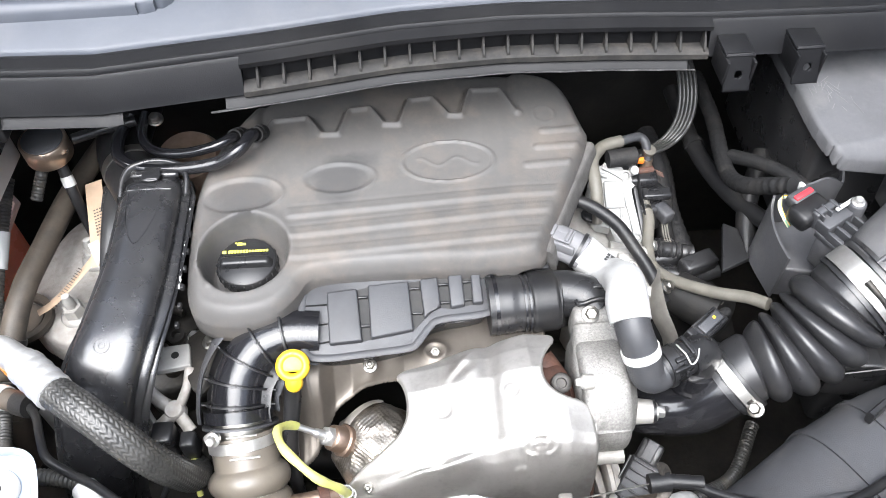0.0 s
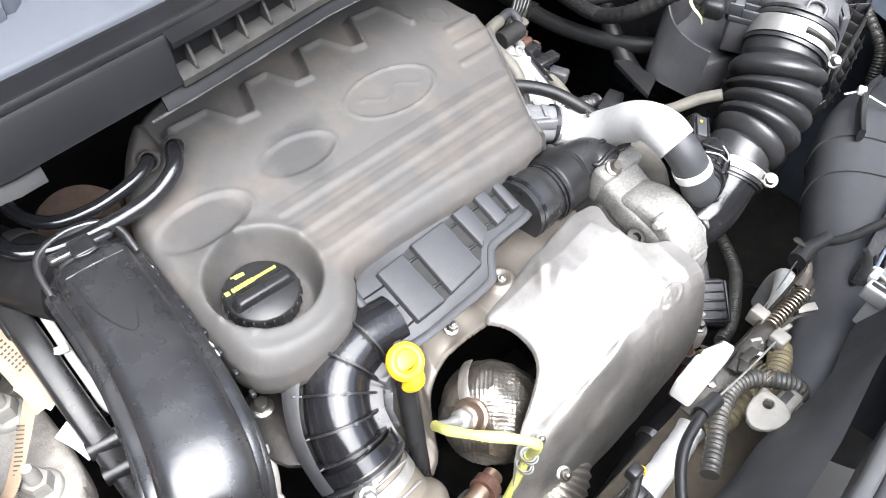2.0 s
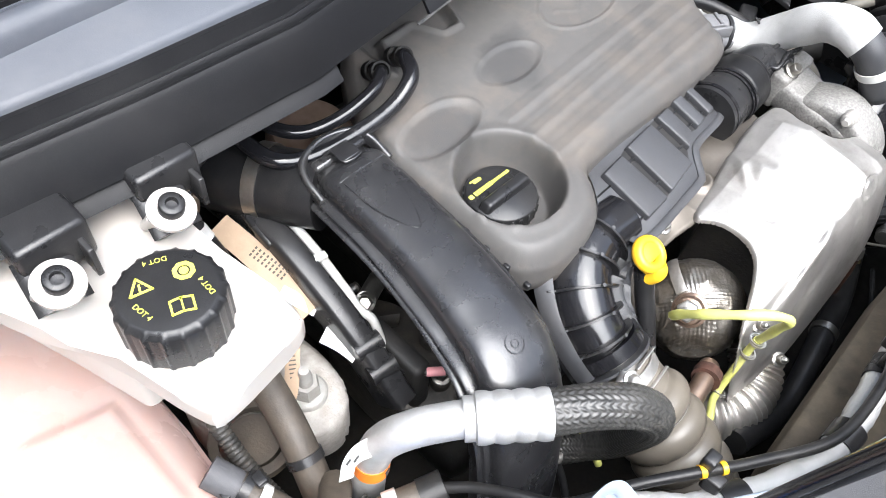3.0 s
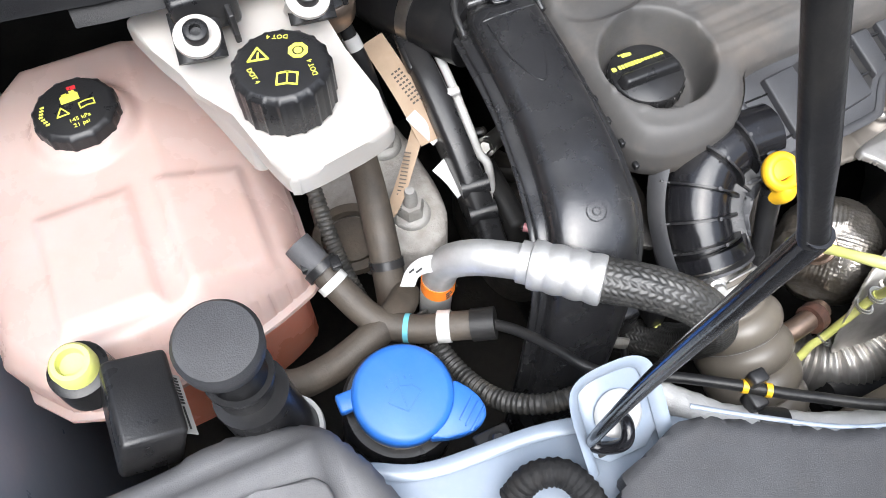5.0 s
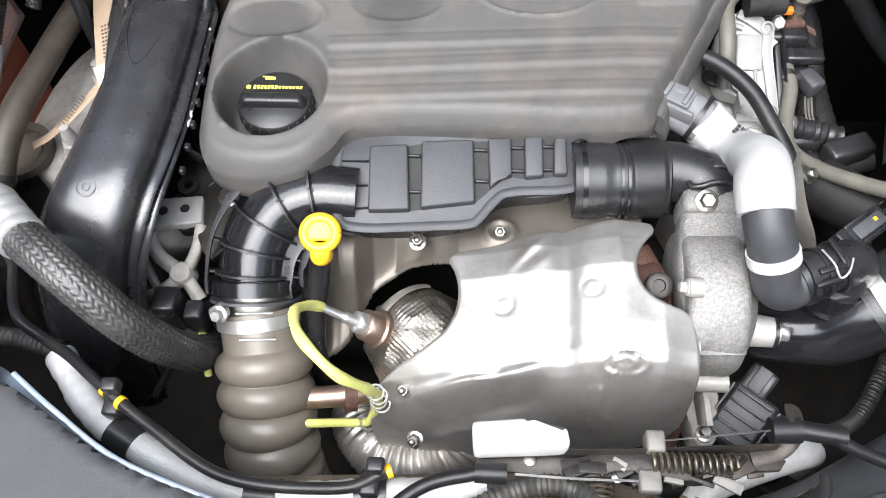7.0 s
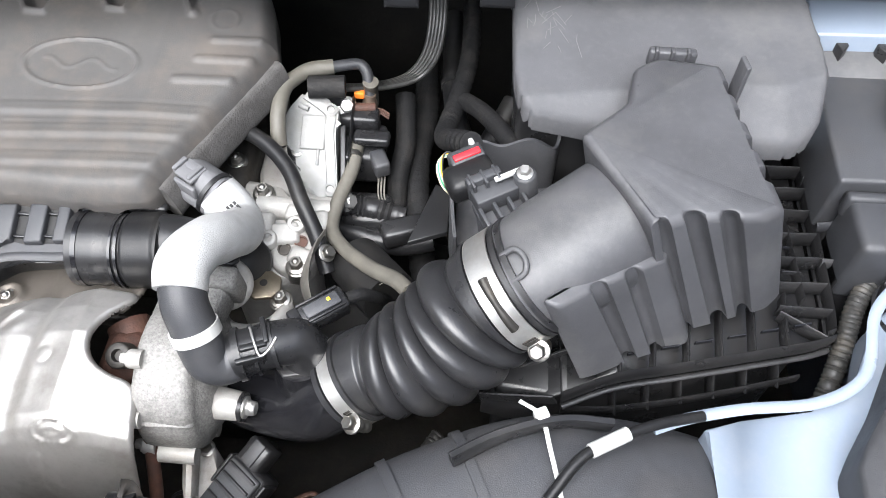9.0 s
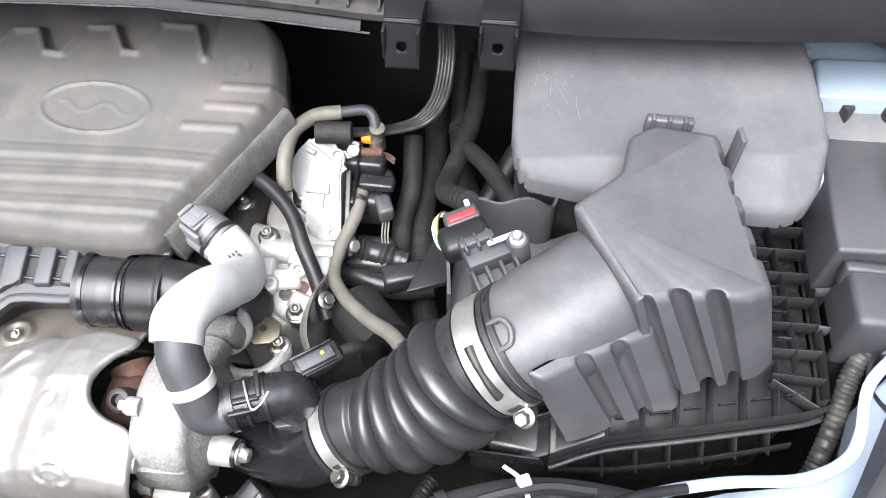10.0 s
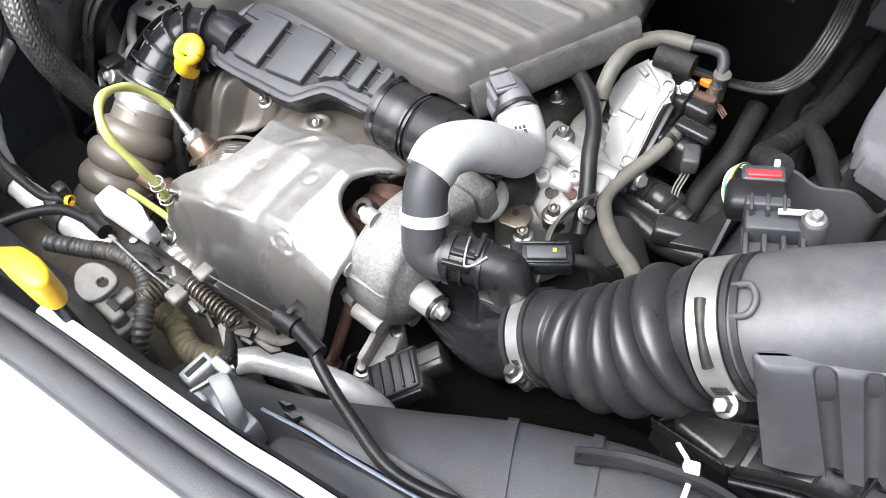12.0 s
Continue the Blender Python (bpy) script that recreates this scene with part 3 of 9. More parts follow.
    # two hanging lugs with a hole
    for x, y in ((0.300, 0.004), (0.374, 0.011)):
        hole = [(0.0095 * math.cos(a * math.pi / 8), 0.0095 * math.sin(a * math.pi / 8)) for a in range(16)]
        m = frame_of((x, y - 0.006, 1.006), (1, 0.08, 0), (0, -1, 0.35))
        bm = drape([(-0.0135, -0.018), (0.0135, -0.018), (0.0135, 0.022), (-0.0135, 0.022)], lambda X, Y: 0 * X, 0.0015, 0.0008, 0.003, None, ([(0.45 * px, 0.45 * py) for px, py in hole],))
        bm.transform(m)
        part("lug", bm, M_COWL, c, "black lug with a round hole")
        side = join(box((x - 0.0135, y + 0.012, 1.008), (0.003, 0.04, 0.028), 0.001), box((x + 0.0135, y + 0.012, 1.008), (0.003, 0.04, 0.028), 0.001), box((x, y + 0.018, 1.024), (0.030, 0.036, 0.003), 0.001))
        part("lug_side", side, M_COWL, c)


cowl()
single("windscreen", prism([(-0.86, 0.42), (0.86, 0.42), (0.86, 0.80), (-0.86, 0.80)], 1.05, lambda x, y: 1.10 + 0.6 * (y - 0.42), 0.002), M_GLASS, "dark windscreen above the cowl", "windscreen", kind="structure")


# the raised bonnet on its prop closes the place above
bonnet = prism([(-0.80, -0.64), (0.86, -0.64), (0.86, 0.44), (-0.80, 0.44)], 0.0, 0.012, 0.002)
bonnet.transform(Matrix.Translation((0, 0.44, 1.10)) @ Matrix.Rotation(radians(-74), 4, "X") @ Matrix.Translation((0, -0.44, 0)))
# unseen dark sheet, added so that glossy parts mirror something dark
liner = prism([(-0.70, -0.58), (0.76, -0.58), (0.76, 0.36), (-0.70, 0.36)], -0.022, -0.004, 0.004)
liner.transform(Matrix.Translation((0, 0.44, 1.10)) @ Matrix.Rotation(radians(-74), 4, "X") @ Matrix.Translation((0, -0.44, 0)))
single("dark_reflection_sheet", liner, M_DARK, "unseen dark sheet added under the raised bonnet to darken reflections", "liner", kind="structure")
single("bonnet", bonnet, M_PAINT, "pale blue painted bonnet propped open above the bay", "bonnet", kind="structure")


# ---- front panel ----
def front_panel():
    f = thing("front_slam_panel", "pale blue painted front crossmember with a raised prop bracket", "crossmember", (0, -0.40, 0.80), kind="structure")
    poly = [(-0.66, -0.285), (-0.555, -0.300), (-0.515, -0.318), (-0.432, -0.326), (-0.37, -0.35), (-0.311, -0.39), (-0.31, -0.46), (-0.70, -0.42)]
    part("left_shelf", prism(poly, 0.835, 0.852, 0.003), M_PAINT, f)
    rim = [(-0.60, -0.291, 0.855), (-0.555, -0.300, 0.855), (-0.515, -0.317, 0.855), (-0.432, -0.326, 0.856), (-0.37, -0.349, 0.857), (-0.30, -0.395, 0.858), (-0.19, -0.435, 0.86)]
    part("flange", sweep(rim, (0.0022, 0.0055), 8, 6, side=(0, 0, 1)), M_PAINT, f)
    wl = [(0.505, -0.281, 0.858), (0.530, -0.271, 0.858), (0.572, -0.260, 0.858), (0.626, -0.251, 0.860), (0.663, -0.226, 0.862), (0.680, -0.175, 0.864), (0.705, -0.145, 0.868)]
    part("flange", sweep(wl, (0.002, 0.0045), 8, 6, side=(0, 0, 1)), M_PAINT, f)
    pr = [(0.552, -0.310), (0.545, -0.272), (0.572, -0.264), (0.626, -0.255), (0.663, -0.23), (0.682, -0.178), (0.71, -0.15), (0.86, -0.15), (0.86, -0.46), (0.552, -0.46)]
    part("right_shelf", prism(pr, 0.82, 0.845, 0.003), M_PAINT, f)
    # strips along the nose, seen at the end of the walk
    edge = [(-0.30, -0.502), (-0.10, -0.500), (0.00, -0.489), (0.083, -0.4765), (0.138, -0.4695), (0.197, -0.4630), (0.246, -0.4565), (0.290, -0.449), (0.47, -0.423), (0.62, -0.402)]
    part("white_edge", sweep([(x, y, 0.9565) for x, y in edge[3:]], (0.0045, 0.002), 10, 6, side=(0, 1, 0), power=3), M_PAINTWHITE, f)
    part("rubber_strip", sweep([(x, y - 0.0112, 0.9565) for x, y in edge], (0.0058, 0.005), 16, 6, side=(0, 1, 0), power=2.8), M_TRIM, f)
    part("rubber_lip", sweep([(x, y - 0.0268, 0.955) for x, y in edge], (0.0100, 0.007), 20, 6, side=(0, 1, 0), power=2.6), M_TRIM, f)
    nose = bmesh.new()
    rows = []
    for x in [i * 0.05 - 0.85 for i in range(35)]:
        yb = float(np.interp(x, [-0.85, -0.30, -0.10, 0.00, 0.083, 0.138, 0.197, 0.246, 0.290, 0.47, 0.62, 0.86], [-0.46, -0.537, -0.535, -0.524, -0.5115, -0.5045, -0.498, -0.4915, -0.484, -0.458, -0.437, -0.39]))
        rows.append([nose.verts.new((x, yb + o, z)) for o, z in ((0.004, 0.80), (0.0, 0.954), (-0.02, 0.958), (-0.12, 0.945), (-0.26, 0.86), (-0.34, 0.68), (-0.36, 0.45))])
    for r0, r1 in zip(rows, rows[1:]):
        for i in range(6):
            nose.faces.new((r0[i], r0[i + 1], r1[i + 1], r1[i]))
    part("bumper_skin", nose, M_PAINTWHITE, f, "glossy white front bumper skin")


front_panel()


def prop_bracket():
    b = thing("prop_bracket", "pale painted bracket holding the bonnet prop in a white grommet", "bracket", (-0.395, -0.34, 0.85))
    m = frame_of((-0.396, -0.336, 0.880), (1, -0.02, 0), (0.02, -0.62, 0.78))
    plate = [(-0.027, -0.032), (0.027, -0.032), (0.027, 0.016), (0.018, 0.027), (-0.018, 0.027), (-0.027, 0.016)]
    bm = prism(rounded(plate, 1), -0.003, 0.0, 0.0008)
    bm.transform(m)
    part("back_plate", bm, M_PAINT, b)
    rim = [(-0.027, -0.034, 0.004), (-0.027, 0.012, 0.004), (-0.020, 0.026, 0.004), (0.0, 0.029, 0.004), (0.020, 0.026, 0.004), (0.027, 0.012, 0.004), (0.027, -0.034, 0.004)]
    part("rim", sweep([m @ Vector(p) for p in rim], (0.0018, 0.0052), 8, 5), M_PAINT, b)
    part("hole", lathe([(0.0075, 0), (0.0075, 0.0010), (0, 0.0010)], m @ Vector((0, -0.002, 0.0052)), m.to_3x3() @ Vector((0, 0, 1)), 20), M_DARK, b)
    part("bolt_slot", box(m @ Vector((-0.016, -0.024, 0.001)), (0.008, 0.003, 0.002), 0.0006, m), M_DARK, b)
    part("grommet", lathe([(0.004, 0.006), (0.011, 0.006), (0.015, 0.003), (0.016, -0.001), (0.013, -0.002), (0.012, 0.003), (0.006, 0.002)], m @ Vector((0, -0.002, 0.003)), m.to_3x3() @ Vector((0, 0, 1)), 28), M_WHITEPL, b, "white plastic grommet")


prop_bracket()


def prop_rod():
    rod = thing("bonnet_prop_rod", "black painted bonnet prop rod hooked in its grommet", "prop rod", (-0.40, -0.345, 0.87))
    part("hook", sweep([(-0.396, -0.338, 0.884), (-0.398, -0.350, 0.892), (-0.403, -0.358, 0.886), (-0.412, -0.354, 0.874), (-0.420, -0.347, 0.872)], 0.0042, 12), M_GLOSS, rod)
    part("lower_rod", sweep([(-0.418, -0.347, 0.870), (-0.424, -0.352, 0.92), (-0.433, -0.366, 1.05), (-0.446, -0.388, 1.215)], 0.0037, 12), M_GLOSS, rod)
    part("foam_grip", sweep([(-0.446, -0.388, 1.212), (-0.456, -0.350, 1.30), (-0.47, -0.300, 1.41), (-0.51, -0.155, 1.70), (-0.55, 0.0, 2.0)], lambda s: 0.0043 if s > 0.02 else 0.0036, 14), M_RUBBER, rod, "grey black sleeve on the prop rod")


prop_rod()


# ---- engine cover ----
COVER = rounded([(-0.272, -0.150), (-0.250, -0.168), (-0.215, -0.174), (-0.180, -0.168), (-0.160, -0.148), (-0.150, -0.128), (-0.120, -0.1225), (-0.03, -0.1215), (0.035, -0.125), (0.090, -0.121), (0.1015, -0.111),
                 (0.106, -0.094), (0.176, 0.044), (0.166, 0.078), (0.158, 0.118), (0.140, 0.146), (0.09, 0.156), (-0.08, 0.158), (-0.20, 0.135), (-0.238, 0.092), (-0.270, 0.030), (-0.279, -0.03), (-0.277, -0.10)], 2)
ZIG = [(-0.213, 0.050), (-0.196, 0.084), (-0.154, 0.087), (-0.137, 0.060), (-0.119, 0.059), (-0.108, 0.095), (-0.081, 0.098), (-0.065, 0.071), (-0.049, 0.070), (-0.037, 0.107), (-0.007, 0.109), (0.011, 0.080), (0.024, 0.079), (0.036, 0.118), (0.075, 0.118), (0.091, 0.080)]
WELL = (-0.2145, -0.100)


def cover_top(X, Y):
    z = 0.892 + 0.10 * Y - 0.06 * np.clip(X - 0.07, 0, 1) - 0.05 * np.clip(-0.2 - X, 0, 1)
    # raised cylinder fingers: the part behind the zigzag lies lower
    zx, zy = [p[0] for p in ZIG], [p[1] for p in ZIG]
    behind = step(Y - np.interp(X, zx, zy), -0.003, 0.008) * step(X, -0.216, -0.206) * (1 - step(X, 0.086, 0.096))
    z = z - 0.007 * behind
    z = z + 0.0042 * (1 - step(line_distance(ZIG, X, Y), 0.0015, 0.0075))
    # three long louvre steps and three short ones
    for (ax, ay), (bx, by) in (((-0.172, -0.0555), (0.131, -0.0385)), ((-0.172, -0.0815), (0.117, -0.0615)), ((-0.174, -0.1085), (0.101, -0.0930))):
        yl = ay + (X - ax) * (by - ay) / (bx - ax)
        inx = step(X, ax - 0.004, ax + 0.003) * (1 - step(X, bx - 0.003, bx + 0.004))
        d = yl - Y
        z = z + inx * (0.0009 * step(d, -0.018, -0.002) * (1 - step(d, -0.0005, 0.0025)) + 0.0004 * np.exp(-((d + 0.0022) / 0.0018) ** 2) - 0.0005 * np.exp(-((d - 0.005) / 0.0022) ** 2))
        z = z - 0.0005 * inx * np.exp(-((d + 0.0128) / 0.0016) ** 2)
    for (ax, ay), (bx, by) in (((0.118, 0.050), (0.160, 0.054)), ((0.108, 0.026), (0.156, 0.030)), ((0.094, 0.000), (0.142, 0.005))):
        z = z + 0.0020 * (1 - step(line_distance([(ax, ay), (bx, by)], X, Y), 0.0012, 0.0062))
    # badge ring and its plain stroke
    e = np.hypot((X - 0.005) / 0.0535, (Y - 0.010) / 0.0295)
    z = z + 0.0015 * np.exp(-((e - 0.965) / 0.045) ** 2) - 0.0005 * (e < 0.93)
    u, w = X - 0.005, Y - 0.010
    stroke = np.abs(w - 0.0055 * np.sin(u * 150)) + np.clip(np.abs(u) - 0.034, 0, 1)
    z = z + 0.0008 * np.exp(-(stroke / 0.0014) ** 2) * (e < 0.86)
    # shallow moulded hollows
    for cx, cy, rx, ry, h in ((-0.118, -0.006, 0.040, 0.021, 0.0019), (-0.226, -0.022, 0.046, 0.024, 0.0024)):
        d = np.hypot((X - cx) / rx, (Y - cy) / ry)
        z = z - h * (1 - step(d, 0.78, 1.02)) + 0.0009 * np.exp(-((d - 1.04) / 0.05) ** 2) * step(X - cx, -0.03, 0.01)
    d = np.hypot(X - 0.122, Y - 0.076)
    z = z + 0.0008 * np.exp(-((d - 0.0125) / 0.0016) ** 2)
    # filler well with a rounded lip
    d = np.hypot(X - WELL[0] + 0.001, (Y - WELL[1] - 0.004) * 0.98)
    z = z + 0.0015 * np.exp(-((d - 0.0495) / 0.006) ** 2)
    z = z - 0.040 * (1 - step(d, 0.0370, 0.0490))
    # small tabs beside the well
    for tx, ty in ((-0.247, -0.132), (-0.262, -0.107)):
        z = z + 0.0015 * np.exp(-(((X - tx) / 0.006) ** 6 + ((Y - ty) / 0.004) ** 6))
    return z


cover = thing("engine_cover", "dusty dark grey plastic engine cover with an oval badge", "engine cover", (-0.04, 0, 0.83))
cover_mesh = drape(COVER, cover_top, 0.0018, 0.015, 0)
part("shell", cover_mesh, M_COVER, cover, smooth=60)


def cover_apron():
    """The smooth hanging wall all round the cover, rolled in a little at its foot."""
    n = len(COVER)
    ring = []
    for i in range(n):
        a, b = COVER[i], COVER[(i + 1) % n]
        k = max(1, int(math.hypot(b[0] - a[0], b[1] - a[1]) / 0.004))
        ring += [(a[0] + (b[0] - a[0]) * j / k, a[1] + (b[1] - a[1]) * j / k) for j in range(k)]
    top = cover_top(np.array([p[0] for p in ring]), np.array([p[1] for p in ring])) - 0.0148
    cx, cy = -0.05, 0.0
    bm = bmesh.new()
    rows = []
    for p, z in zip(ring, top):
        cut = 1.0
        if p[1] < -0.10:
            for ax, half in ((0.041, 0.012), (0.083, 0.020)):
                cut -= 0.72 * max(0.0, 1 - ((p[0] - ax) / half) ** 2) ** 0.5
        rows.append([bm.verts.new((p[0] + (p[0] - cx) * s, p[1] + (p[1] - cy) * s, float(z) - d * (cut if d > 0 else 1))) for d, s in ((-0.0033, -0.013), (0.0004, 0.002), (0.008, 0.005), (0.020, 0.006), (0.029, 0.006), (0.030, 0.0))])
    for r0, r1 in zip(rows, rows[1:] + rows[:1]):
        for j in range(5):
            bm.faces.new((r0[j], r1[j], r1[j + 1], r0[j + 1]))
    bmesh.ops.recalc_face_normals(bm, faces=bm.faces)
    return bm


part("apron", cover_apron(), M_COVER, cover, smooth=60)


def cover_side():
    """Foam-faced sloping flank at the gearbox end and the front apron notches."""
    bm = sweep([(0.106, -0.106, 0.848), (0.121, -0.066, 0.851), (0.147, -0.012, 0.856), (0.177, 0.046, 0.860)], lambda s: (0.0075, 0.0185 - 0.002 * s), 14, 10, side=(0.9, -0.44, 0.25), power=3.5)
    part("side_foam", bm, M_FOAM, cover, "grey foam flank of the cover")
    part("mount_foot", lathe([(0.013, 0), (0.013, 0.012), (0.009, 0.014), (0.009, 0.03)], (0.052, -0.112, 0.825), (0, 0, 1), 20), M_ZINC, cover, "metal foot stud")


cover_side()


def oil_cap():
    x, y, z = WELL[0] - 0.003, WELL[1] + 0.0085, 0.8465
    c = thing("oil_filler_cap", "black plastic oil filler cap with yellow print", "filler cap", (x, y, z))
    prof = [(0.0322, 0), (0.0322, 0.010), (0.0312, 0.0125), (0.030, 0.0138), (0, 0.0142)]
    body = lathe(prof, (x, y, z), (0, -0.03, 1), 48)
    part("body", body, M_BLACK, c)
    grip = box((x, y - 0.004, z + 0.0165), (0.060, 0.013, 0.011), 0.003, None, 3, 0.82)
    part("grip", grip, M_BLACK, c)
    for k in range(24):
        part("knurl", lathe([(0.0012, 0), (0.0012, 0.010), (0, 0.011)], (x + 0.0322 * math.cos(k * math.pi / 12), y + 0.0322 * math.sin(k * math.pi / 12), z), (0, 0, 1), 6), M_BLACK, c)
    m = Matrix.Translation((x, y + 0.0125, z + 0.0142))
    lines = [(-0.019 + i * 0.0031, 0.0, 0.0022, 0.0042 if i < 7 else 0.0028) for i in range(14)]
    part("print_line", bars(lines + [(-0.0245, 0, 0.004, 0.004)], m), M_PRINT, c, "yellow printed line")
    can = [(-0.007, 0.0105, 0.009, 0.004), (0.0005, 0.0122, 0.006, 0.0012), (0.0045, 0.0140, 0.003, 0.0014), (-0.0065, 0.0138, 0.004, 0.0012), (-0.013, 0.0120, 0.002, 0.0014)]
    part("print_symbol", bars(can, m), M_PRINT, c, "yellow oil can symbol")


oil_cap()


# ---- charge air box and its hoses ----
def air_manifold():
    b = thing("charge_air_box", "black ribbed plastic air box with five raised panels", "air box", (-0.05, -0.16, 0.80))
    tilt = Matrix.Translation((0, -0.160, 0.8468)) @ Matrix.Rotation(math.atan(0.292), 4, "X") @ Matrix.Rotation(math.atan(0.03), 4, "Y")

    def put(name, bm, material, label="", smooth=50):
        bm.transform(tilt)
        return part(name, bm, material, b, label, smooth)

    out = rounded([(-0.157, 0.031), (-0.147, 0.0385), (-0.130, 0.0400), (-0.060, 0.0455), (0.029, 0.0530), (0.0405, 0.0490), (0.0415, 0.0250), (0.0420, 0.0035), (0.0350, -0.0050), (-0.0170, -0.0080), (-0.0275, -0.0165), (-0.0395, -0.0325), (-0.0460, -0.0375), (-0.090, -0.0410), (-0.1340, -0.0445), (-0.1540, -0.0400), (-0.158, -0.010)], 1)
    put("tray", prism(out, -0.022, -0.0070, 0.0015), M_TRIM)
    put("lower_body", prism([(0.93 * x - 0.004, 0.90 * y - 0.002) for x, y in out], -0.046, -0.0215, 0.003), M_BLACK)
    mid = (-0.058, 0.004)
    loop = lambda k, h: [(mid[0] + (x - mid[0]) * k, mid[1] + (y - mid[1]) * (2 * k - 1 if k < 1 else k), h) for x, y in out]
    rim = loop(1.0, -0.0065)
    put("rim", sweep([*rim, rim[0]], (0.0017, 0.0040), 10, 2, side=(0, 0, 1)), M_TRIM, "raised rim")
    inner = loop(0.962, -0.0078)
    put("inner_rim", sweep([*inner, inner[0]], (0.0009, 0.0024), 8, 2, side=(0, 0, 1)), M_TRIM)
    notch = [(-0.060, 0.0455, -0.006), (-0.052, 0.0470, -0.0055), (-0.030, 0.0485, -0.0055), (-0.016, 0.0490, -0.006)]
    put("rear_tab", prism([(-0.046, 0.046), (-0.012, 0.049), (-0.014, 0.064), (-0.040, 0.062)], -0.016, -0.008, 0.002), M_BRACKET, "dusty metal tab behind the box")
    put("rear_strip", sweep(notch, (0.0022, 0.003), 8, 3, side=(0, 0, 1)), M_BLACK)
    blocks = (((-0.1318, 0.0260), (-0.0997, 0.0290), (-0.0950, -0.0292), (-0.1293, -0.0313)),
              ((-0.0893, 0.0316), (-0.0458, 0.0347), (-0.0424, -0.0203), (-0.0873, -0.0272)),
              ((-0.0347, 0.0360), (-0.0149, 0.0376), (-0.0129, 0.0035), (-0.0190, 0.0020), (-0.0255, -0.0025), (-0.0318, -0.0085)),
              ((-0.0048, 0.0387), (0.0107, 0.0397), (0.0124, 0.0038), (-0.0036, 0.0018)),
              ((0.0195, 0.0407), (0.0300, 0.0413), (0.0316, 0.0058), (0.0197, 0.0050)))
    gaps = [((p[1][0] - 0.0006, p[1][1] - 0.001), (q[0][0] + 0.0006, q[0][1] - 0.001), (q[-1][0] + 0.0006, q[-1][1] + 0.001), (p[2][0] - 0.0006, p[2][1] + 0.001)) for p, q in zip(blocks, blocks[1:])]
    # flat near-black strips paint the shade in the gaps between panels
    for poly in gaps:
        put("gap_shade", prism(list(poly)[::-1], -0.0085, -0.0064, 0.0), M_DARK, "flat dark strip for the shade between two panels")
    for poly in blocks:
        put("panel", prism(list(poly)[::-1], -0.0105, 0.0, 0.0019, 3, None, 0.0012), M_TRIM)
    for x, y in ((-0.0945, 0.019), (-0.0915, -0.012), (-0.0402, 0.026), (-0.0380, -0.001), (-0.0098, 0.029), (-0.0084, 0.009), (0.0151, 0.031), (0.0160, 0.011)):
        put("web", box((x, y, -0.0062), (0.0110, 0.0024, 0.0062), 0.0006), M_BLACK)
    # egg-crate ribs between box and elbow
    for x, y0, y1, h in ((-0.1570, -0.034, 0.028, 0.020), (-0.1705, -0.030, 0.024, 0.021), (-0.1840, -0.026, 0.019, 0.021)):
        put("crate_rib", box((x, (y0 + y1) / 2, -0.016), (0.0019, y1 - y0, h), 0.0005), M_BLACK)
    for x0, y0, x1, y1 in ((-0.1310, 0.0135, -0.2010, 0.0120), (-0.1310, -0.0075, -0.2080, -0.0110), (-0.1290, -0.0265, -0.1960, -0.0340)):
        put("crate_rib", sweep([(x0, y0, -0.014), (x1, y1, -0.017)], (0.0010, 0.0095), 8, 4, side=(0, 1, 0), power=5), M_BLACK)
    put("crate_floor", prism([(-0.157, -0.036), (-0.157, 0.030), (-0.196, 0.018), (-0.198, -0.030)], -0.040, -0.0270, 0.002), M_BLACK)
    line = [(-0.14, -0.168, 0.826), (-0.175, -0.168, 0.827), (-0.205, -0.178, 0.820), (-0.223, -0.200, 0.805), (-0.228, -0.222, 0.789), (-0.227, -0.238, 0.776)]
    part("elbow", sweep(line, lambda s: 0.0262 + 0.002 * s, 24, 8), M_GLOSS, b, "glossy ribbed elbow")
    cl = curve_points(line, 8)
    for k in (8, 14, 20, 26, 32):
        p, q = cl[k], cl[k + 1]
        t = (q - p).normalized()
        s = t.cross(Vector((0.1, -0.35, 0.93))).normalized()
        up = s.cross(t)
        part("fin", ring_band(p, t, 0.0262 + 0.0015 * k / 40, 0.0020, 0.0060, 32), M_BLACK, b)
        bar = box((0, 0, 0), (0.078, 0.0020, 0.013), 0.0005)
        bar.transform(frame_of(p + up * 0.004, s, up))
        part("fin_bar", bar, M_BLACK, b)
        part("pin_mark", lathe([(0.0017, 0), (0.0017, 0.0006), (0, 0.0008)], p + up * 0.0345, up, 12), M_TRIM, b)
    part("flange_plate", sweep(line, (0.0385, 0.0012), 8, 8, side=(0.75, -0.5, 0.0), power=6), M_BLACK, b)
    for sign in (-1, 1):
        rail = []
        for k in range(4, 38, 3):
            p, q = cl[k], cl[k + 1]
            s = (q - p).normalized().cross(Vector((0.1, -0.35, 0.93))).normalized()
            rail.append(p + s * 0.0392 * sign + s.cross(q - p).normalized() * 0.005)
        part("rail", sweep(rail, (0.0018, 0.0085), 8, 3, side=(0.6, 0.5, 0.0) if sign > 0 else (0.7, 0.5, 0.0)), M_TRIM, b)
    part("collar", ring_band((-0.227, -0.230, 0.783), (0.02, -0.80, -0.62), 0.030, 0.012, 0.006, 32), M_GLOSS, b)
    part("collar_lip", ring_band((-0.2268, -0.2385, 0.7755), (0.02, -0.80, -0.62), 0.029, 0.0025, 0.0095, 36), M_TRIM, b)
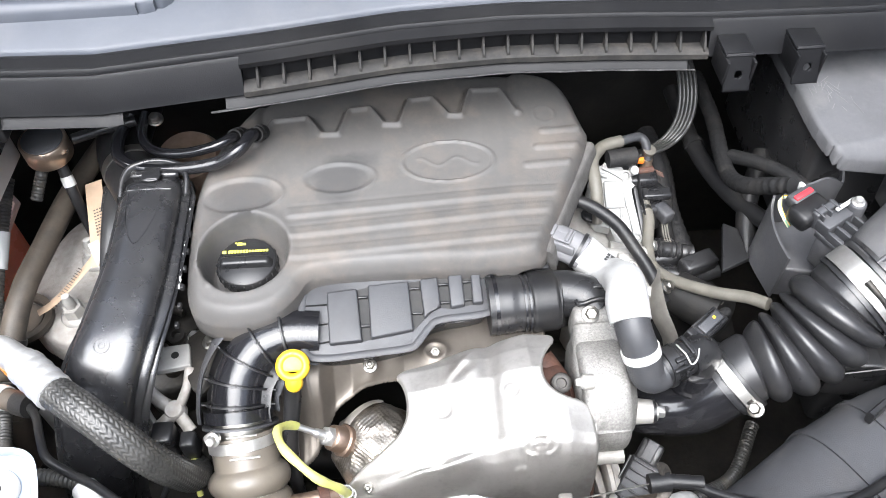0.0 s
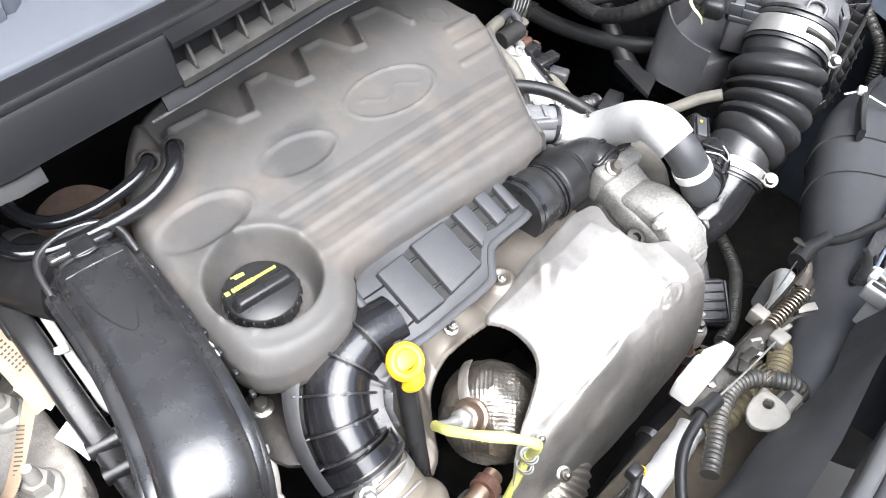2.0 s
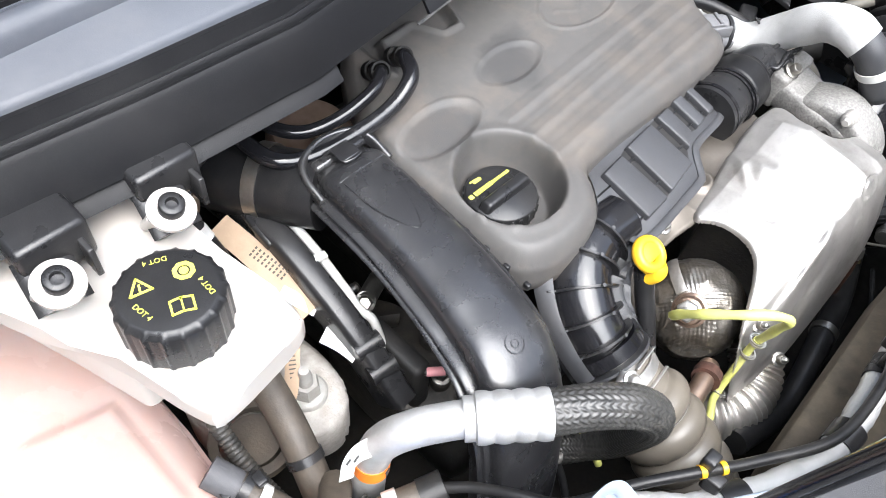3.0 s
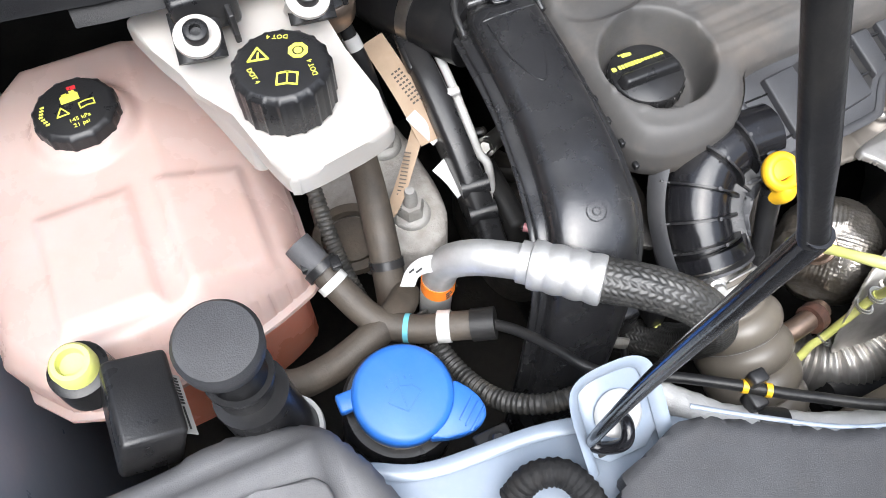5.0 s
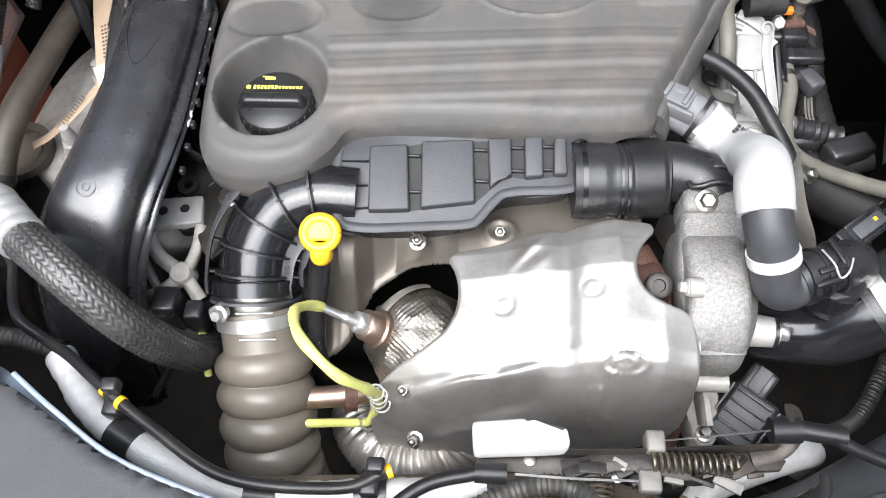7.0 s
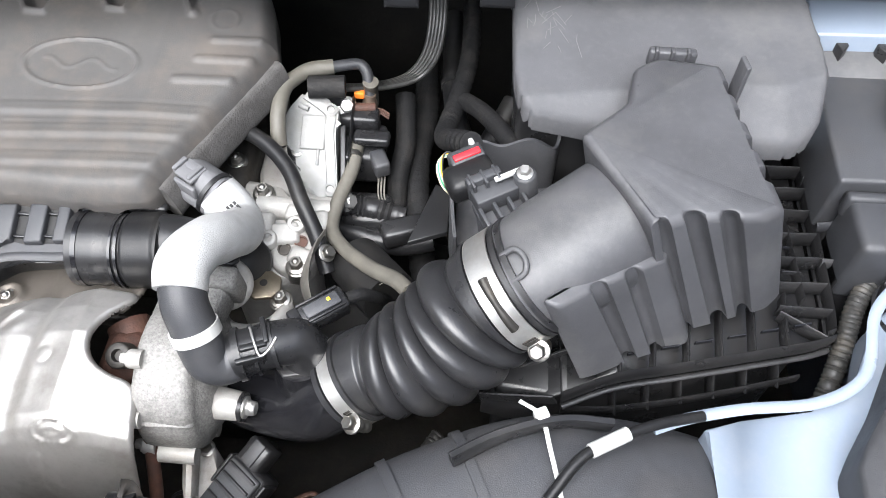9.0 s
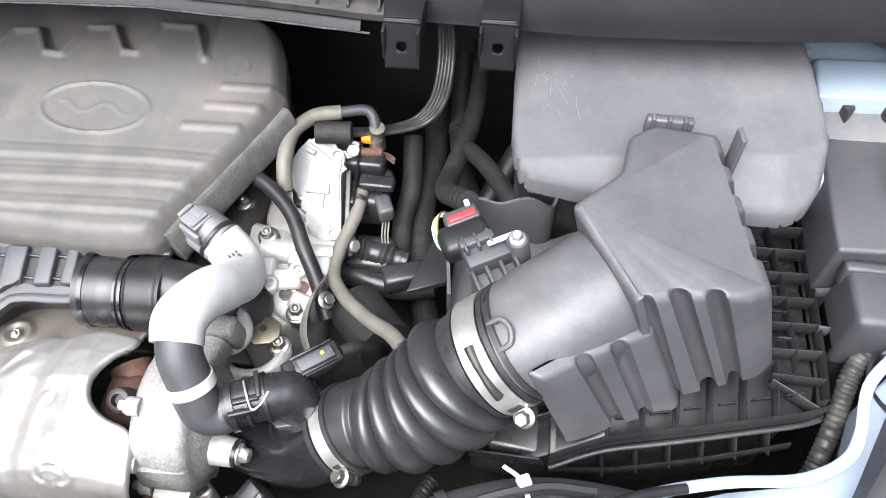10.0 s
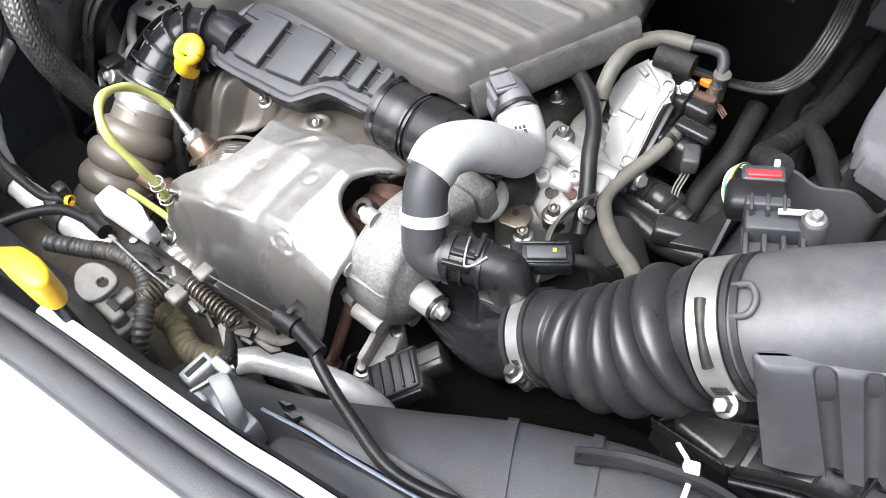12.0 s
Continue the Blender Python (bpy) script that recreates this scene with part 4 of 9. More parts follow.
    part("spigot", sweep([(-0.227, -0.225, 0.786), (-0.225, -0.262, 0.757)], 0.029, 28), M_ZINC, b, "grey plastic spigot")
    # outlet tube towards the turbocharger
    part("outlet_tube", sweep([(0.036, -0.1465, 0.829), (0.055, -0.1455, 0.829), (0.082, -0.1445, 0.829), (0.100, -0.1435, 0.830)], lambda q: 0.0315 - 0.0012 * (q > 0.45), 40), M_BLACK, b)
    for x, w, h in ((0.044, 0.004, 0.0022), (0.0735, 0.0022, 0.0014), (0.0785, 0.0022, 0.0018)):
        part("outlet_ring", ring_band((x, -0.1458, 0.829), (1, 0.05, 0.01), 0.0303, w, h, 48), M_GLOSS, b)
    part("outlet_sleeve", sweep([(0.0800, -0.1447, 0.829), (0.0830, -0.1445, 0.829), (0.108, -0.1432, 0.830), (0.110, -0.1431, 0.830)], lambda q: 0.0328 - 0.0015 * (q < 0.06 or q > 0.94), 40), M_RUBBER, b)
    part("sleeve_strap", box((0.070, -0.112, 0.846), (0.072, 0.008, 0.006), 0.002, Matrix.Rotation(radians(2), 4, "Z")), M_BLACK, b)


air_manifold()


def bellows_hose():
    h = thing("intercooler_hose", "grey beige corrugated silicone hose with a steel clamp", "hose", (-0.22, -0.30, 0.72))
    line = [(-0.226, -0.246, 0.768), (-0.222, -0.268, 0.752), (-0.219, -0.292, 0.735), (-0.217, -0.318, 0.715), (-0.214, -0.342, 0.690), (-0.210, -0.362, 0.655), (-0.205, -0.372, 0.61)]

    def r(s):
        if s < 0.16:
            return 0.0335
        return 0.0335 + 0.0085 * abs(math.sin((s - 0.16) / 0.84 * math.pi * 7)) ** 0.55

    part("hose_wall", sweep(line, r, 40, 26), M_BEIGE, h)
    cl = curve_points(line, 18)
    run = [0.0]
    for p, q in zip(cl, cl[1:]):
        run.append(run[-1] + (q - p).length)
    # thin pale rings paint the highlight lines in the creases between folds
    for k in range(7):
        i = next(j for j in range(len(cl)) if run[j] >= (0.16 + 0.84 * k / 7) * run[-1])
        part("crease_highlight", ring_band(cl[i], cl[i + 1] - cl[i], 0.0338, 0.0016, 0.0014, 40), M_PALEALLOY, h)
    ax = Vector((0.10, -0.75, -0.62))
    cp = (-0.2255, -0.252, 0.764)
    clamp = part("hose_clamp", ring_band(cp, ax, 0.034, 0.011, 0.0012, 48), M_STEEL, h, "bright worm-drive clamp")
    part("screw", join(sweep([(-0.243, -0.263, 0.801), (-0.252, -0.266, 0.796)], 0.0065, 16), hex_bolt((-0.246, -0.268, 0.8015), 0.005, (-0.2, -0.7, 0.7))), M_STEEL, clamp)
    for dz in (-0.011, 0.011):
        m = Vector(cp) + ax.normalized() * dz
        part("clip_bar", box(m + Vector((0.008, -0.021, 0.0275)), (0.030, 0.003, 0.0016), 0.0005, Matrix.Rotation(radians(-40), 4, "X") @ Matrix.Rotation(radians(8), 4, "Z")), M_STEEL, h)


bellows_hose()


# ---- dipstick ----
def dipstick():
    d = thing("oil_dipstick", "yellow ring handle of the oil dipstick in a black tube", "dipstick", (-0.17, -0.20, 0.75))
    part("tube", sweep([(-0.166, -0.216, 0.826), (-0.170, -0.228, 0.80), (-0.176, -0.246, 0.765), (-0.180, -0.262, 0.72), (-0.182, -0.27, 0.66)], lambda s: 0.0090 - 0.001 * step(s, 0.1, 0.5), 14), M_BLACK, d)
    c, ax = Vector((-0.164, -0.214, 0.843)), Vector((0.05, -0.50, 0.86))
    mm = frame_of(c, (1, 0.05, 0), ax)
    ring = [mm @ Vector((0.0125 * math.cos(k * math.tau / 36), 0.0120 * math.sin(k * math.tau / 36), 0)) for k in range(37)]
    part("ring", sweep(ring, (0.0058, 0.0046), 14, 1, side=ax, smooth=False), M_YELLOW, d)
    web = prism([(0.0125 * math.cos(q), 0.0125 * math.sin(q)) for q in [math.pi * (-0.16 + 1.32 * k / 14) for k in range(15)]], -0.004, 0.004, 0.0015)
    web.transform(mm)
    part("thumb_plate", web, M_YELLOW, d)
    part("neck", sweep([mm @ Vector((0, -0.011, -0.001)), mm @ Vector((-0.0005, -0.017, -0.005)), Vector((-0.166, -0.219, 0.818))], lambda s: 0.0086 + 0.0006 * s, 18), M_YELLOW, d)


dipstick()


# ---- exhaust side ----
MAIN = rounded([(-0.068, -0.205), (-0.020, -0.198), (0.030, -0.186), (0.097, -0.184), (0.101, -0.196), (0.090, -0.210), (0.081, -0.228), (0.082, -0.249), (0.098, -0.263), (0.121, -0.267), (0.126, -0.282), (0.128, -0.318), (0.120, -0.338), (0.02, -0.344), (-0.06, -0.343), (-0.118, -0.338), (-0.130, -0.322), (-0.114, -0.304), (-0.080, -0.287), (-0.060, -0.273), (-0.053, -0.252), (-0.056, -0.226)], 2)


def main_shield_top(X, Y):
    crest = np.interp(X, [-0.13, -0.09, -0.06, -0.02, 0.03, 0.07, 0.10, 0.13], [0.782, 0.798, 0.811, 0.820, 0.838, 0.850, 0.846, 0.836])
    fall = np.interp(Y, [-0.345, -0.340, -0.334, -0.327, -0.320, -0.314, -0.307, -0.298, -0.28, -0.26, -0.235, -0.21, -0.19, -0.18], [0.155, 0.122, 0.090, 0.062, 0.040, 0.026, 0.016, 0.010, 0.006, 0.003, 0.0, 0.004, 0.014, 0.022])
    z = crest - fall * (1 + 0.25 * step(-X, 0.04, 0.12))
    # pressed seam from back to front, buckles and beads
    z = z - 0.0045 * np.exp(-((X - 0.030 - 0.02 * (Y + 0.25)) / 0.010) ** 2) * step(Y, -0.33, -0.30) - 0.004 * np.exp(-((X - 0.030) / 0.022) ** 2) * step(Y, -0.24, -0.20) + 0.0008 * np.exp(-((X - 0.041 - 0.02 * (Y + 0.25)) / 0.006) ** 2)
    # two rolled beads low on the near side, and a flange below them
    for y0, tilt, high, wide, x1 in ((-0.3135, 0.10, 0.0105, 0.0052, 0.022), (-0.3335, 0.06, 0.0100, 0.0042, 0.010)):
        z = z + high * np.exp(-((Y - y0 - tilt * (X + 0.02)) / wide) ** 2) * step(X, -0.125, -0.085) * (1 - step(X, x1 - 0.025, x1))
    z = z - 0.006 * np.exp(-((Y + 0.3240 - 0.08 * (X + 0.02)) / 0.0035) ** 2) * step(X, -0.12, -0.09) * (1 - step(X, 0.0, 0.02))
    for bx, by in ((-0.018, -0.258), (0.048, -0.252)):
        d = np.hypot(X - bx, Y - by)
        z = z - 0.0008 * np.exp(-((d - 0.007) / 0.0024) ** 2)
    e = np.hypot((X - 0.071) / 0.0165, (Y + 0.309) / 0.0056)
    z = z + 0.0020 * np.exp(-((e - 1) / 0.14) ** 2) + 0.0012 * np.exp(-((e - 0.45) / 0.14) ** 2)
    for bx, by, br in ((0.052, -0.3225, 0.006), (0.060, -0.330, 0.0075), (0.056, -0.3385, 0.006)):
        z = z + 0.0030 * np.exp(-((np.hypot(X - bx, (Y - by) * 2.2) / br - 1) / 0.3) ** 2)
    z = z + 0.0016 * np.exp(-((Y + 0.3155) / 0.0009) ** 2) * (np.abs(X - 0.071) < 0.018) * (np.sin(X * 1500) > -0.2)
    for bx, by, ang, ln, h in ((-0.03, -0.305, 0.3, 0.014, 0.0018), (0.055, -0.300, -0.1, 0.02, 0.0016), (0.098, -0.312, 1.3, 0.014, 0.002), (0.01, -0.226, 0.6, 0.014, 0.0018), (0.078, -0.21, 0.4, 0.012, -0.0014)):
        u, w = (X - bx) * math.cos(ang) + (Y - by) * math.sin(ang), (Y - by) * math.cos(ang) - (X - bx) * math.sin(ang)
        z = z + h * np.exp(-(u / ln) ** 2 - (w / 0.0065) ** 2)
    lower = step(-Y, 0.30, 0.325)
    z = z + lower * (0.0022 * np.sin(95 * X + 60 * Y) * np.sin(70 * X - 130 * Y + 1) + 0.0014 * np.sin(170 * X + 2) * np.sin(210 * Y + 40 * X))
    z = z + 0.0007 * np.sin(120 * X + 35 * Y) * np.sin(90 * Y - 50 * X + 2)
    z = z + 0.0018 * np.sin(31 * X + 4) * np.sin(43 * Y + 1) * np.exp(-((X + 0.01) / 0.07) ** 2)
    z = z + 0.0030 * np.exp(-(((X - 0.0) - 0.8 * (Y + 0.215)) / 0.006) ** 2) * np.exp(-((Y + 0.212) / 0.016) ** 2)
    return z


shield = thing("exhaust_heat_shield", "bright pressed aluminium heat shield with dents and an oval stamp", "heat shield", (0.02, -0.27, 0.70))
part("skin", drape(MAIN, main_shield_top, 0.0013, 0.003, 0.003), M_SHIELD, shield, smooth=60)
for p in ((-0.094, -0.312, 0.768), (-0.086, -0.343, 0.735)):
    part("bolt", hex_bolt(p, 0.005, (-0.2, -0.5, 0.8), 0.012), M_ZINC, shield)

UPPER = rounded([(-0.200, -0.110), (0.095, -0.110), (0.098, -0.190), (0.060, -0.205), (-0.020, -0.214), (-0.058, -0.212), (-0.072, -0.2060), (-0.095, -0.1990), (-0.113, -0.2010), (-0.132, -0.2140), (-0.144, -0.2350), (-0.158, -0.2620), (-0.200, -0.2650), (-0.212, -0.2400)], 2)


def upper_shield_top(X, Y):
    z = 0.802 - 0.6 * np.clip(-0.168 - X, 0, 1) - 0.75 * np.clip(-0.216 - Y, 0, 1) * step(-X, 0.07, 0.10) + 0.10 * np.clip(X + 0.05, 0, 0.2) - 0.10 * np.clip(Y + 0.19, 0, 1)
    # the sheet rolls down towards the round opening
    rim = np.interp(X, [-0.145, -0.132, -0.113, -0.095, -0.072], [-0.240, -0.214, -0.201, -0.199, -0.206])
    drop = np.interp(X, [-0.165, -0.140, -0.113, -0.095, -0.072, -0.055], [0.050, 0.056, 0.045, 0.028, 0.013, 0.0])
    z = z - drop * np.exp(-(np.clip(Y - rim, 0, 1) / 0.026) ** 2)
    d = np.hypot(X + 0.022, Y + 0.185)
    z = z + 0.004 * np.exp(-((d - 0.011) / 0.004) ** 2)
    z = z - 0.004 * np.exp(-(np.hypot(X + 0.091, Y + 0.193) / 0.010) ** 2)
    z = z + 0.0016 * np.exp(-((X + 0.158 + 0.12 * (Y + 0.2)) / 0.0016) ** 2) - 0.003 * step(-X, 0.158, 0.166)
    z = z + 0.005 * np.exp(-((X - 0.030) / 0.018) ** 2 - ((Y + 0.185) / 0.030) ** 2)
    return z + 0.002 * np.sin(38 * X) * np.sin(51 * Y + 2) + 0.0008 * np.sin(90 * X + 1) * np.sin(75 * Y)


shield2 = thing("manifold_heat_shield", "dull pressed aluminium shield over the exhaust manifold", "heat shield", (-0.06, -0.17, 0.70))
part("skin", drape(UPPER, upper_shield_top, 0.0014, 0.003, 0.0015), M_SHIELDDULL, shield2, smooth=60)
part("bolt", hex_bolt((-0.091, -0.193, 0.799), 0.005, (0, -0.3, 1), 0.010), M_ZINC, shield2)
part("bolt", hex_bolt((-0.022, -0.185, 0.803), 0.005, (0, -0.3, 1), 0.010), M_ZINC, shield2)


def exhaust():
    cat = thing("catalytic_converter", "foil-wrapped catalytic converter under the heat shield", "catalytic converter", (-0.08, -0.25, 0.66))
    mid, aim = Vector((-0.090, -0.254, 0.728)), Vector((-0.69, -0.08, 0.72)).normalized()
    bm = lathe([(0.048 * math.sin(min(k / 48, 1) * math.pi / 2), 0.046 * math.cos(min(k / 48, 1) * math.pi / 2) - 0.004 * max(0, k - 48)) for k in range(62)], mid, Vector((-0.50, -0.10, 0.85)), 220)
    for v in bm.verts:
        out = (v.co - mid).normalized()
        q = v.co - mid
        dimple = math.sin(q.x * 1150 + q.z * 420) * math.sin(q.y * 1150 + q.z * 220)
        buckle = noise.noise(v.co * 42)
        v.co += out * (0.0005 * dimple * (1 if buckle < 0.12 else 0.3) + 0.0045 * (0.35 - abs(buckle) * 1.5))
    part("wrapped_body", bm, M_FOILDARK, cat, "dimpled foil wrap", 80)
    side = aim.cross(Vector((0.3, -0.5, 0.8))).normalized()
    strap = [mid + (aim * math.cos(q) + side * math.sin(q)) * 0.0515 for q in (0.34, 0.5, 0.7, 0.9, 1.1, 1.3)]
    part("foil_strap", sweep(strap, (0.0012, 0.0055), 8, 6, side=aim), M_FOIL, cat)
    root = mid + aim * 0.042
    part("boss", lathe([(0.0165, -0.004), (0.0165, 0.006), (0.0140, 0.0075), (0.0130, 0.020), (0.0115, 0.0215), (0, 0.0215)], root, aim, 36), M_BRONZE, cat, "heat-tinted copper boss")
    flex = [(-0.150, -0.290, 0.640), (-0.142, -0.312, 0.650), (-0.118, -0.336, 0.655), (-0.085, -0.342, 0.660), (-0.058, -0.332, 0.668), (-0.042, -0.312, 0.680), (-0.038, -0.290, 0.700)]
    part("flexible_pipe", sweep(flex, lambda s: 0.026 + 0.0013 * math.sin(s * 190), 28, 26), M_FOIL, cat, "ribbed foil sleeve on the pipe")
    part("outlet", sweep([(-0.205, -0.312, 0.727), (-0.155, -0.306, 0.728), (-0.13, -0.300, 0.722)], 0.0095, 16), M_BRONZE, cat)
    part("outlet_flange", sweep([(-0.150, -0.306, 0.728), (-0.140, -0.304, 0.726)], 0.0135, 16), M_RUST, cat)
    lam = thing("oxygen_sensor", "heat-tinted oxygen sensor with a yellow green sleeved lead", "sensor", (-0.13, -0.26, 0.78))
    tip = Vector((-0.1680, -0.2560, 0.7990))
    part("hexagon", lathe([(0.0105, 0), (0.0105, 0.007), (0.0085, 0.009), (0, 0.009)], root + aim * 0.021, aim, 6), M_STEEL, lam)
    part("stem", sweep([root + aim * 0.028, (root + aim * 0.028).lerp(tip, 0.5), tip], lambda q: 0.0048 if q < 0.35 else 0.0034, 14), M_STEEL, lam)
    part("sleeve", sweep([(-0.1650, -0.2555, 0.7960), (-0.1715, -0.2635, 0.8140), (-0.1755, -0.2800, 0.8370), (-0.1670, -0.3040, 0.8540), (-0.1520, -0.3220, 0.8575), (-0.1350, -0.3325, 0.8430), (-0.1210, -0.3280, 0.8100), (-0.1150, -0.3200, 0.7740)], lambda q: 0.0042 + 0.0004 * math.sin(q * 31), 12, 10), M_LIME, lam)
    lead = [Vector(q) for q in ((-0.1165, -0.3200, 0.7780), (-0.1165, -0.3190, 0.7560), (-0.1230, -0.3190, 0.7280), (-0.1320, -0.3195, 0.7020), (-0.1500, -0.3220, 0.7060), (-0.1780, -0.3300, 0.7240), (-0.2100, -0.3350, 0.7300))]
    part("lead", sweep(lead, 0.0038, 12, 8), M_LIME, lam)
    for p, d in ((lead[0], (-0.1, 0, -1)), (lead[1], (-0.15, 0, -1)), (lead[3], (-0.5, 0, -0.8))):
        part("wire_clip", join(ring_band(p, d, 0.0058, 0.0016, 0.0014, 20), ring_band(p + Vector((0.002, -0.001, -0.005)), d, 0.0062, 0.0016, 0.0014, 20)), M_STEEL, lam)


exhaust()


# ---- turbocharger ----
def turbo():
    t = thing("turbocharger", "sand-cast aluminium turbocharger compressor housing", "turbocharger", (0.14, -0.24, 0.72))
    c = Vector((0.143, -0.236, 0.790))
    rim = [(0.052 + 0.008 * math.sin(q), -0.016 - 0.008 * math.cos(q)) for q in (0, 0.4, 0.8, 1.2, 1.57)] + [(0.050 + 0.010 * math.cos(q), 0.014 + 0.010 * math.sin(q)) for q in (0, 0.4, 0.8, 1.2, 1.57)]
    disc = lathe([(0.0, -0.026), *rim, (0.046, 0.026), (0.040, 0.031), (0.0, 0.032)], c, (1, 0, 0), 56)
    for v_ in disc.verts:
        v_.co += 0.0012 * noise.noise_vector(v_.co * 40)
    part("scroll", disc, M_CASTGRAIN, t)
    part("neck", sweep([(0.143, -0.285, 0.800), (0.142, -0.262, 0.812), (0.140, -0.235, 0.819), (0.143, -0.205, 0.823), (0.149, -0.178, 0.826)], lambda s: (0.0235 + 0.003 * s, 0.016 + 0.002 * s), 28, 8, side=(1, 0.1, 0), power=4.5), M_CASTGRAIN, t)
    part("neck_flange", box((0.151, -0.172, 0.829), (0.060, 0.020, 0.042), 0.005, Matrix.Rotation(radians(10), 4, "X")), M_CASTGRAIN, t)
    part("elbow", sweep([(0.085, -0.142, 0.833), (0.115, -0.140, 0.836), (0.140, -0.147, 0.834), (0.151, -0.166, 0.829)], 0.025, 24), M_BLACK, t, "black plastic inlet elbow")
    part("spring_clip", sweep([(0.128, -0.152, 0.850), (0.150, -0.149, 0.857), (0.176, -0.152, 0.852), (0.176, -0.166, 0.852), (0.150, -0.164, 0.857), (0.128, -0.166, 0.851), (0.128, -0.152, 0.850)], 0.0026, 8, 3), M_BLACK, t)
    for p in ((0.138, -0.178, 0.850),):
        part("flange_bolt", hex_bolt(p, 0.0060, (0, -0.5, 0.85)), M_ZINC, t)
    part("nozzle", sweep([(0.160, -0.258, 0.790), (0.194, -0.262, 0.792)], lambda s: 0.0155 - 0.003 * s, 8), M_CAST, t)
    part("nozzle_washer", ring_band((0.1955, -0.262, 0.792), (1, -0.1, 0.05), 0.004, 0.003, 0.008, 20), M_BLACK, t)
    part("nozzle_bolt", hex_bolt((0.197, -0.2625, 0.7925), 0.0062, (1, -0.1, 0.05)), M_STEEL, t)
    for q in (0.3, 1.1, 1.9, 2.7, 3.5):
        p = c + Vector((-0.021, -0.059 * math.sin(q), 0.059 * math.cos(q)))
        part("rim_bolt", join(lathe([(0.0075, -0.006), (0.0075, 0.004), (0.006, 0.005)], p, (-1, 0, 0), 14), hex_bolt(p + Vector((-0.005, 0, 0)), 0.0042, (-1, 0, 0.1))), M_CAST, t)
    for a in (200, 250, 300):
        p = c + Vector((0.018, 0.064 * math.cos(radians(a)), 0.064 * math.sin(radians(a))))
        part("lug", sweep([p - Vector((0.03, 0, 0)), p], 0.008, 10), M_CAST, t)
    part("mark", bars([(-0.012 + 0.006 * k, 0, 0.0035, 0.006) for k in range(4)], frame_of(c + Vector((0.0195, -0.030, -0.042)), (0, -0.7, -0.7), (1, -0.1, 0.1))), M_CAST, t)
    m = Matrix.Translation((0.186, -0.306, 0.712)) @ Matrix.Rotation(radians(52), 4, "Z") @ Matrix.Rotation(radians(-24), 4, "Y")

    def act_box(at, size, bevel=0.002):
        bm = box(at, size, bevel)
        bm.transform(m)
        return bm

    act = part("actuator", act_box((0, 0, 0), (0.052, 0.040, 0.030), 0.004), M_BLACK, t, "black ribbed plastic actuator housing")
    part("lid", act_box((0, 0, 0.016), (0.047, 0.035, 0.006), 0.002), M_TRIM, act)
    for k in range(5):
        part("rib", act_box((-0.020 + 0.010 * k, 0, 0.0195), (0.0022, 0.031, 0.005), 0.0006), M_BLACK, act)
    for y in (-0.021, 0.021):
        part("side_rib", act_box((0, y, 0.004), (0.046, 0.003, 0.022), 0.0008), M_BLACK, act)
    part("actuator_plug", act_box((0.034, 0.006, 0.002), (0.026, 0.024, 0.024), 0.003), M_BLACK, t)
    part("plug_rib", act_box((0.036, 0.006, 0.0145), (0.022, 0.012, 0.003), 0.001), M_TRIM, t)
    part("actuator_bracket", prism(rounded([(0.132, -0.262), (0.160, -0.266), (0.168, -0.300), (0.164, -0.330), (0.146, -0.334), (0.138, -0.300)], 1), 0.690, lambda x, y: 0.724 + 0.25 * (y + 0.30), 0.004), M_MOUNT, t, "brownish cast actuator bracket")
    part("bracket_web", sweep([(0.140, -0.262, 0.742), (0.148, -0.290, 0.738), (0.152, -0.318, 0.728)], (0.004, 0.012), 10, 6, side=(1, 0.2, 0), power=4), M_MOUNT, t)
    for p in ((0.154, -0.276, 0.728), (0.153, -0.322, 0.718)):
        part("bracket_bolt", hex_bolt(p, 0.005), M_ZINC, t)
    man = thing("exhaust_manifold", "rusty exhaust manifold bracket with a large socket bolt", "manifold", (0.09, -0.23, 0.78))
    part("casting", join(box((0.094, -0.232, 0.795), (0.038, 0.046, 0.040), 0.012), sweep([(0.085, -0.20, 0.80), (0.118, -0.25, 0.78)], 0.018, 14)), M_RUST, man)
    part("bolt", socket_bolt((0.101, -0.240, 0.822), 0.0105, (-0.1, -0.45, 0.9)), M_GREASY, man)


turbo()


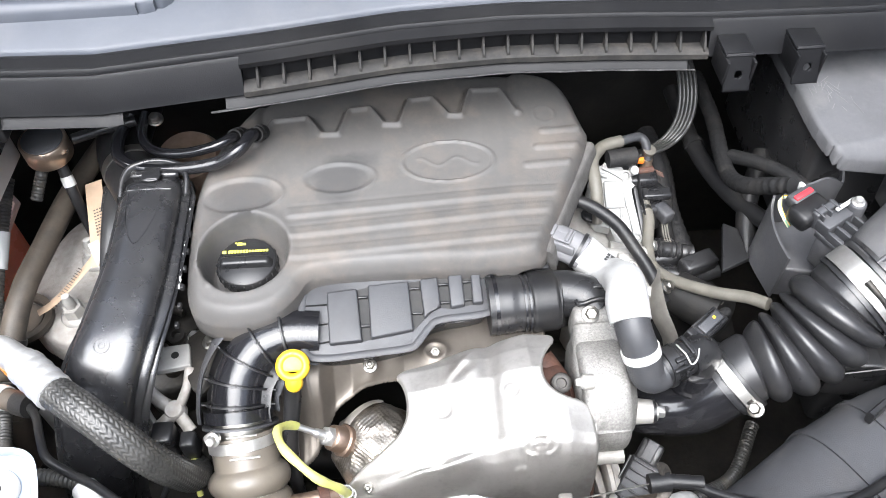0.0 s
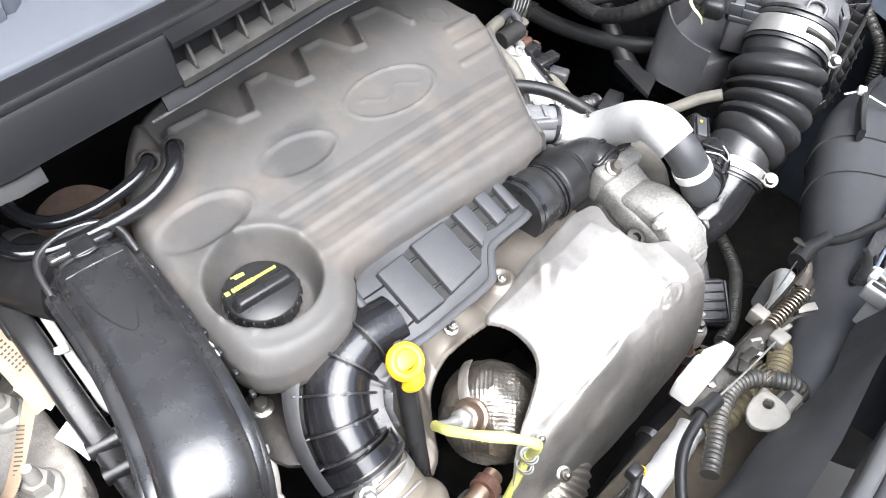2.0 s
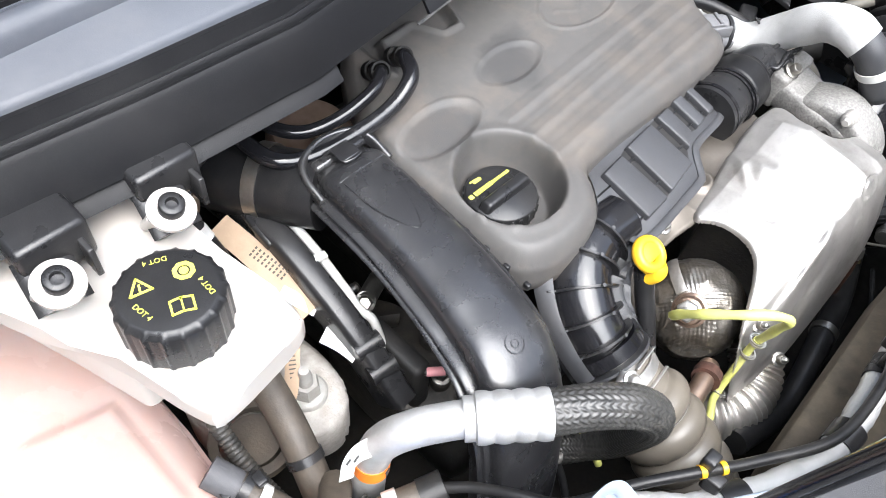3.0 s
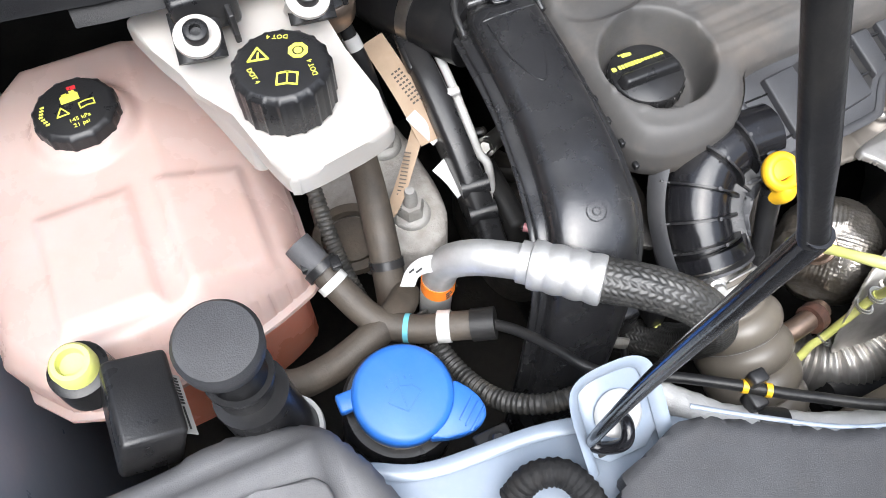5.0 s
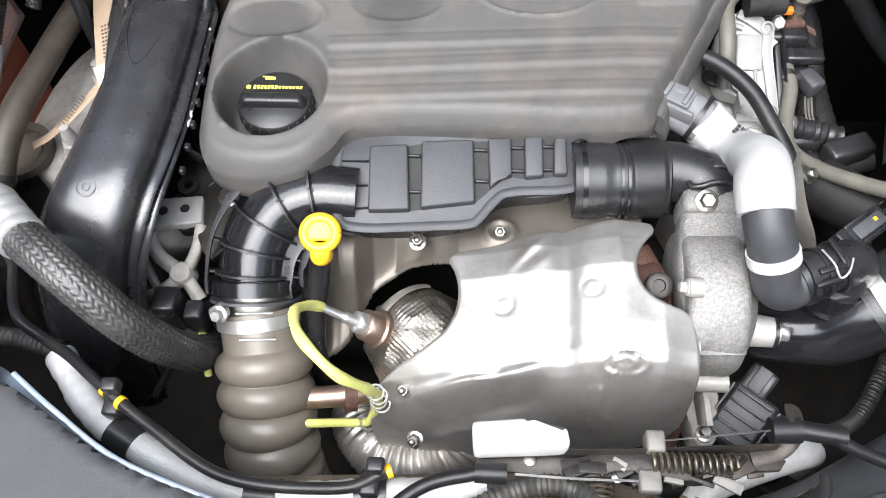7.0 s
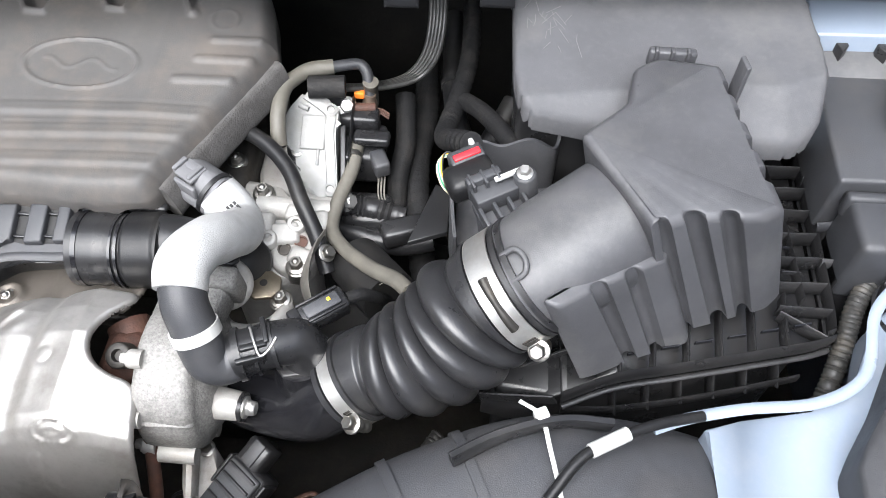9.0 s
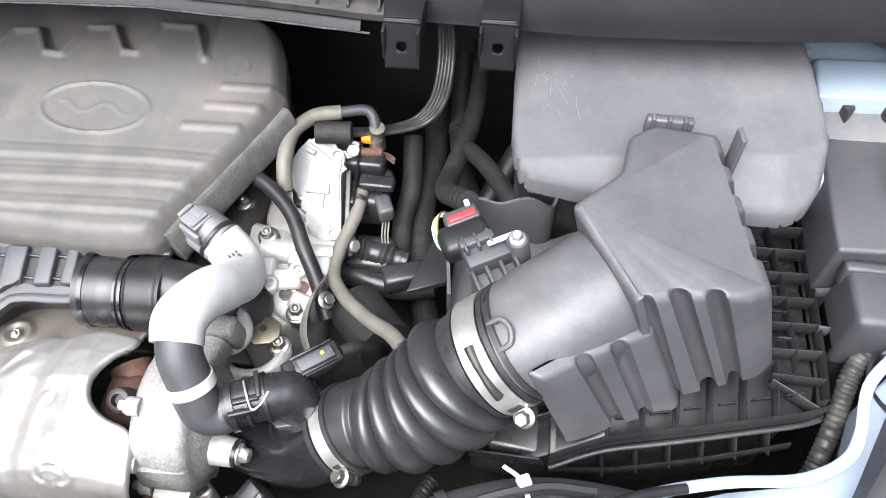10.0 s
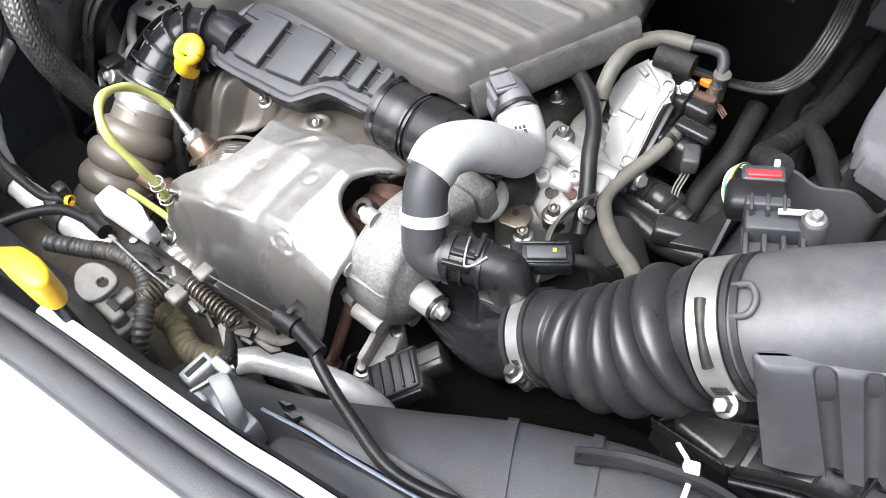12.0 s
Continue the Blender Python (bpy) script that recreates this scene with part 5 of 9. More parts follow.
# ---- glossy air duct ----
def left_duct():
    d = thing("intake_air_duct", "glossy black plastic intake duct with flanged seams", "air duct", (-0.33, -0.12, 0.80))
    line = [(-0.317, 0.004, 0.894), (-0.318, -0.03, 0.893), (-0.319, -0.075, 0.889), (-0.322, -0.12, 0.884), (-0.328, -0.165, 0.879), (-0.337, -0.205, 0.870), (-0.350, -0.236, 0.842), (-0.364, -0.256, 0.79), (-0.380, -0.272, 0.72), (-0.39, -0.28, 0.64)]
    wide = lambda s: 0.0335 + 0.0035 * step(s, 0.2, 0.5) - 0.002 * step(s, 0.6, 0.9)
    part("upper_shell", sweep(line, lambda s: ((wide(s) - 0.003) * (0.80 + 0.20 * step(s, 0.0, 0.05)), 0.0175 - 0.010 * (1 - step(s, 0.0, 0.05))), 44, 14, side=(1, 0, 0), power=2.7), M_DUCT, d, smooth=70)
    part("flange", sweep([(x, y + 0.003, z - 0.012) for x, y, z in line], lambda s: ((wide(s) + 0.0085) * (0.84 + 0.16 * step(s, 0.0, 0.05)), 0.0022), 20, 10, side=(1, 0, 0), power=5), M_DUCT, d)
    part("flange_lip", sweep([(x, y + 0.002, z - 0.006) for x, y, z in line[:8]], lambda s: ((wide(s) + 0.0045) * (0.84 + 0.16 * step(s, 0.0, 0.05)), 0.0030), 20, 10, side=(1, 0, 0), power=3), M_DUCT, d)
    part("lower_shell", sweep([(x, y + 0.010, z - 0.024) for x, y, z in line], lambda s: (wide(s), 0.015), 28, 10, side=(1, 0, 0), power=4), M_BLACK, d)
    part("end_collar", join(box((-0.317, 0.002, 0.903), (0.052, 0.010, 0.008), 0.003), box((-0.317, -0.006, 0.912), (0.018, 0.018, 0.003), 0.001)), M_DUCT, d, "clip at the duct's end")
    m = frame_of((-0.3195, -0.052, 0.9078), (1, 0, 0), (0, 0.08, 1))
    part("oval_stamp", outline_stroke([(0.0075 * math.cos(k * math.pi / 10), 0.003 * math.sin(k * math.pi / 10)) for k in range(20)], 0.0008, m, 0.0005), M_DUCT, d)
    m = frame_of((-0.337, -0.207, 0.8885), (1, 0, 0), (0.02, -0.32, 1))
    part("round_stamp", join(outline_stroke([(0.0075 * math.cos(k * math.pi / 12), 0.0075 * math.sin(k * math.pi / 12)) for k in range(24)], 0.0005, m, 0.0004), outline_stroke([(0.003 * math.cos(k * math.pi / 6), 0.003 * math.sin(k * math.pi / 6)) for k in range(12)], 0.0006, m, 0.0004)), M_DUCT, d)
    arch = [(-0.3535, -0.020, 0.890), (-0.3520, 0.000, 0.897), (-0.343, 0.013, 0.902), (-0.318, 0.019, 0.904), (-0.293, 0.013, 0.902), (-0.284, 0.000, 0.897), (-0.2825, -0.020, 0.890)]
    part("end_arch", sweep(arch, (0.0062, 0.0030), 12, 8, side=(0, 0.3, 1), power=3), M_DUCT, d, "moulded arch round the duct's end")
    part("clip_frame", sweep([(-0.325, -0.004, 0.9125), (-0.325, -0.016, 0.9130), (-0.309, -0.016, 0.9130), (-0.309, -0.004, 0.9125)], 0.0013, 8, 2), M_DUCT, d)
    part("panel_line", sweep([(-0.340, -0.026, 0.9085), (-0.317, -0.027, 0.9105), (-0.294, -0.026, 0.9085)], 0.0007, 6, 6), M_DUCT, d)
    part("panel_line", sweep([(-0.338, -0.030, 0.9087), (-0.336, -0.066, 0.9065), (-0.322, -0.096, 0.9045), (-0.307, -0.066, 0.9065), (-0.301, -0.030, 0.9087)], 0.0008, 6, 8), M_DUCT, d)
    torn = [(-0.2795 - 0.0004 * math.sin(k * 2.3) - 0.00004 * k, -0.030 - 0.0026 * k, 0.8810 - 0.00028 * k + 0.0008 * math.sin(k * 1.7)) for k in range(40)]
    part("torn_edge", sweep(torn, lambda q: 0.0011 + 0.0009 * abs(math.sin(q * 61)) * abs(math.sin(q * 23)), 6, 2), M_WHITEPL, d, "pale frayed edge of the seam")
    for k in range(7):
        part("seam_tooth", box((-0.2780, -0.040 - 0.022 * k, 0.876 - 0.002 * k), (0.004, 0.006, 0.006), 0.001), M_BLACK, d)
    hose = thing("intake_cross_hose", "black rubber hose joined to the duct by a steel band", "hose", (-0.34, 0.05, 0.87))
    part("hose_wall", sweep([(-0.335, 0.000, 0.872), (-0.352, 0.030, 0.868), (-0.375, 0.075, 0.86), (-0.39, 0.13, 0.85), (-0.39, 0.20, 0.84)], 0.032, 26), M_RUBBER, hose)
    part("band", ring_band((-0.360, 0.046, 0.866), (-0.45, 0.85, -0.1), 0.032, 0.012, 0.0015, 40), M_ZINC, hose)


left_duct()


# ---- refrigerant hose ----
def ac_hose():
    a = thing("refrigerant_hose", "aluminium elbow crimped to a braided black refrigerant hose", "hose", (-0.40, -0.22, 0.80))
    part("elbow_pipe", sweep([(-0.455, -0.178, 0.66), (-0.452, -0.180, 0.78), (-0.449, -0.183, 0.835), (-0.444, -0.190, 0.866), (-0.430, -0.203, 0.884), (-0.412, -0.217, 0.890), (-0.396, -0.231, 0.894)], 0.0128, 20), M_ALUPIPE, a)
    f0, f1 = Vector((-0.402, -0.226, 0.893)), Vector((-0.362, -0.262, 0.897))

    def crimp(s):
        return 0.0165 + 0.0012 * abs(math.sin(s * math.pi * 4)) - (0.0025 if s < 0.04 or s > 0.96 else 0)

    part("ferrule", sweep([f0.lerp(f1, k / 60) for k in range(61)], crimp, 24, 1, smooth=False), M_ALUPIPE, a, "crimped bright ferrule")
    line = [(-0.366, -0.258, 0.897), (-0.342, -0.275, 0.897), (-0.316, -0.292, 0.887), (-0.296, -0.303, 0.864), (-0.283, -0.304, 0.830), (-0.277, -0.296, 0.792), (-0.274, -0.284, 0.755), (-0.282, -0.262, 0.722), (-0.312, -0.236, 0.705), (-0.36, -0.22, 0.69)]
    part("braided_hose", woven(line, 0.0150), M_BRAID, a, "braided black sleeve", 180)
    part("crimp_collar", sweep([f0.lerp(f1, -0.10), f0.lerp(f1, 0.03)], 0.0150, 24, 1, smooth=False), M_ALUPIPE, a)
    part("label_band", ring_band((-0.4497, -0.1822, 0.826), (0.03, -0.03, 1), 0.0128, 0.016, 0.0006, 28), M_ORANGE, a, "orange label")
    mm = frame_of((-0.4445, -0.1945, 0.826), (1, 0.35, 0), (0.35, -1, 0))
    part("label_print", bars([(-0.003, 0.003, 0.005, 0.0016), (-0.002, -0.0005, 0.006, 0.0014), (-0.003, -0.004, 0.004, 0.0016)], mm), M_INK, a)
    tag = [(-0.476, -0.186, 0.846), (-0.470, -0.183, 0.856), (-0.462, -0.184, 0.864), (-0.452, -0.188, 0.868)]
    flag = part("paper_tag", sweep(tag, (0.0004, 0.0070), 6, 6, side=(0.3, -0.5, 0.8)), M_WHITEPL, a, "curled white paper tag")
    part("tag_print", bars([(-0.003, 0.002, 0.0045, 0.0013), (0.002, -0.001, 0.006, 0.0013)], frame_of((-0.4672, -0.1842, 0.8612), (0.75, -0.1, 0.62), (-0.3, -0.6, 0.74))), M_INK, flag)


def woven(line, r, rows=22, pitch=0.0052):
    """A sleeve of rows of slanting stitches, each row leaning against its neighbour."""
    cl = curve_points(line, 40)
    fine, run, want = [], 0.0, 0.0
    for p, q in zip(cl, cl[1:]):
        d = (q - p).length
        while want <= run + d:
            fine.append(p.lerp(q, (want - run) / d))
            want += 0.0007
        run += d
    bm = bmesh.new()
    rings, prev, n = [], None, rows * 5
    for i, c in enumerate(fine):
        t = (fine[min(i + 3, len(fine) - 1)] - fine[max(i - 3, 0)]).normalized()
        u = t.orthogonal().normalized() if prev is None else (prev - t * prev.dot(t)).normalized()
        prev = u
        v = t.cross(u)
        ring = []
        for k in range(n):
            row, f = divmod(k / 5, 1)
            lean = f if int(row) % 2 else 1 - f
            lift = abs(math.sin(math.pi * (i * 0.0007 / pitch + lean * 0.9))) ** 0.6 * (0.35 + 0.65 * math.sin(math.pi * min(1, f + 0.1)))
            a = math.tau * k / n + i * 0.0007 * 6
            rr = r * (0.965 + 0.085 * lift)
            ring.append(bm.verts.new(c + (u * math.cos(a) + v * math.sin(a)) * rr))
        rings.append(ring)
    for r0, r1 in zip(rings, rings[1:]):
        for k in range(n):
            bm.faces.new((r0[k], r0[(k + 1) % n], r1[(k + 1) % n], r1[k]))
    return bm


M_BRAID = mat("black_braid", (0.040, 0.039, 0.037), 0.36, 0, (0.022, 0.022, 0.021), 90, 0.15, 700, (0.13, 0.125, 0.115), 0.35, 30)
ac_hose()


# ---- brake reservoir and coolant tank ----
def knurled_cap(c, r, h, lobes=16):
    """A turned screw cap with grip ribs; its top carries print."""
    bm = lathe([(r, 0), (r, h - 0.005), (r - 0.0006, h - 0.003), (r - 0.0030, h - 0.0006), (r - 0.0048, h), (0, h)], c, (0, 0, 1), lobes * 10)
    for v in bm.verts:
        d = Vector((v.co.x - c[0], v.co.y - c[1], 0))
        if d.length > r - 0.002:
            ph = (math.atan2(d.y, d.x) / (2 * math.pi) * lobes) % 1
            v.co += d.normalized() * (0.0013 * math.exp(-((ph - 0.5) / 0.13) ** 4))
    return bm


def octagon(pts, m):
    """A printed octagon with a ring left blank in it."""
    c = (sum(p[0] for p in pts) / 8, sum(p[1] for p in pts) / 8)
    ring = [(c[0] + 0.0036 * math.cos(k * math.pi / 10), c[1] + 0.0036 * math.sin(k * math.pi / 10)) for k in range(20)]
    bm = drape(list(pts), lambda X, Y: 0.0005 + 0 * X, 0.0004, 0, 0.0004, None, (ring,))
    dot = lathe([(0.0026, 0), (0.0026, 0.0005), (0, 0.0005)], (c[0], c[1], 0), (0, 0, 1), 20)
    bm = join(bm, dot)
    bm.transform(m)
    return bm


def brake_reservoir():
    b = thing("brake_fluid_reservoir", "white polythene brake fluid reservoir with a black printed cap", "reservoir", (-0.51, -0.07, 0.90))
    poly = rounded([(-0.600, 0.045), (-0.575, -0.030), (-0.553, -0.066), (-0.534, -0.146), (-0.524, -0.150), (-0.463, -0.139), (-0.453, -0.128), (-0.466, -0.040), (-0.462, 0.045)], 1)
    part("body", prism(poly, 0.949, 0.968, 0.006, 4), M_WHITE, b)
    part("chamber", prism([(-0.585, 0.05), (-0.560, -0.03), (-0.545, -0.085), (-0.480, -0.080), (-0.475, 0.05)], 0.90, 0.951, 0.005), M_WHITE, b)
    for x, y, z in ((-0.476, -0.034, 0.994), (-0.551, -0.043, 1.000)):
        part("ear", sweep([(x, y + 0.016, z - 0.022), (x, y + 0.004, z - 0.006), (x, y + 0.0, z)], (0.0145, 0.006), 20, 6, side=(1, 0, 0)), M_WHITE, b)
        part("washer", lathe([(0.006, 0), (0.0145, 0), (0.0145, 0.003), (0.006, 0.004)], (x, y - 0.003, z), (0.05, -0.35, 1), 28), M_WHITE, b)
        part("screw", socket_bolt((x, y - 0.004, z + 0.003), 0.0078, (0.05, -0.35, 1)), M_BLACK, b, "black socket screw")
    c = (-0.511, -0.089, 0.970)
    cap = part("cap", knurled_cap(c, 0.0305, 0.032, 18), M_BLACK, b, "black cap with yellow print")
    top = Matrix.Translation((c[0], c[1], c[2] + 0.032)) @ Matrix.Rotation(radians(-22), 4, "Z")
    tri = [(-0.0195, 0.0015), (-0.0075, 0.0035), (-0.0148, 0.0125)]
    part("triangle", outline_stroke(tri, 0.0013, top), M_PRINT, cap)
    part("mark", bars([(-0.0139, 0.0064, 0.0012, 0.0042), (-0.0139, 0.0032, 0.0014, 0.0013)], top), M_PRINT, cap)
    octa = [(0.0065 * math.cos(k * math.pi / 4 + 0.4) + 0.0105, 0.0065 * math.sin(k * math.pi / 4 + 0.4) + 0.0095) for k in range(8)]
    part("octagon", octagon(octa, top), M_PRINT, cap)
    book = [(-0.001, -0.0175), (-0.001, -0.0085), (0.0045, -0.0075), (0.0050, -0.0085), (0.0055, -0.0075), (0.0112, -0.0085), (0.0112, -0.0175), (0.0052, -0.0165)]
    part("book", join(outline_stroke(book, 0.0012, top), outline_stroke([(0.0051, -0.008), (0.0051, -0.0165)], 0.001, top, closed=False)), M_PRINT, cap)
    for x, y, rz in ((-0.003, 0.0215, 180), (0.020, -0.0045, 110), (-0.0155, -0.010, -60)):
        words("DOT 4", 0.0046, top @ Matrix.Translation((x, y, 0)) @ Matrix.Rotation(radians(rz), 4, "Z"), M_PRINT, cap)


brake_reservoir()


def mounting_lugs():
    for x, y, z in ((-0.462, 0.000, 0.985), (-0.540, -0.008, 0.99)):
        lug = thing("reservoir_lug", "black plastic lug under the cowl that holds the reservoir", "bracket", (x, y, z), "reservoir lugs")
        part("block", box((x, y + 0.012, z + 0.004), (0.044, 0.054, 0.032), 0.004), M_BLACK, lug)
        part("tongue", sweep([(x - 0.008, y - 0.006, z + 0.004), (x - 0.012, y - 0.034, z - 0.014)], (0.016, 0.004), 12, 4, side=(1, 0, 0)), M_BLACK, lug)
        part("web", box((x + 0.014, y - 0.012, z - 0.004), (0.004, 0.030, 0.024), 0.001), M_BLACK, lug)


mounting_lugs()


def coolant_tank():
    t = thing("coolant_expansion_tank", "translucent coolant tank tinted pink by the coolant inside", "tank", (-0.63, -0.04, 0.74))
    poly = rounded([(-0.755, 0.13), (-0.765, -0.12), (-0.720, -0.172), (-0.640, -0.166), (-0.548, -0.138), (-0.529, -0.122), (-0.529, 0.13)], 1)

    def top(X, Y):
        z = 0.872 - 0.40 * np.clip(X + 0.61, 0, 1)
        for cx, cy, rx, ry in ((-0.588, -0.088, 0.032, 0.052), (-0.672, -0.088, 0.036, 0.052)):
            d = np.maximum(np.abs(X - cx) / rx, np.abs(Y - cy) / ry)
            z = z + 0.006 * (1 - step(d, 0.82, 1.08))
        d = np.hypot(X + 0.655, Y - 0.036)
        return z + 0.010 * (1 - step(d, 0.034, 0.046))

    part("upper_shell", drape(poly, top, 0.003, 0.022, 0.02, 0.800), M_TANK, t, smooth=80)
    big = [(x * 1.0 + (-0.004 if x < -0.64 else 0.004), y + (-0.005 if y < 0 else 0.004)) for x, y in poly]
    part("seam_flange", prism(big, 0.796, 0.801, 0.001), M_TANK, t)
    part("lower_shell", prism(rounded([(-0.745, 0.12), (-0.745, -0.115), (-0.710, -0.162), (-0.630, -0.158), (-0.550, -0.130), (-0.540, -0.11), (-0.540, 0.12)], 1), 0.69, 0.797, 0.010, 4), M_TANKLOW, t, "red coolant showing through the lower shell")
    part("lower_spout", sweep([(-0.672, -0.106, 0.780), (-0.652, -0.126, 0.787), (-0.638, -0.141, 0.790)], 0.0128, 18), M_TANKLOW, t)
    c = (-0.655, 0.036, 0.874)
    cap = part("cap", knurled_cap(c, 0.0315, 0.022, 12), M_BLACK, t, "black pressure cap with yellow print")
    top_m = Matrix.Translation((c[0], c[1], c[2] + 0.022)) @ Matrix.Rotation(radians(4), 4, "Z")
    words("145 kPa", 0.0052, top_m @ Matrix.Translation((0.002, -0.0135, 0)), M_PRINT, cap)
    words("21 psi", 0.0052, top_m @ Matrix.Translation((0.002, -0.0195, 0)), M_PRINT, cap)
    part("engine_symbol", bars([(0, 0.0085, 0.014, 0.007), (-0.003, 0.0135, 0.004, 0.002), (0.003, 0.0145, 0.004, 0.002), (0, 0.0125, 0.012, 0.0014)], top_m), M_PRINT, cap)
    part("red_symbol", bars([(0.005, 0.018, 0.004, 0.0035), (0.0015, 0.0185, 0.002, 0.003)], top_m, 0.0006), M_RED, cap)
    part("triangle", outline_stroke([(-0.013, -0.006), (-0.004, -0.006), (-0.0085, 0.002)], 0.001, top_m), M_PRINT, cap)
    part("book", outline_stroke([(0.005, -0.005), (0.005, 0.0005), (0.0105, 0.0012), (0.016, 0.0005), (0.016, -0.005), (0.0105, -0.004)], 0.001, top_m), M_PRINT, cap)
    part("print_arc", bars([(-0.024 + 0.001 * abs(k - 3), -0.009 + k * 0.003, 0.003, 0.0016) for k in range(7)], top_m), M_PRINT, cap)
    words("MAX", 0.015, frame_of((-0.622, -0.1555, 0.8500), (1, 0.12, 0), (0, -0.85, 0.55)), M_TANK, t, "level_mark", 0.0012)


coolant_tank()


# ---- small hoses at the wing ----
def coolant_hoses():
    h = thing("coolant_hose", "dusty brown coolant hose with a spring clip on a grey spigot", "hose", (-0.50, -0.17, 0.81))
    part("spigot", sweep([(-0.538, -0.118, 0.846), (-0.528, -0.140, 0.836)], 0.0115, 18), M_BATT, h, "grey plastic spigot")
    part("clip", join(ring_band((-0.527, -0.141, 0.836), (0.35, -0.85, -0.35), 0.0125, 0.007, 0.002, 28), box((-0.517, -0.146, 0.846), (0.008, 0.010, 0.006), 0.001), box((-0.538, -0.137, 0.842), (0.008, 0.010, 0.006), 0.001)), M_BLACK, h)
    part("hose_wall", sweep([(-0.529, -0.136, 0.838), (-0.520, -0.158, 0.826), (-0.504, -0.186, 0.812), (-0.480, -0.204, 0.810), (-0.456, -0.215, 0.815), (-0.432, -0.226, 0.820)], 0.0112, 18), M_BROWNHOSE, h)
    part("white_band", ring_band((-0.5235, -0.152, 0.830), (0.4, -0.8, -0.45), 0.0114, 0.007, 0.0009, 28), M_WHITEPL, h)
    part("white_clip", ring_band((-0.4585, -0.2137, 0.8147), (0.9, -0.42, 0.15), 0.0114, 0.010, 0.0012, 28), M_WHITEPL, h)
    part("end_boot", sweep([(-0.440, -0.2225, 0.818), (-0.424, -0.2295, 0.822)], 0.0125, 18), M_RUBBER, h)
    part("paint_dab", ring_band((-0.484, -0.2015, 0.810), (0.85, -0.5, 0.1), 0.01125, 0.004, 0.0003, 24), mat("turquoise_paint_mark", (0.15, 0.5, 0.6), 0.6), h)
    cable = [(-0.426, -0.229, 0.821), (-0.412, -0.246, 0.828), (-0.398, -0.272, 0.838), (-0.384, -0.296, 0.842), (-0.360, -0.311, 0.838), (-0.335, -0.325, 0.842), (-0.300, -0.350, 0.848), (-0.26, -0.376, 0.846), (-0.20, -0.408, 0.845), (-0.125, -0.411, 0.843), (-0.095, -0.400, 0.846)]
    c = thing("washer_pipe", "thin black cable running along the front panel", "cable", (-0.3, -0.33, 0.84))
    part("cable_run", sweep(cable, 0.0042, 10), M_RUBBER, c)
    for p, dd in (((-0.297, -0.352, 0.848), (0.8, -0.5, 0)), ((-0.284, -0.361, 0.848), (0.8, -0.5, 0)), ((-0.092, -0.399, 0.846), (0.9, 0.4, 0))):
        part("yellow_tape", ring_band(p, dd, 0.0043, 0.004, 0.0007, 16), M_YELLOW, c)
    part("cable_clip", join(box((-0.290, -0.352, 0.856), (0.012, 0.010, 0.012), 0.002), box((-0.292, -0.362, 0.838), (0.012, 0.014, 0.016), 0.002)), M_BLACK, c)
    part("cable_clip", join(box((-0.100, -0.398, 0.853), (0.012, 0.010, 0.012), 0.002), box((-0.105, -0.408, 0.838), (0.012, 0.014, 0.016), 0.002)), M_BLACK, c)
    # lower hose below the coolant tank
    lo = thing("coolant_hose", "dusty brown lower coolant hose with a steel spring clip", "hose", (-0.58, -0.21, 0.77))
    part("hose_wall", sweep([(-0.646, -0.132, 0.788), (-0.630, -0.150, 0.791), (-0.6155, -0.166, 0.7926), (-0.599, -0.188, 0.793), (-0.578, -0.203, 0.796), (-0.548, -0.205, 0.803), (-0.517, -0.199, 0.810), (-0.490, -0.186, 0.806), (-0.470, -0.165, 0.79)], 0.0122, 18), M_BROWNHOSE, lo)
    part("clip", join(ring_band((-0.6120, -0.1705, 0.7927), (0.60, -0.78, 0.03), 0.0126, 0.008, 0.0014, 28), box((-0.607, -0.160, 0.804), (0.010, 0.006, 0.005), 0.001)), M_WHITEPL, lo)
    part("spring_clip", ring_band((-0.6225, -0.1580, 0.7917), (0.62, -0.76, 0.08), 0.0126, 0.004, 0.0030, 28), M_BLACK, lo)
    big = thing("vacuum_hose", "thick dusty brown hose rising past the engine mount", "hose", (-0.47, -0.05, 0.80))
    part("hose_wall", sweep([(-0.494, -0.215, 0.66), (-0.487, -0.185, 0.735), (-0.476, -0.138, 0.800), (-0.467, -0.090, 0.826), (-0.458, -0.030, 0.829), (-0.450, 0.036, 0.828), (-0.438, 0.082, 0.830), (-0.42, 0.13, 0.835)], 0.0130, 18), M_BROWNHOSE, big)
    part("hose_clip", ring_band((-0.4760, -0.138, 0.800), (0.16, 0.75, 0.6), 0.0132, 0.007, 0.0012, 24), M_BLACK, big)
    part("end_cuff", sweep([(-0.4905, -0.200, 0.700), (-0.4875, -0.187, 0.731)], 0.0145, 18), M_BROWNHOSE, big)


coolant_hoses()


def conduit(line, r=0.008, pitch=0.004, n=12):
    """A corrugated tube."""
    cl = curve_points(line, 8)
    length = sum((b - a).length for a, b in zip(cl, cl[1:]))
    turns = length / pitch
    k = max(4, int(turns * 4 / len(line)))
    return sweep(line, lambda s: r * (1 + 0.09 * math.sin(2 * math.pi * s * turns)), n, k)


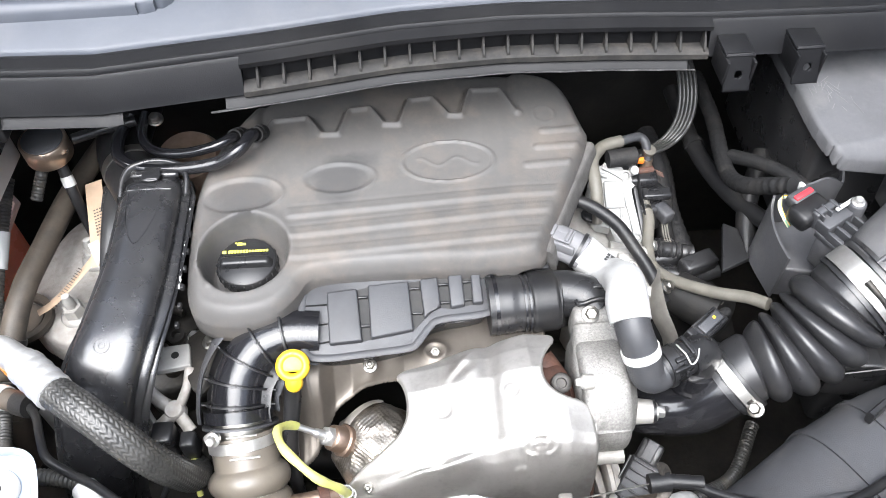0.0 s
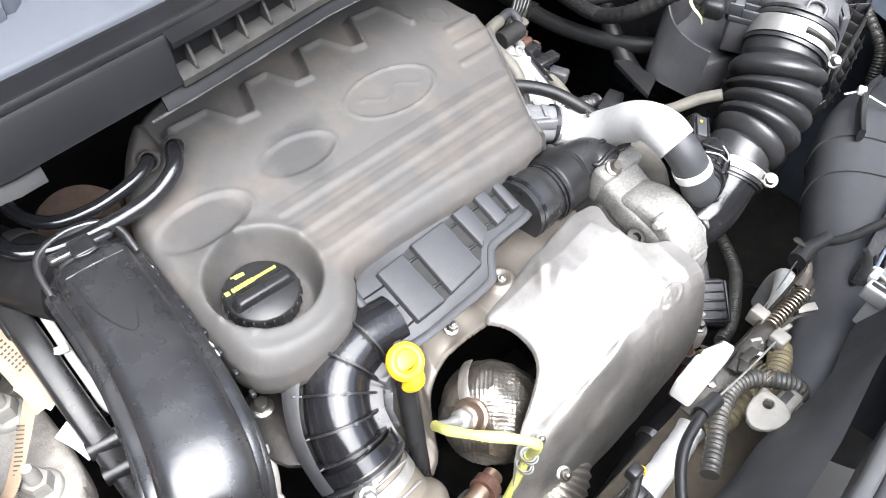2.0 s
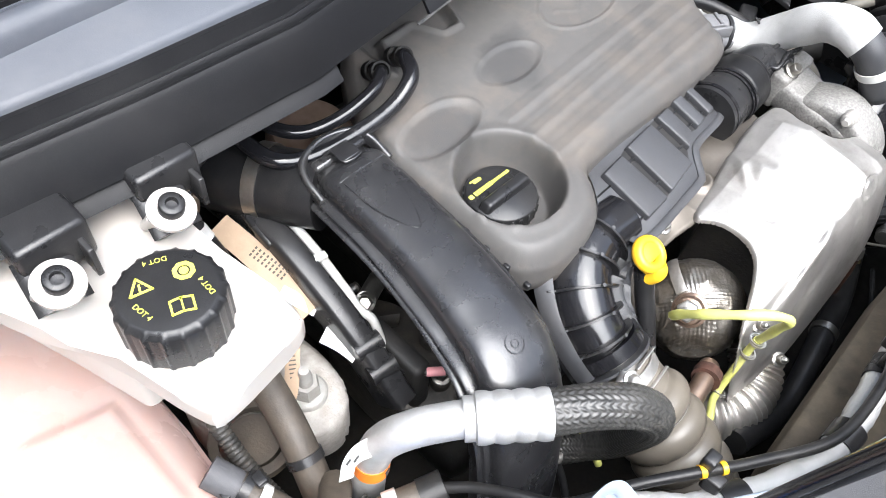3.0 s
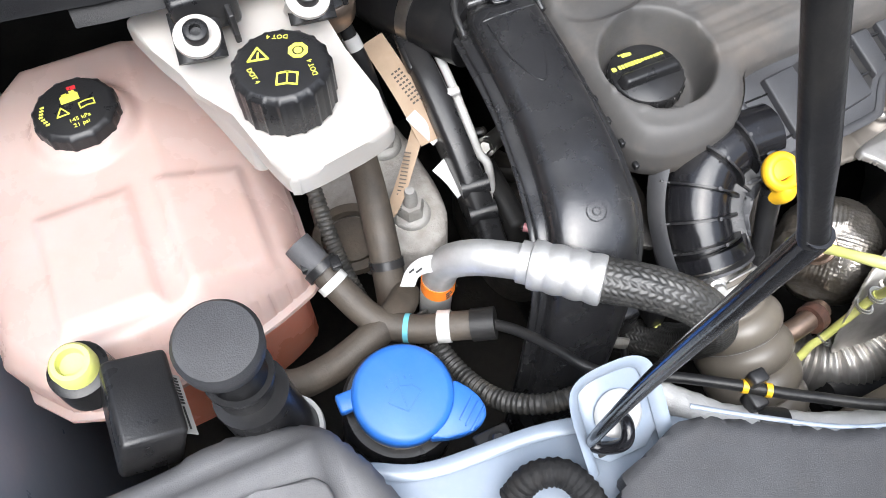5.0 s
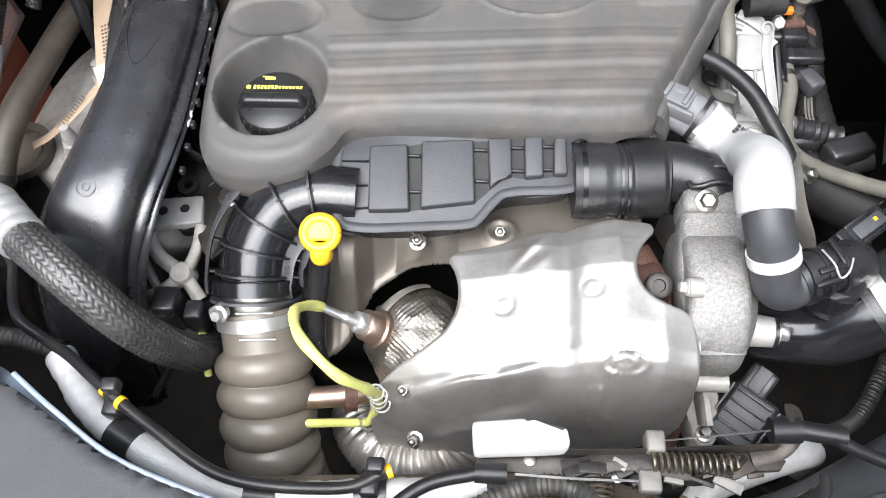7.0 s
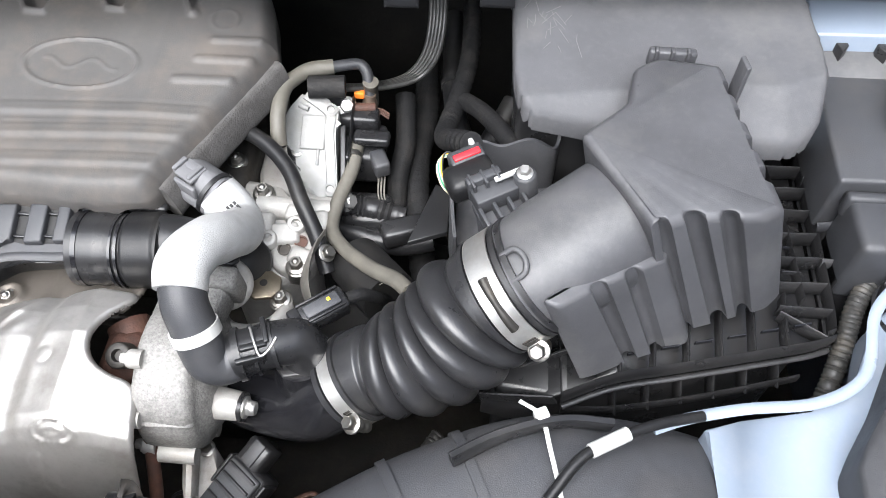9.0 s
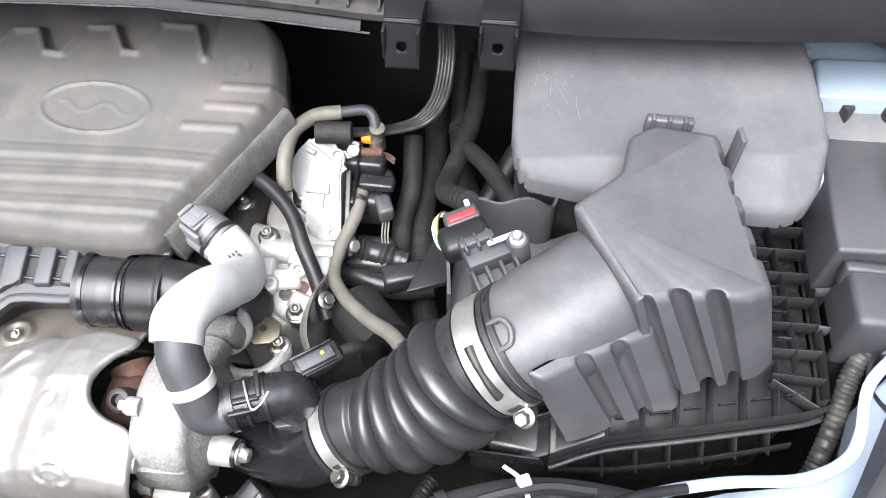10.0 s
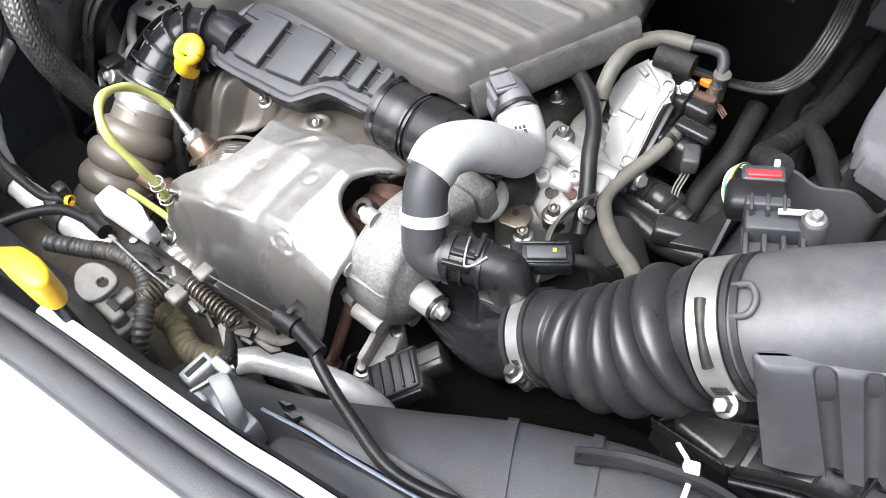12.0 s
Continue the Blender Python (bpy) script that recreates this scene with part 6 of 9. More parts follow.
def front_cables():
    s = thing("foil_sleeved_pipe", "foil-sleeved pipe along the front panel with black clips", "pipe", (-0.22, -0.38, 0.82))
    line = [(-0.352, -0.318, 0.824), (-0.335, -0.338, 0.824), (-0.312, -0.362, 0.824), (-0.275, -0.384, 0.822), (-0.230, -0.404, 0.820), (-0.18, -0.414, 0.820), (-0.12, -0.411, 0.822), (-0.06, -0.407, 0.826), (-0.025, -0.402, 0.834)]
    part("sleeve", sweep(line, lambda q: 0.0112 + 0.0004 * math.sin(q * 70) + 0.0003 * math.sin(q * 191), 20, 14), M_SILVERTAPE, s)
    cl = curve_points(line, 8)
    for i in (22, 40, 50):
        part("wrap", ring_band(cl[i], cl[i + 1] - cl[i], 0.0118, 0.022, 0.0012, 24), M_BLACK, s)
    c = thing("wiring_conduit", "dusty black corrugated wiring conduit", "conduit", (-0.42, -0.28, 0.80))
    part("tube", conduit([(-0.47, -0.19, 0.80), (-0.462, -0.235, 0.79), (-0.446, -0.275, 0.80), (-0.420, -0.298, 0.815), (-0.385, -0.305, 0.82), (-0.355, -0.312, 0.82)], 0.0075, 0.0042), M_CONDUIT, c)
    c2 = thing("wiring_conduit", "dusty black corrugated conduit beside the brake reservoir", "conduit", (-0.48, -0.08, 0.82))
    part("tube", conduit([(-0.500, 0.04, 0.87), (-0.503, -0.01, 0.845), (-0.507, -0.06, 0.815), (-0.508, -0.105, 0.785), (-0.503, -0.14, 0.76), (-0.495, -0.17, 0.735)], 0.0068, 0.004), M_CONDUIT, c2)
    part("white_sleeve", sweep([(-0.5035, -0.016, 0.842), (-0.5062, -0.052, 0.820)], 0.0088, 16), M_WHITEPL, c2)
    # loom with bare coloured wires
    w = thing("lamp_wiring_loom", "taped loom with bare coloured wires into a grey plug", "wiring", (-0.47, -0.37, 0.86))
    part("taped_loom", sweep([(-0.478, -0.356, 0.862), (-0.462, -0.351, 0.874), (-0.444, -0.357, 0.876), (-0.434, -0.374, 0.868), (-0.432, -0.394, 0.856)], lambda s: 0.009 + 0.0006 * math.sin(s * 120), 14, 16), M_TAPECLOTH, w)
    for k, (mm_, off) in enumerate(((M_CREAMW, 0.0), (M_GREENW, 0.004), (M_WHITEPL, 0.008), (M_PINKW, 0.012), (M_INK, 0.016))):
        part("wire", sweep([(-0.477, -0.356 - off * 0.2, 0.866), (-0.492 + off * 0.5, -0.364, 0.868), (-0.494 + off, -0.384, 0.866), (-0.486 + off, -0.400, 0.862), (-0.484 + off, -0.412, 0.858)], 0.0016, 8), mm_, w)
    part("plug", box((-0.478, -0.424, 0.862), (0.052, 0.024, 0.034), 0.003), M_TRIM, w, "grey plastic plug")


front_cables()


# ---- engine mount ----
def engine_mount():
    m = thing("engine_mount", "grey cast engine mount with two studded flange nuts", "engine mount", (-0.44, -0.03, 0.73))
    poly = rounded([(-0.470, 0.075), (-0.420, 0.072), (-0.402, 0.010), (-0.397, -0.070), (-0.405, -0.108), (-0.430, -0.124), (-0.462, -0.112), (-0.500, -0.080), (-0.515, -0.030), (-0.498, 0.02)], 2)
    part("arm", drape(poly, lambda X, Y: 0.765 - 0.35 * np.clip(-0.455 - X, 0, 1) + 0.002 * np.sin(60 * Y), 0.004, 0.006, 0.04), M_MOUNT, m)
    for x, y in ((-0.426, -0.001), (-0.432, -0.083)):
        part("flange_nut", join(lathe([(0.0175, -0.002), (0.0175, 0.002), (0.0150, 0.0045), (0.0125, 0.005)], (x, y, 0.766), (0, 0, 1), 32), lathe([(0.0122, 0.003), (0.0122, 0.016), (0.0105, 0.019), (0.0065, 0.019)], (x, y, 0.766), (0, 0, 1), 6)), M_CAST, m, "dull zinc flange nut")
        part("stud", lathe([(0.0064, 0.012), (0.0064, 0.028), (0.0050, 0.034), (0.0042, 0.038), (0, 0.0385)], (x, y, 0.766), (0, 0, 1), 20), M_CAST, m)
    part("rubber_ring", join(lathe([(0.026, 0), (0.034, 0), (0.034, 0.008), (0.026, 0.008), (0.026, 0)], (-0.490, -0.088, 0.768), (0, 0, 1), 36, False), lathe([(0.014, -0.01), (0.022, -0.01), (0.022, 0.004), (0.014, 0.004)], (-0.490, -0.088, 0.768), (0, 0, 1), 30)), M_BROWNHOSE, m)
    t = thing("paper_part_tag", "folded brown paper part tag with printed lines", "tag", (-0.41, -0.02, 0.80))
    part("sheet", sweep([(-0.411, 0.046, 0.852), (-0.4060, 0.020, 0.844), (-0.4000, -0.015, 0.830), (-0.3960, -0.050, 0.8135)], (0.0108, 0.0005), 8, 8, side=(0.95, 0.10, 0.25)), M_PAPER, t)
    part("print", bars([(0.0 + 0.0036 * (k % 3), -0.020 + 0.0040 * (k // 3), 0.0024, 0.0016) for k in range(27)], frame_of((-0.4035, 0.000, 0.8372), (0.97, 0.17, 0.2), (-0.25, -0.35, 0.90))), M_BROWNHOSE, t)
    part("stub", sweep([(-0.398, -0.028, 0.818), (-0.420, -0.055, 0.806), (-0.446, -0.084, 0.796), (-0.4630, -0.096, 0.792)], (0.0062, 0.0005), 8, 8, side=(0.75, -0.6, 0.25)), M_PAPER, t)
    part("stub_print", bars([(0, -0.026 + k * 0.0034, 0.006, 0.0011) for k in range(16)], frame_of((-0.4330, -0.0700, 0.8020), (0.75, -0.6, 0.2), (-0.2, -0.3, 1))), M_BROWNHOSE, t)
    part("white_corner", sweep([(-0.404, -0.024, 0.826), (-0.397, -0.038, 0.820), (-0.390, -0.050, 0.812)], (0.0075, 0.0005), 8, 6, side=(0.8, 0.5, 0.2)), M_WHITEPL, t)
    part("white_corner", sweep([(-0.398, -0.066, 0.800), (-0.391, -0.080, 0.794), (-0.386, -0.094, 0.786)], (0.0075, 0.0005), 8, 6, side=(0.8, 0.5, 0.2)), M_WHITEPL, t)


engine_mount()


def timing_side():
    c = thing("timing_cover", "black plastic timing cover with a pale fuel pipe along it", "timing cover", (-0.36, -0.03, 0.75))
    part("cover_shell", sweep([(-0.386, 0.095, 0.838), (-0.383, 0.045, 0.838), (-0.381, 0.0, 0.832), (-0.380, -0.05, 0.812), (-0.378, -0.09, 0.785), (-0.375, -0.13, 0.745)], (0.0115, 0.022), 24, 8, side=(1, 0, 0), power=5), M_BLACK, c)
    part("inner_wall", box((-0.352, -0.02, 0.72), (0.020, 0.24, 0.12), 0.006), M_DARK, c)
    for x, y, z, w, d_, h in ((-0.386, 0.064, 0.858, 0.024, 0.030, 0.018), (-0.383, 0.018, 0.850, 0.023, 0.034, 0.012), (-0.380, -0.066, 0.820, 0.021, 0.006, 0.010)):
        part("cover_step", box((x, y, z), (w, d_, h), 0.003, Matrix.Rotation(radians(14), 4, "X"), 3), M_BLACK, c)
    for y, z in ((-0.098, 0.797), (-0.116, 0.781)):
        part("cover_barrel", sweep([(-0.390, y + 0.002, z), (-0.366, y - 0.002, z + 0.002)], 0.0085, 18), M_BLACK, c)
    pipe = [(-0.364, 0.052, 0.850), (-0.363, 0.022, 0.846), (-0.363, -0.004, 0.842), (-0.363, -0.030, 0.832), (-0.362, -0.056, 0.815), (-0.361, -0.070, 0.802), (-0.357, -0.080, 0.796), (-0.358, -0.090, 0.784), (-0.361, -0.100, 0.772), (-0.359, -0.112, 0.752)]
    part("fuel_pipe", sweep(pipe, 0.0040, 12, 8), M_WHITEPL, c, "pale plastic-coated fuel pipe")
    part("pipe_strap", box((-0.374, -0.028, 0.842), (0.026, 0.007, 0.004), 0.001, Matrix.Rotation(radians(-12), 4, "Z")), M_WHITEPL, c)
    part("pipe_foot", join(box((-0.361, -0.115, 0.750), (0.022, 0.016, 0.010), 0.003), box((-0.368, -0.124, 0.744), (0.014, 0.012, 0.010), 0.003)), M_MACHINED, c)
    for k in range(5):
        y = -0.040 - 0.016 * k
        part("side_peg", sweep([(-0.368, y, 0.790 - 0.014 * k), (-0.346, y - 0.006, 0.794 - 0.014 * k)], 0.0052, 12), M_BLACK, c)
        part("peg_head", lathe([(0.0046, -0.001), (0.0046, 0.003), (0.003, 0.004), (0, 0.004)], (-0.3455, y - 0.006, 0.794 - 0.014 * k), (1, -0.3, 0.5), 12), M_GREASY, c)
    for p, ax in (((-0.350, -0.064, 0.797), (-0.5, -0.5, 0.7)), ((-0.372, -0.088, 0.762), (-0.6, -0.5, 0.6))):
        part("boss_bolt", join(sweep([Vector(p) + Vector((0.026, 0.012, -0.004)), Vector(p)], 0.0085, 16), hex_bolt(p, 0.0062, ax)), M_ZINC, c)
    brk = thing("lifting_bracket", "dusty steel bracket plate bolted beside the cover", "bracket", (-0.26, -0.155, 0.78))
    part("plate", prism(rounded([(-0.290, -0.132), (-0.250, -0.128), (-0.242, -0.150), (-0.262, -0.215), (-0.282, -0.200), (-0.290, -0.160)], 1), 0.786, 0.791, 0.001), M_GREASY, brk)
    part("bolt", hex_bolt((-0.2635, -0.1475, 0.791), 0.0068, (0, 0, 1)), M_ZINC, brk)
    part("rail", prism([(-0.338, -0.156), (-0.286, -0.150), (-0.281, -0.178), (-0.331, -0.186)], 0.790, 0.7975, 0.002), M_CAST, brk)
    for arm, r_ in (([(-0.332, -0.182, 0.790), (-0.322, -0.200, 0.776), (-0.300, -0.214, 0.764), (-0.284, -0.232, 0.752)], (0.0075, 0.0055)), ([(-0.284, -0.176, 0.790), (-0.288, -0.196, 0.778), (-0.298, -0.214, 0.764)], (0.0065, 0.005)), ([(-0.300, -0.214, 0.764), (-0.320, -0.226, 0.752), (-0.338, -0.222, 0.735)], (0.0075, 0.006))):
        part("cast_arm", sweep(arm, r_, 12, 6, side=(0.3, 0.2, 1), power=3), M_MOUNT, brk, "dusty cast arm")
    part("arm_boss", lathe([(0.010, -0.014), (0.010, 0.004), (0.0085, 0.006), (0, 0.006)], (-0.300, -0.214, 0.768), (0, -0.3, 1), 20), M_MOUNT, brk)
    for x, y in ((-0.318, -0.168), (-0.299, -0.165)):
        part("rail_hole", lathe([(0.0042, 0), (0.0042, 0.0008), (0, 0.0008)], (x, y, 0.7972), (0, 0, 1), 16), M_DARK, brk)
    part("bent_stay", sweep([(-0.345, -0.190, 0.765), (-0.330, -0.214, 0.758), (-0.318, -0.234, 0.750), (-0.330, -0.250, 0.744), (-0.312, -0.262, 0.740)], (0.0085, 0.004), 10, 6, side=(0, 0, 1)), M_CAST, brk)
    part("ring_boss", lathe([(0.005, 0), (0.0095, 0), (0.0095, 0.006), (0.005, 0.006), (0.005, 0)], (-0.303, -0.137, 0.790), (0, -0.1, 1), 24, False), M_GREASY, brk)
    low = thing("sensor_plug", "two black wiring plugs with a yellow green lead", "plug", (-0.30, -0.24, 0.74))
    part("plug", box((-0.309, -0.240, 0.752), (0.022, 0.024, 0.040), 0.003), M_BLACK, low)
    part("plug", box((-0.281, -0.250, 0.757), (0.016, 0.018, 0.032), 0.003), M_BLACK, low)
    part("lead", sweep([(-0.280, -0.258, 0.742), (-0.279, -0.272, 0.73), (-0.278, -0.285, 0.71)], 0.0035, 10), M_LIME, low)
    part("lead", sweep([(-0.309, -0.250, 0.735), (-0.312, -0.27, 0.715), (-0.33, -0.30, 0.69)], 0.0035, 10), M_RUBBER, low)


timing_side()


def timing_clutter():
    """Greasy castings, bolts and leads between timing cover and duct."""
    g = thing("timing_bracket", "greasy cast bracket with bolts between timing cover and duct", "bracket", (-0.335, -0.09, 0.68))
    part("casting", prism(rounded([(-0.372, -0.020), (-0.330, -0.010), (-0.292, -0.060), (-0.286, -0.130), (-0.320, -0.165), (-0.360, -0.160), (-0.378, -0.120)], 1), 0.66, lambda x, y: 0.728 + 0.15 * (y + 0.08), 0.008), M_GREASY, g)
    for x, y, r_ in ((-0.352, -0.040, 0.012), (-0.3010, -0.1020, 0.013), (-0.3380, -0.1160, 0.012), (-0.326, -0.136, 0.010)):
        z = 0.728 + 0.15 * (y + 0.08)
        part("boss", lathe([(r_, -0.02), (r_, 0.010), (r_ - 0.002, 0.012), (0, 0.012)], (x, y, z), (0.0, -0.15, 1), 22), M_GREASY, g)
        part("bolt", hex_bolt((x, y - 0.001, z + 0.012), 0.0058, (0, -0.15, 1)), M_ZINC, g)
    part("web", sweep([(-0.372, -0.050, 0.742), (-0.345, -0.060, 0.748), (-0.318, -0.072, 0.742)], (0.003, 0.009), 8, 6, side=(0, 1, 0)), M_GREASY, g)
    w = thing("crank_sensor_lead", "thin leads with pink and green sleeves by the duct", "wiring", (-0.335, -0.15, 0.76))
    part("lead", sweep([(-0.372, -0.10, 0.76), (-0.356, -0.132, 0.772), (-0.338, -0.150, 0.772), (-0.318, -0.158, 0.765)], 0.0028, 8), M_RUBBER, w)
    part("sleeve", sweep([(-0.350, -0.140, 0.774), (-0.338, -0.150, 0.774)], 0.0042, 10), M_PINKW, w, "pink sleeve")
    part("sleeve", sweep([(-0.336, -0.152, 0.773), (-0.326, -0.156, 0.770)], 0.0034, 10), M_GREENW, w, "green sleeve")
    b = thing("lamp_bulb_cap", "pale yellow bulb cap on the headlamp cover", "cap", (-0.695, -0.177, 0.88))
    part("cap", lathe([(0.014, -0.02), (0.014, 0.0), (0.012, 0.003), (0.009, 0.003), (0.008, -0.003), (0, -0.003)], (-0.695, -0.177, 0.905), (0.05, -0.1, 1), 28), M_LIME, b)
    part("seat", lathe([(0.020, -0.04), (0.019, -0.012), (0.015, -0.010)], (-0.695, -0.177, 0.905), (0.05, -0.1, 1), 28), M_BLACK, b)


timing_clutter()


# ---- pipes under the cowl ----
def heater_pipes():
    p = thing("fuel_return_pipes", "pair of bent black steel pipes clipped under the cowl", "pipe", (-0.30, 0.03, 0.89))
    part("pipe", sweep([(-0.205, 0.055, 0.905), (-0.212, 0.036, 0.922), (-0.224, 0.016, 0.920), (-0.250, 0.010, 0.908), (-0.290, 0.010, 0.902), (-0.335, 0.016, 0.900), (-0.360, 0.030, 0.904), (-0.366, 0.060, 0.906), (-0.362, 0.10, 0.90)], 0.0072, 16), M_GLOSS, p)
    part("pipe", sweep([(-0.228, 0.058, 0.905), (-0.236, 0.040, 0.916), (-0.254, 0.030, 0.914), (-0.290, 0.030, 0.906), (-0.322, 0.038, 0.904), (-0.340, 0.060, 0.906), (-0.344, 0.10, 0.905)], 0.0058, 16), M_GLOSS, p)
    for q in ((-0.207, 0.044, 0.916), (-0.232, 0.046, 0.912)):
        part("joint", join(ring_band(q, (0.2, 0.7, -0.6), 0.0072, 0.008, 0.0018, 24), ring_band(Vector(q) + Vector((0.002, 0.012, -0.008)), (0.2, 0.7, -0.6), 0.0075, 0.010, 0.0012, 24)), M_TAPECLOTH, p)
    f = thing("fuel_filter", "round metal-topped fuel damper with two hoses", "filter", (-0.42, 0.05, 0.88))
    # plain metal can; the brown reflection on its side is put into the colour
    part("can", lathe([(0.022, -0.028), (0.026, -0.024), (0.026, 0.0), (0.024, 0.002), (0.022, 0.0015), (0.008, 0.003), (0, 0.003)], (-0.445, 0.050, 0.918), (0.05, -0.12, 1), 40), M_BRASSY, f)
    part("can_top", lathe([(0.0225, 0.0020), (0.021, 0.0034), (0, 0.0042)], (-0.445, 0.050, 0.918), (0.05, -0.12, 1), 40), M_TRIM, f, "dark top of the can")
    part("ribbed_tail", conduit([(-0.452, 0.036, 0.890), (-0.458, 0.024, 0.876), (-0.464, 0.012, 0.862)], 0.0065, 0.004), M_CONDUIT, f)
    part("stub", sweep([(-0.418, 0.060, 0.908), (-0.385, 0.076, 0.907), (-0.35, 0.085, 0.91)], 0.0062, 12), M_BLACK, f)
    part("hose", sweep([(-0.436, 0.046, 0.89), (-0.431, 0.034, 0.868), (-0.426, 0.022, 0.845), (-0.420, 0.010, 0.800)], 0.0065, 12), M_RUBBER, f)
    part("hose_mark", ring_band((-0.431, 0.034, 0.868), (0.2, -0.45, -0.8), 0.0066, 0.012, 0.0006, 20), M_WHITEPL, f)
    pump = thing("vacuum_pump", "dark brass-toned pump housing under the pipes", "pump", (-0.30, 0.07, 0.84))
    part("housing", lathe([(0.040, -0.04), (0.040, 0.0), (0.034, 0.010), (0, 0.013)], (-0.298, 0.062, 0.865), (0, -0.2, 1), 36), M_BRONZE, pump)
    part("bolt", hex_bolt((-0.330, 0.090, 0.905), 0.006, (0, -0.3, 1)), M_ZINC, pump)


heater_pipes()


# ---- washer filler, buffer and lamp ----
def washer_filler():
    w = thing("washer_fluid_filler", "bright blue washer fluid cap on a black filler neck", "filler cap", (-0.505, -0.268, 0.80))
    c = Vector((-0.511, -0.257, 0.829))
    ax = (0.06, -0.10, 1)
    part("neck", lathe([(0.043, -0.10), (0.043, -0.014), (0.040, -0.008), (0.034, -0.008)], c, ax, 36), M_BLACK, w, "black filler neck")
    part("neck_wall", lathe([(0.034, -0.03), (0.034, 0.004), (0.032, 0.006)], c, ax, 36), M_WHITE, w)
    cap = part("cap", lathe([(0.0345, 0.002), (0.0355, 0.004), (0.0355, 0.014), (0.0335, 0.017), (0.030, 0.018), (0, 0.0185)], c, ax, 48), M_BLUE, w, "bright blue flip cap")
    tail = prism(rounded([(0.000, -0.034), (0.034, 0.000), (0.048, -0.018), (0.050, -0.034), (0.040, -0.042), (0.022, -0.042)], 1), 0.003, 0.013, 0.002)
    m = frame_of(c, (1, 0, -0.06), ax)
    tail.transform(m)
    part("tail", tail, M_BLUE, cap)
    for k in range(3):
        r_ = box((0.0365 + 0.002 * k, -0.026 - 0.005 * k, 0.0135), (0.020, 0.0016, 0.002), 0.0004, Matrix.Rotation(radians(38), 4, "Z"))
        r_.transform(m)
        part("tail_rib", r_, M_BLUE, cap)
    tab = box((-0.036, 0.010, 0.008), (0.016, 0.014, 0.010), 0.002)
    tab.transform(m)
    part("tab", tab, M_BLUE, cap)
    m2 = m @ Matrix.Translation((0, 0, 0.0184))
    fan = [(-0.012, -0.004), (-0.002, -0.014), (0.012, -0.004), (0.008, 0.002), (0.0, 0.0045), (-0.008, 0.002)]
    part("fan_symbol", join(outline_stroke(fan, 0.0008, m2, 0.0006), outline_stroke([(-0.002, -0.014), (0, 0.009)], 0.0008, m2, 0.0006, False), *[bars([(x, y, 0.0012, 0.003)], m2, 0.0006) for x, y in ((-0.005, 0.010), (0.005, 0.010), (-0.009, 0.008), (0.009, 0.008), (0, 0.012))]), M_BLUE, cap)
    part("fixing", join(box((-0.466, -0.312, 0.832), (0.026, 0.018, 0.006), 0.002), hex_bolt((-0.464, -0.314, 0.835), 0.005)), M_BLACK, w)


washer_filler()


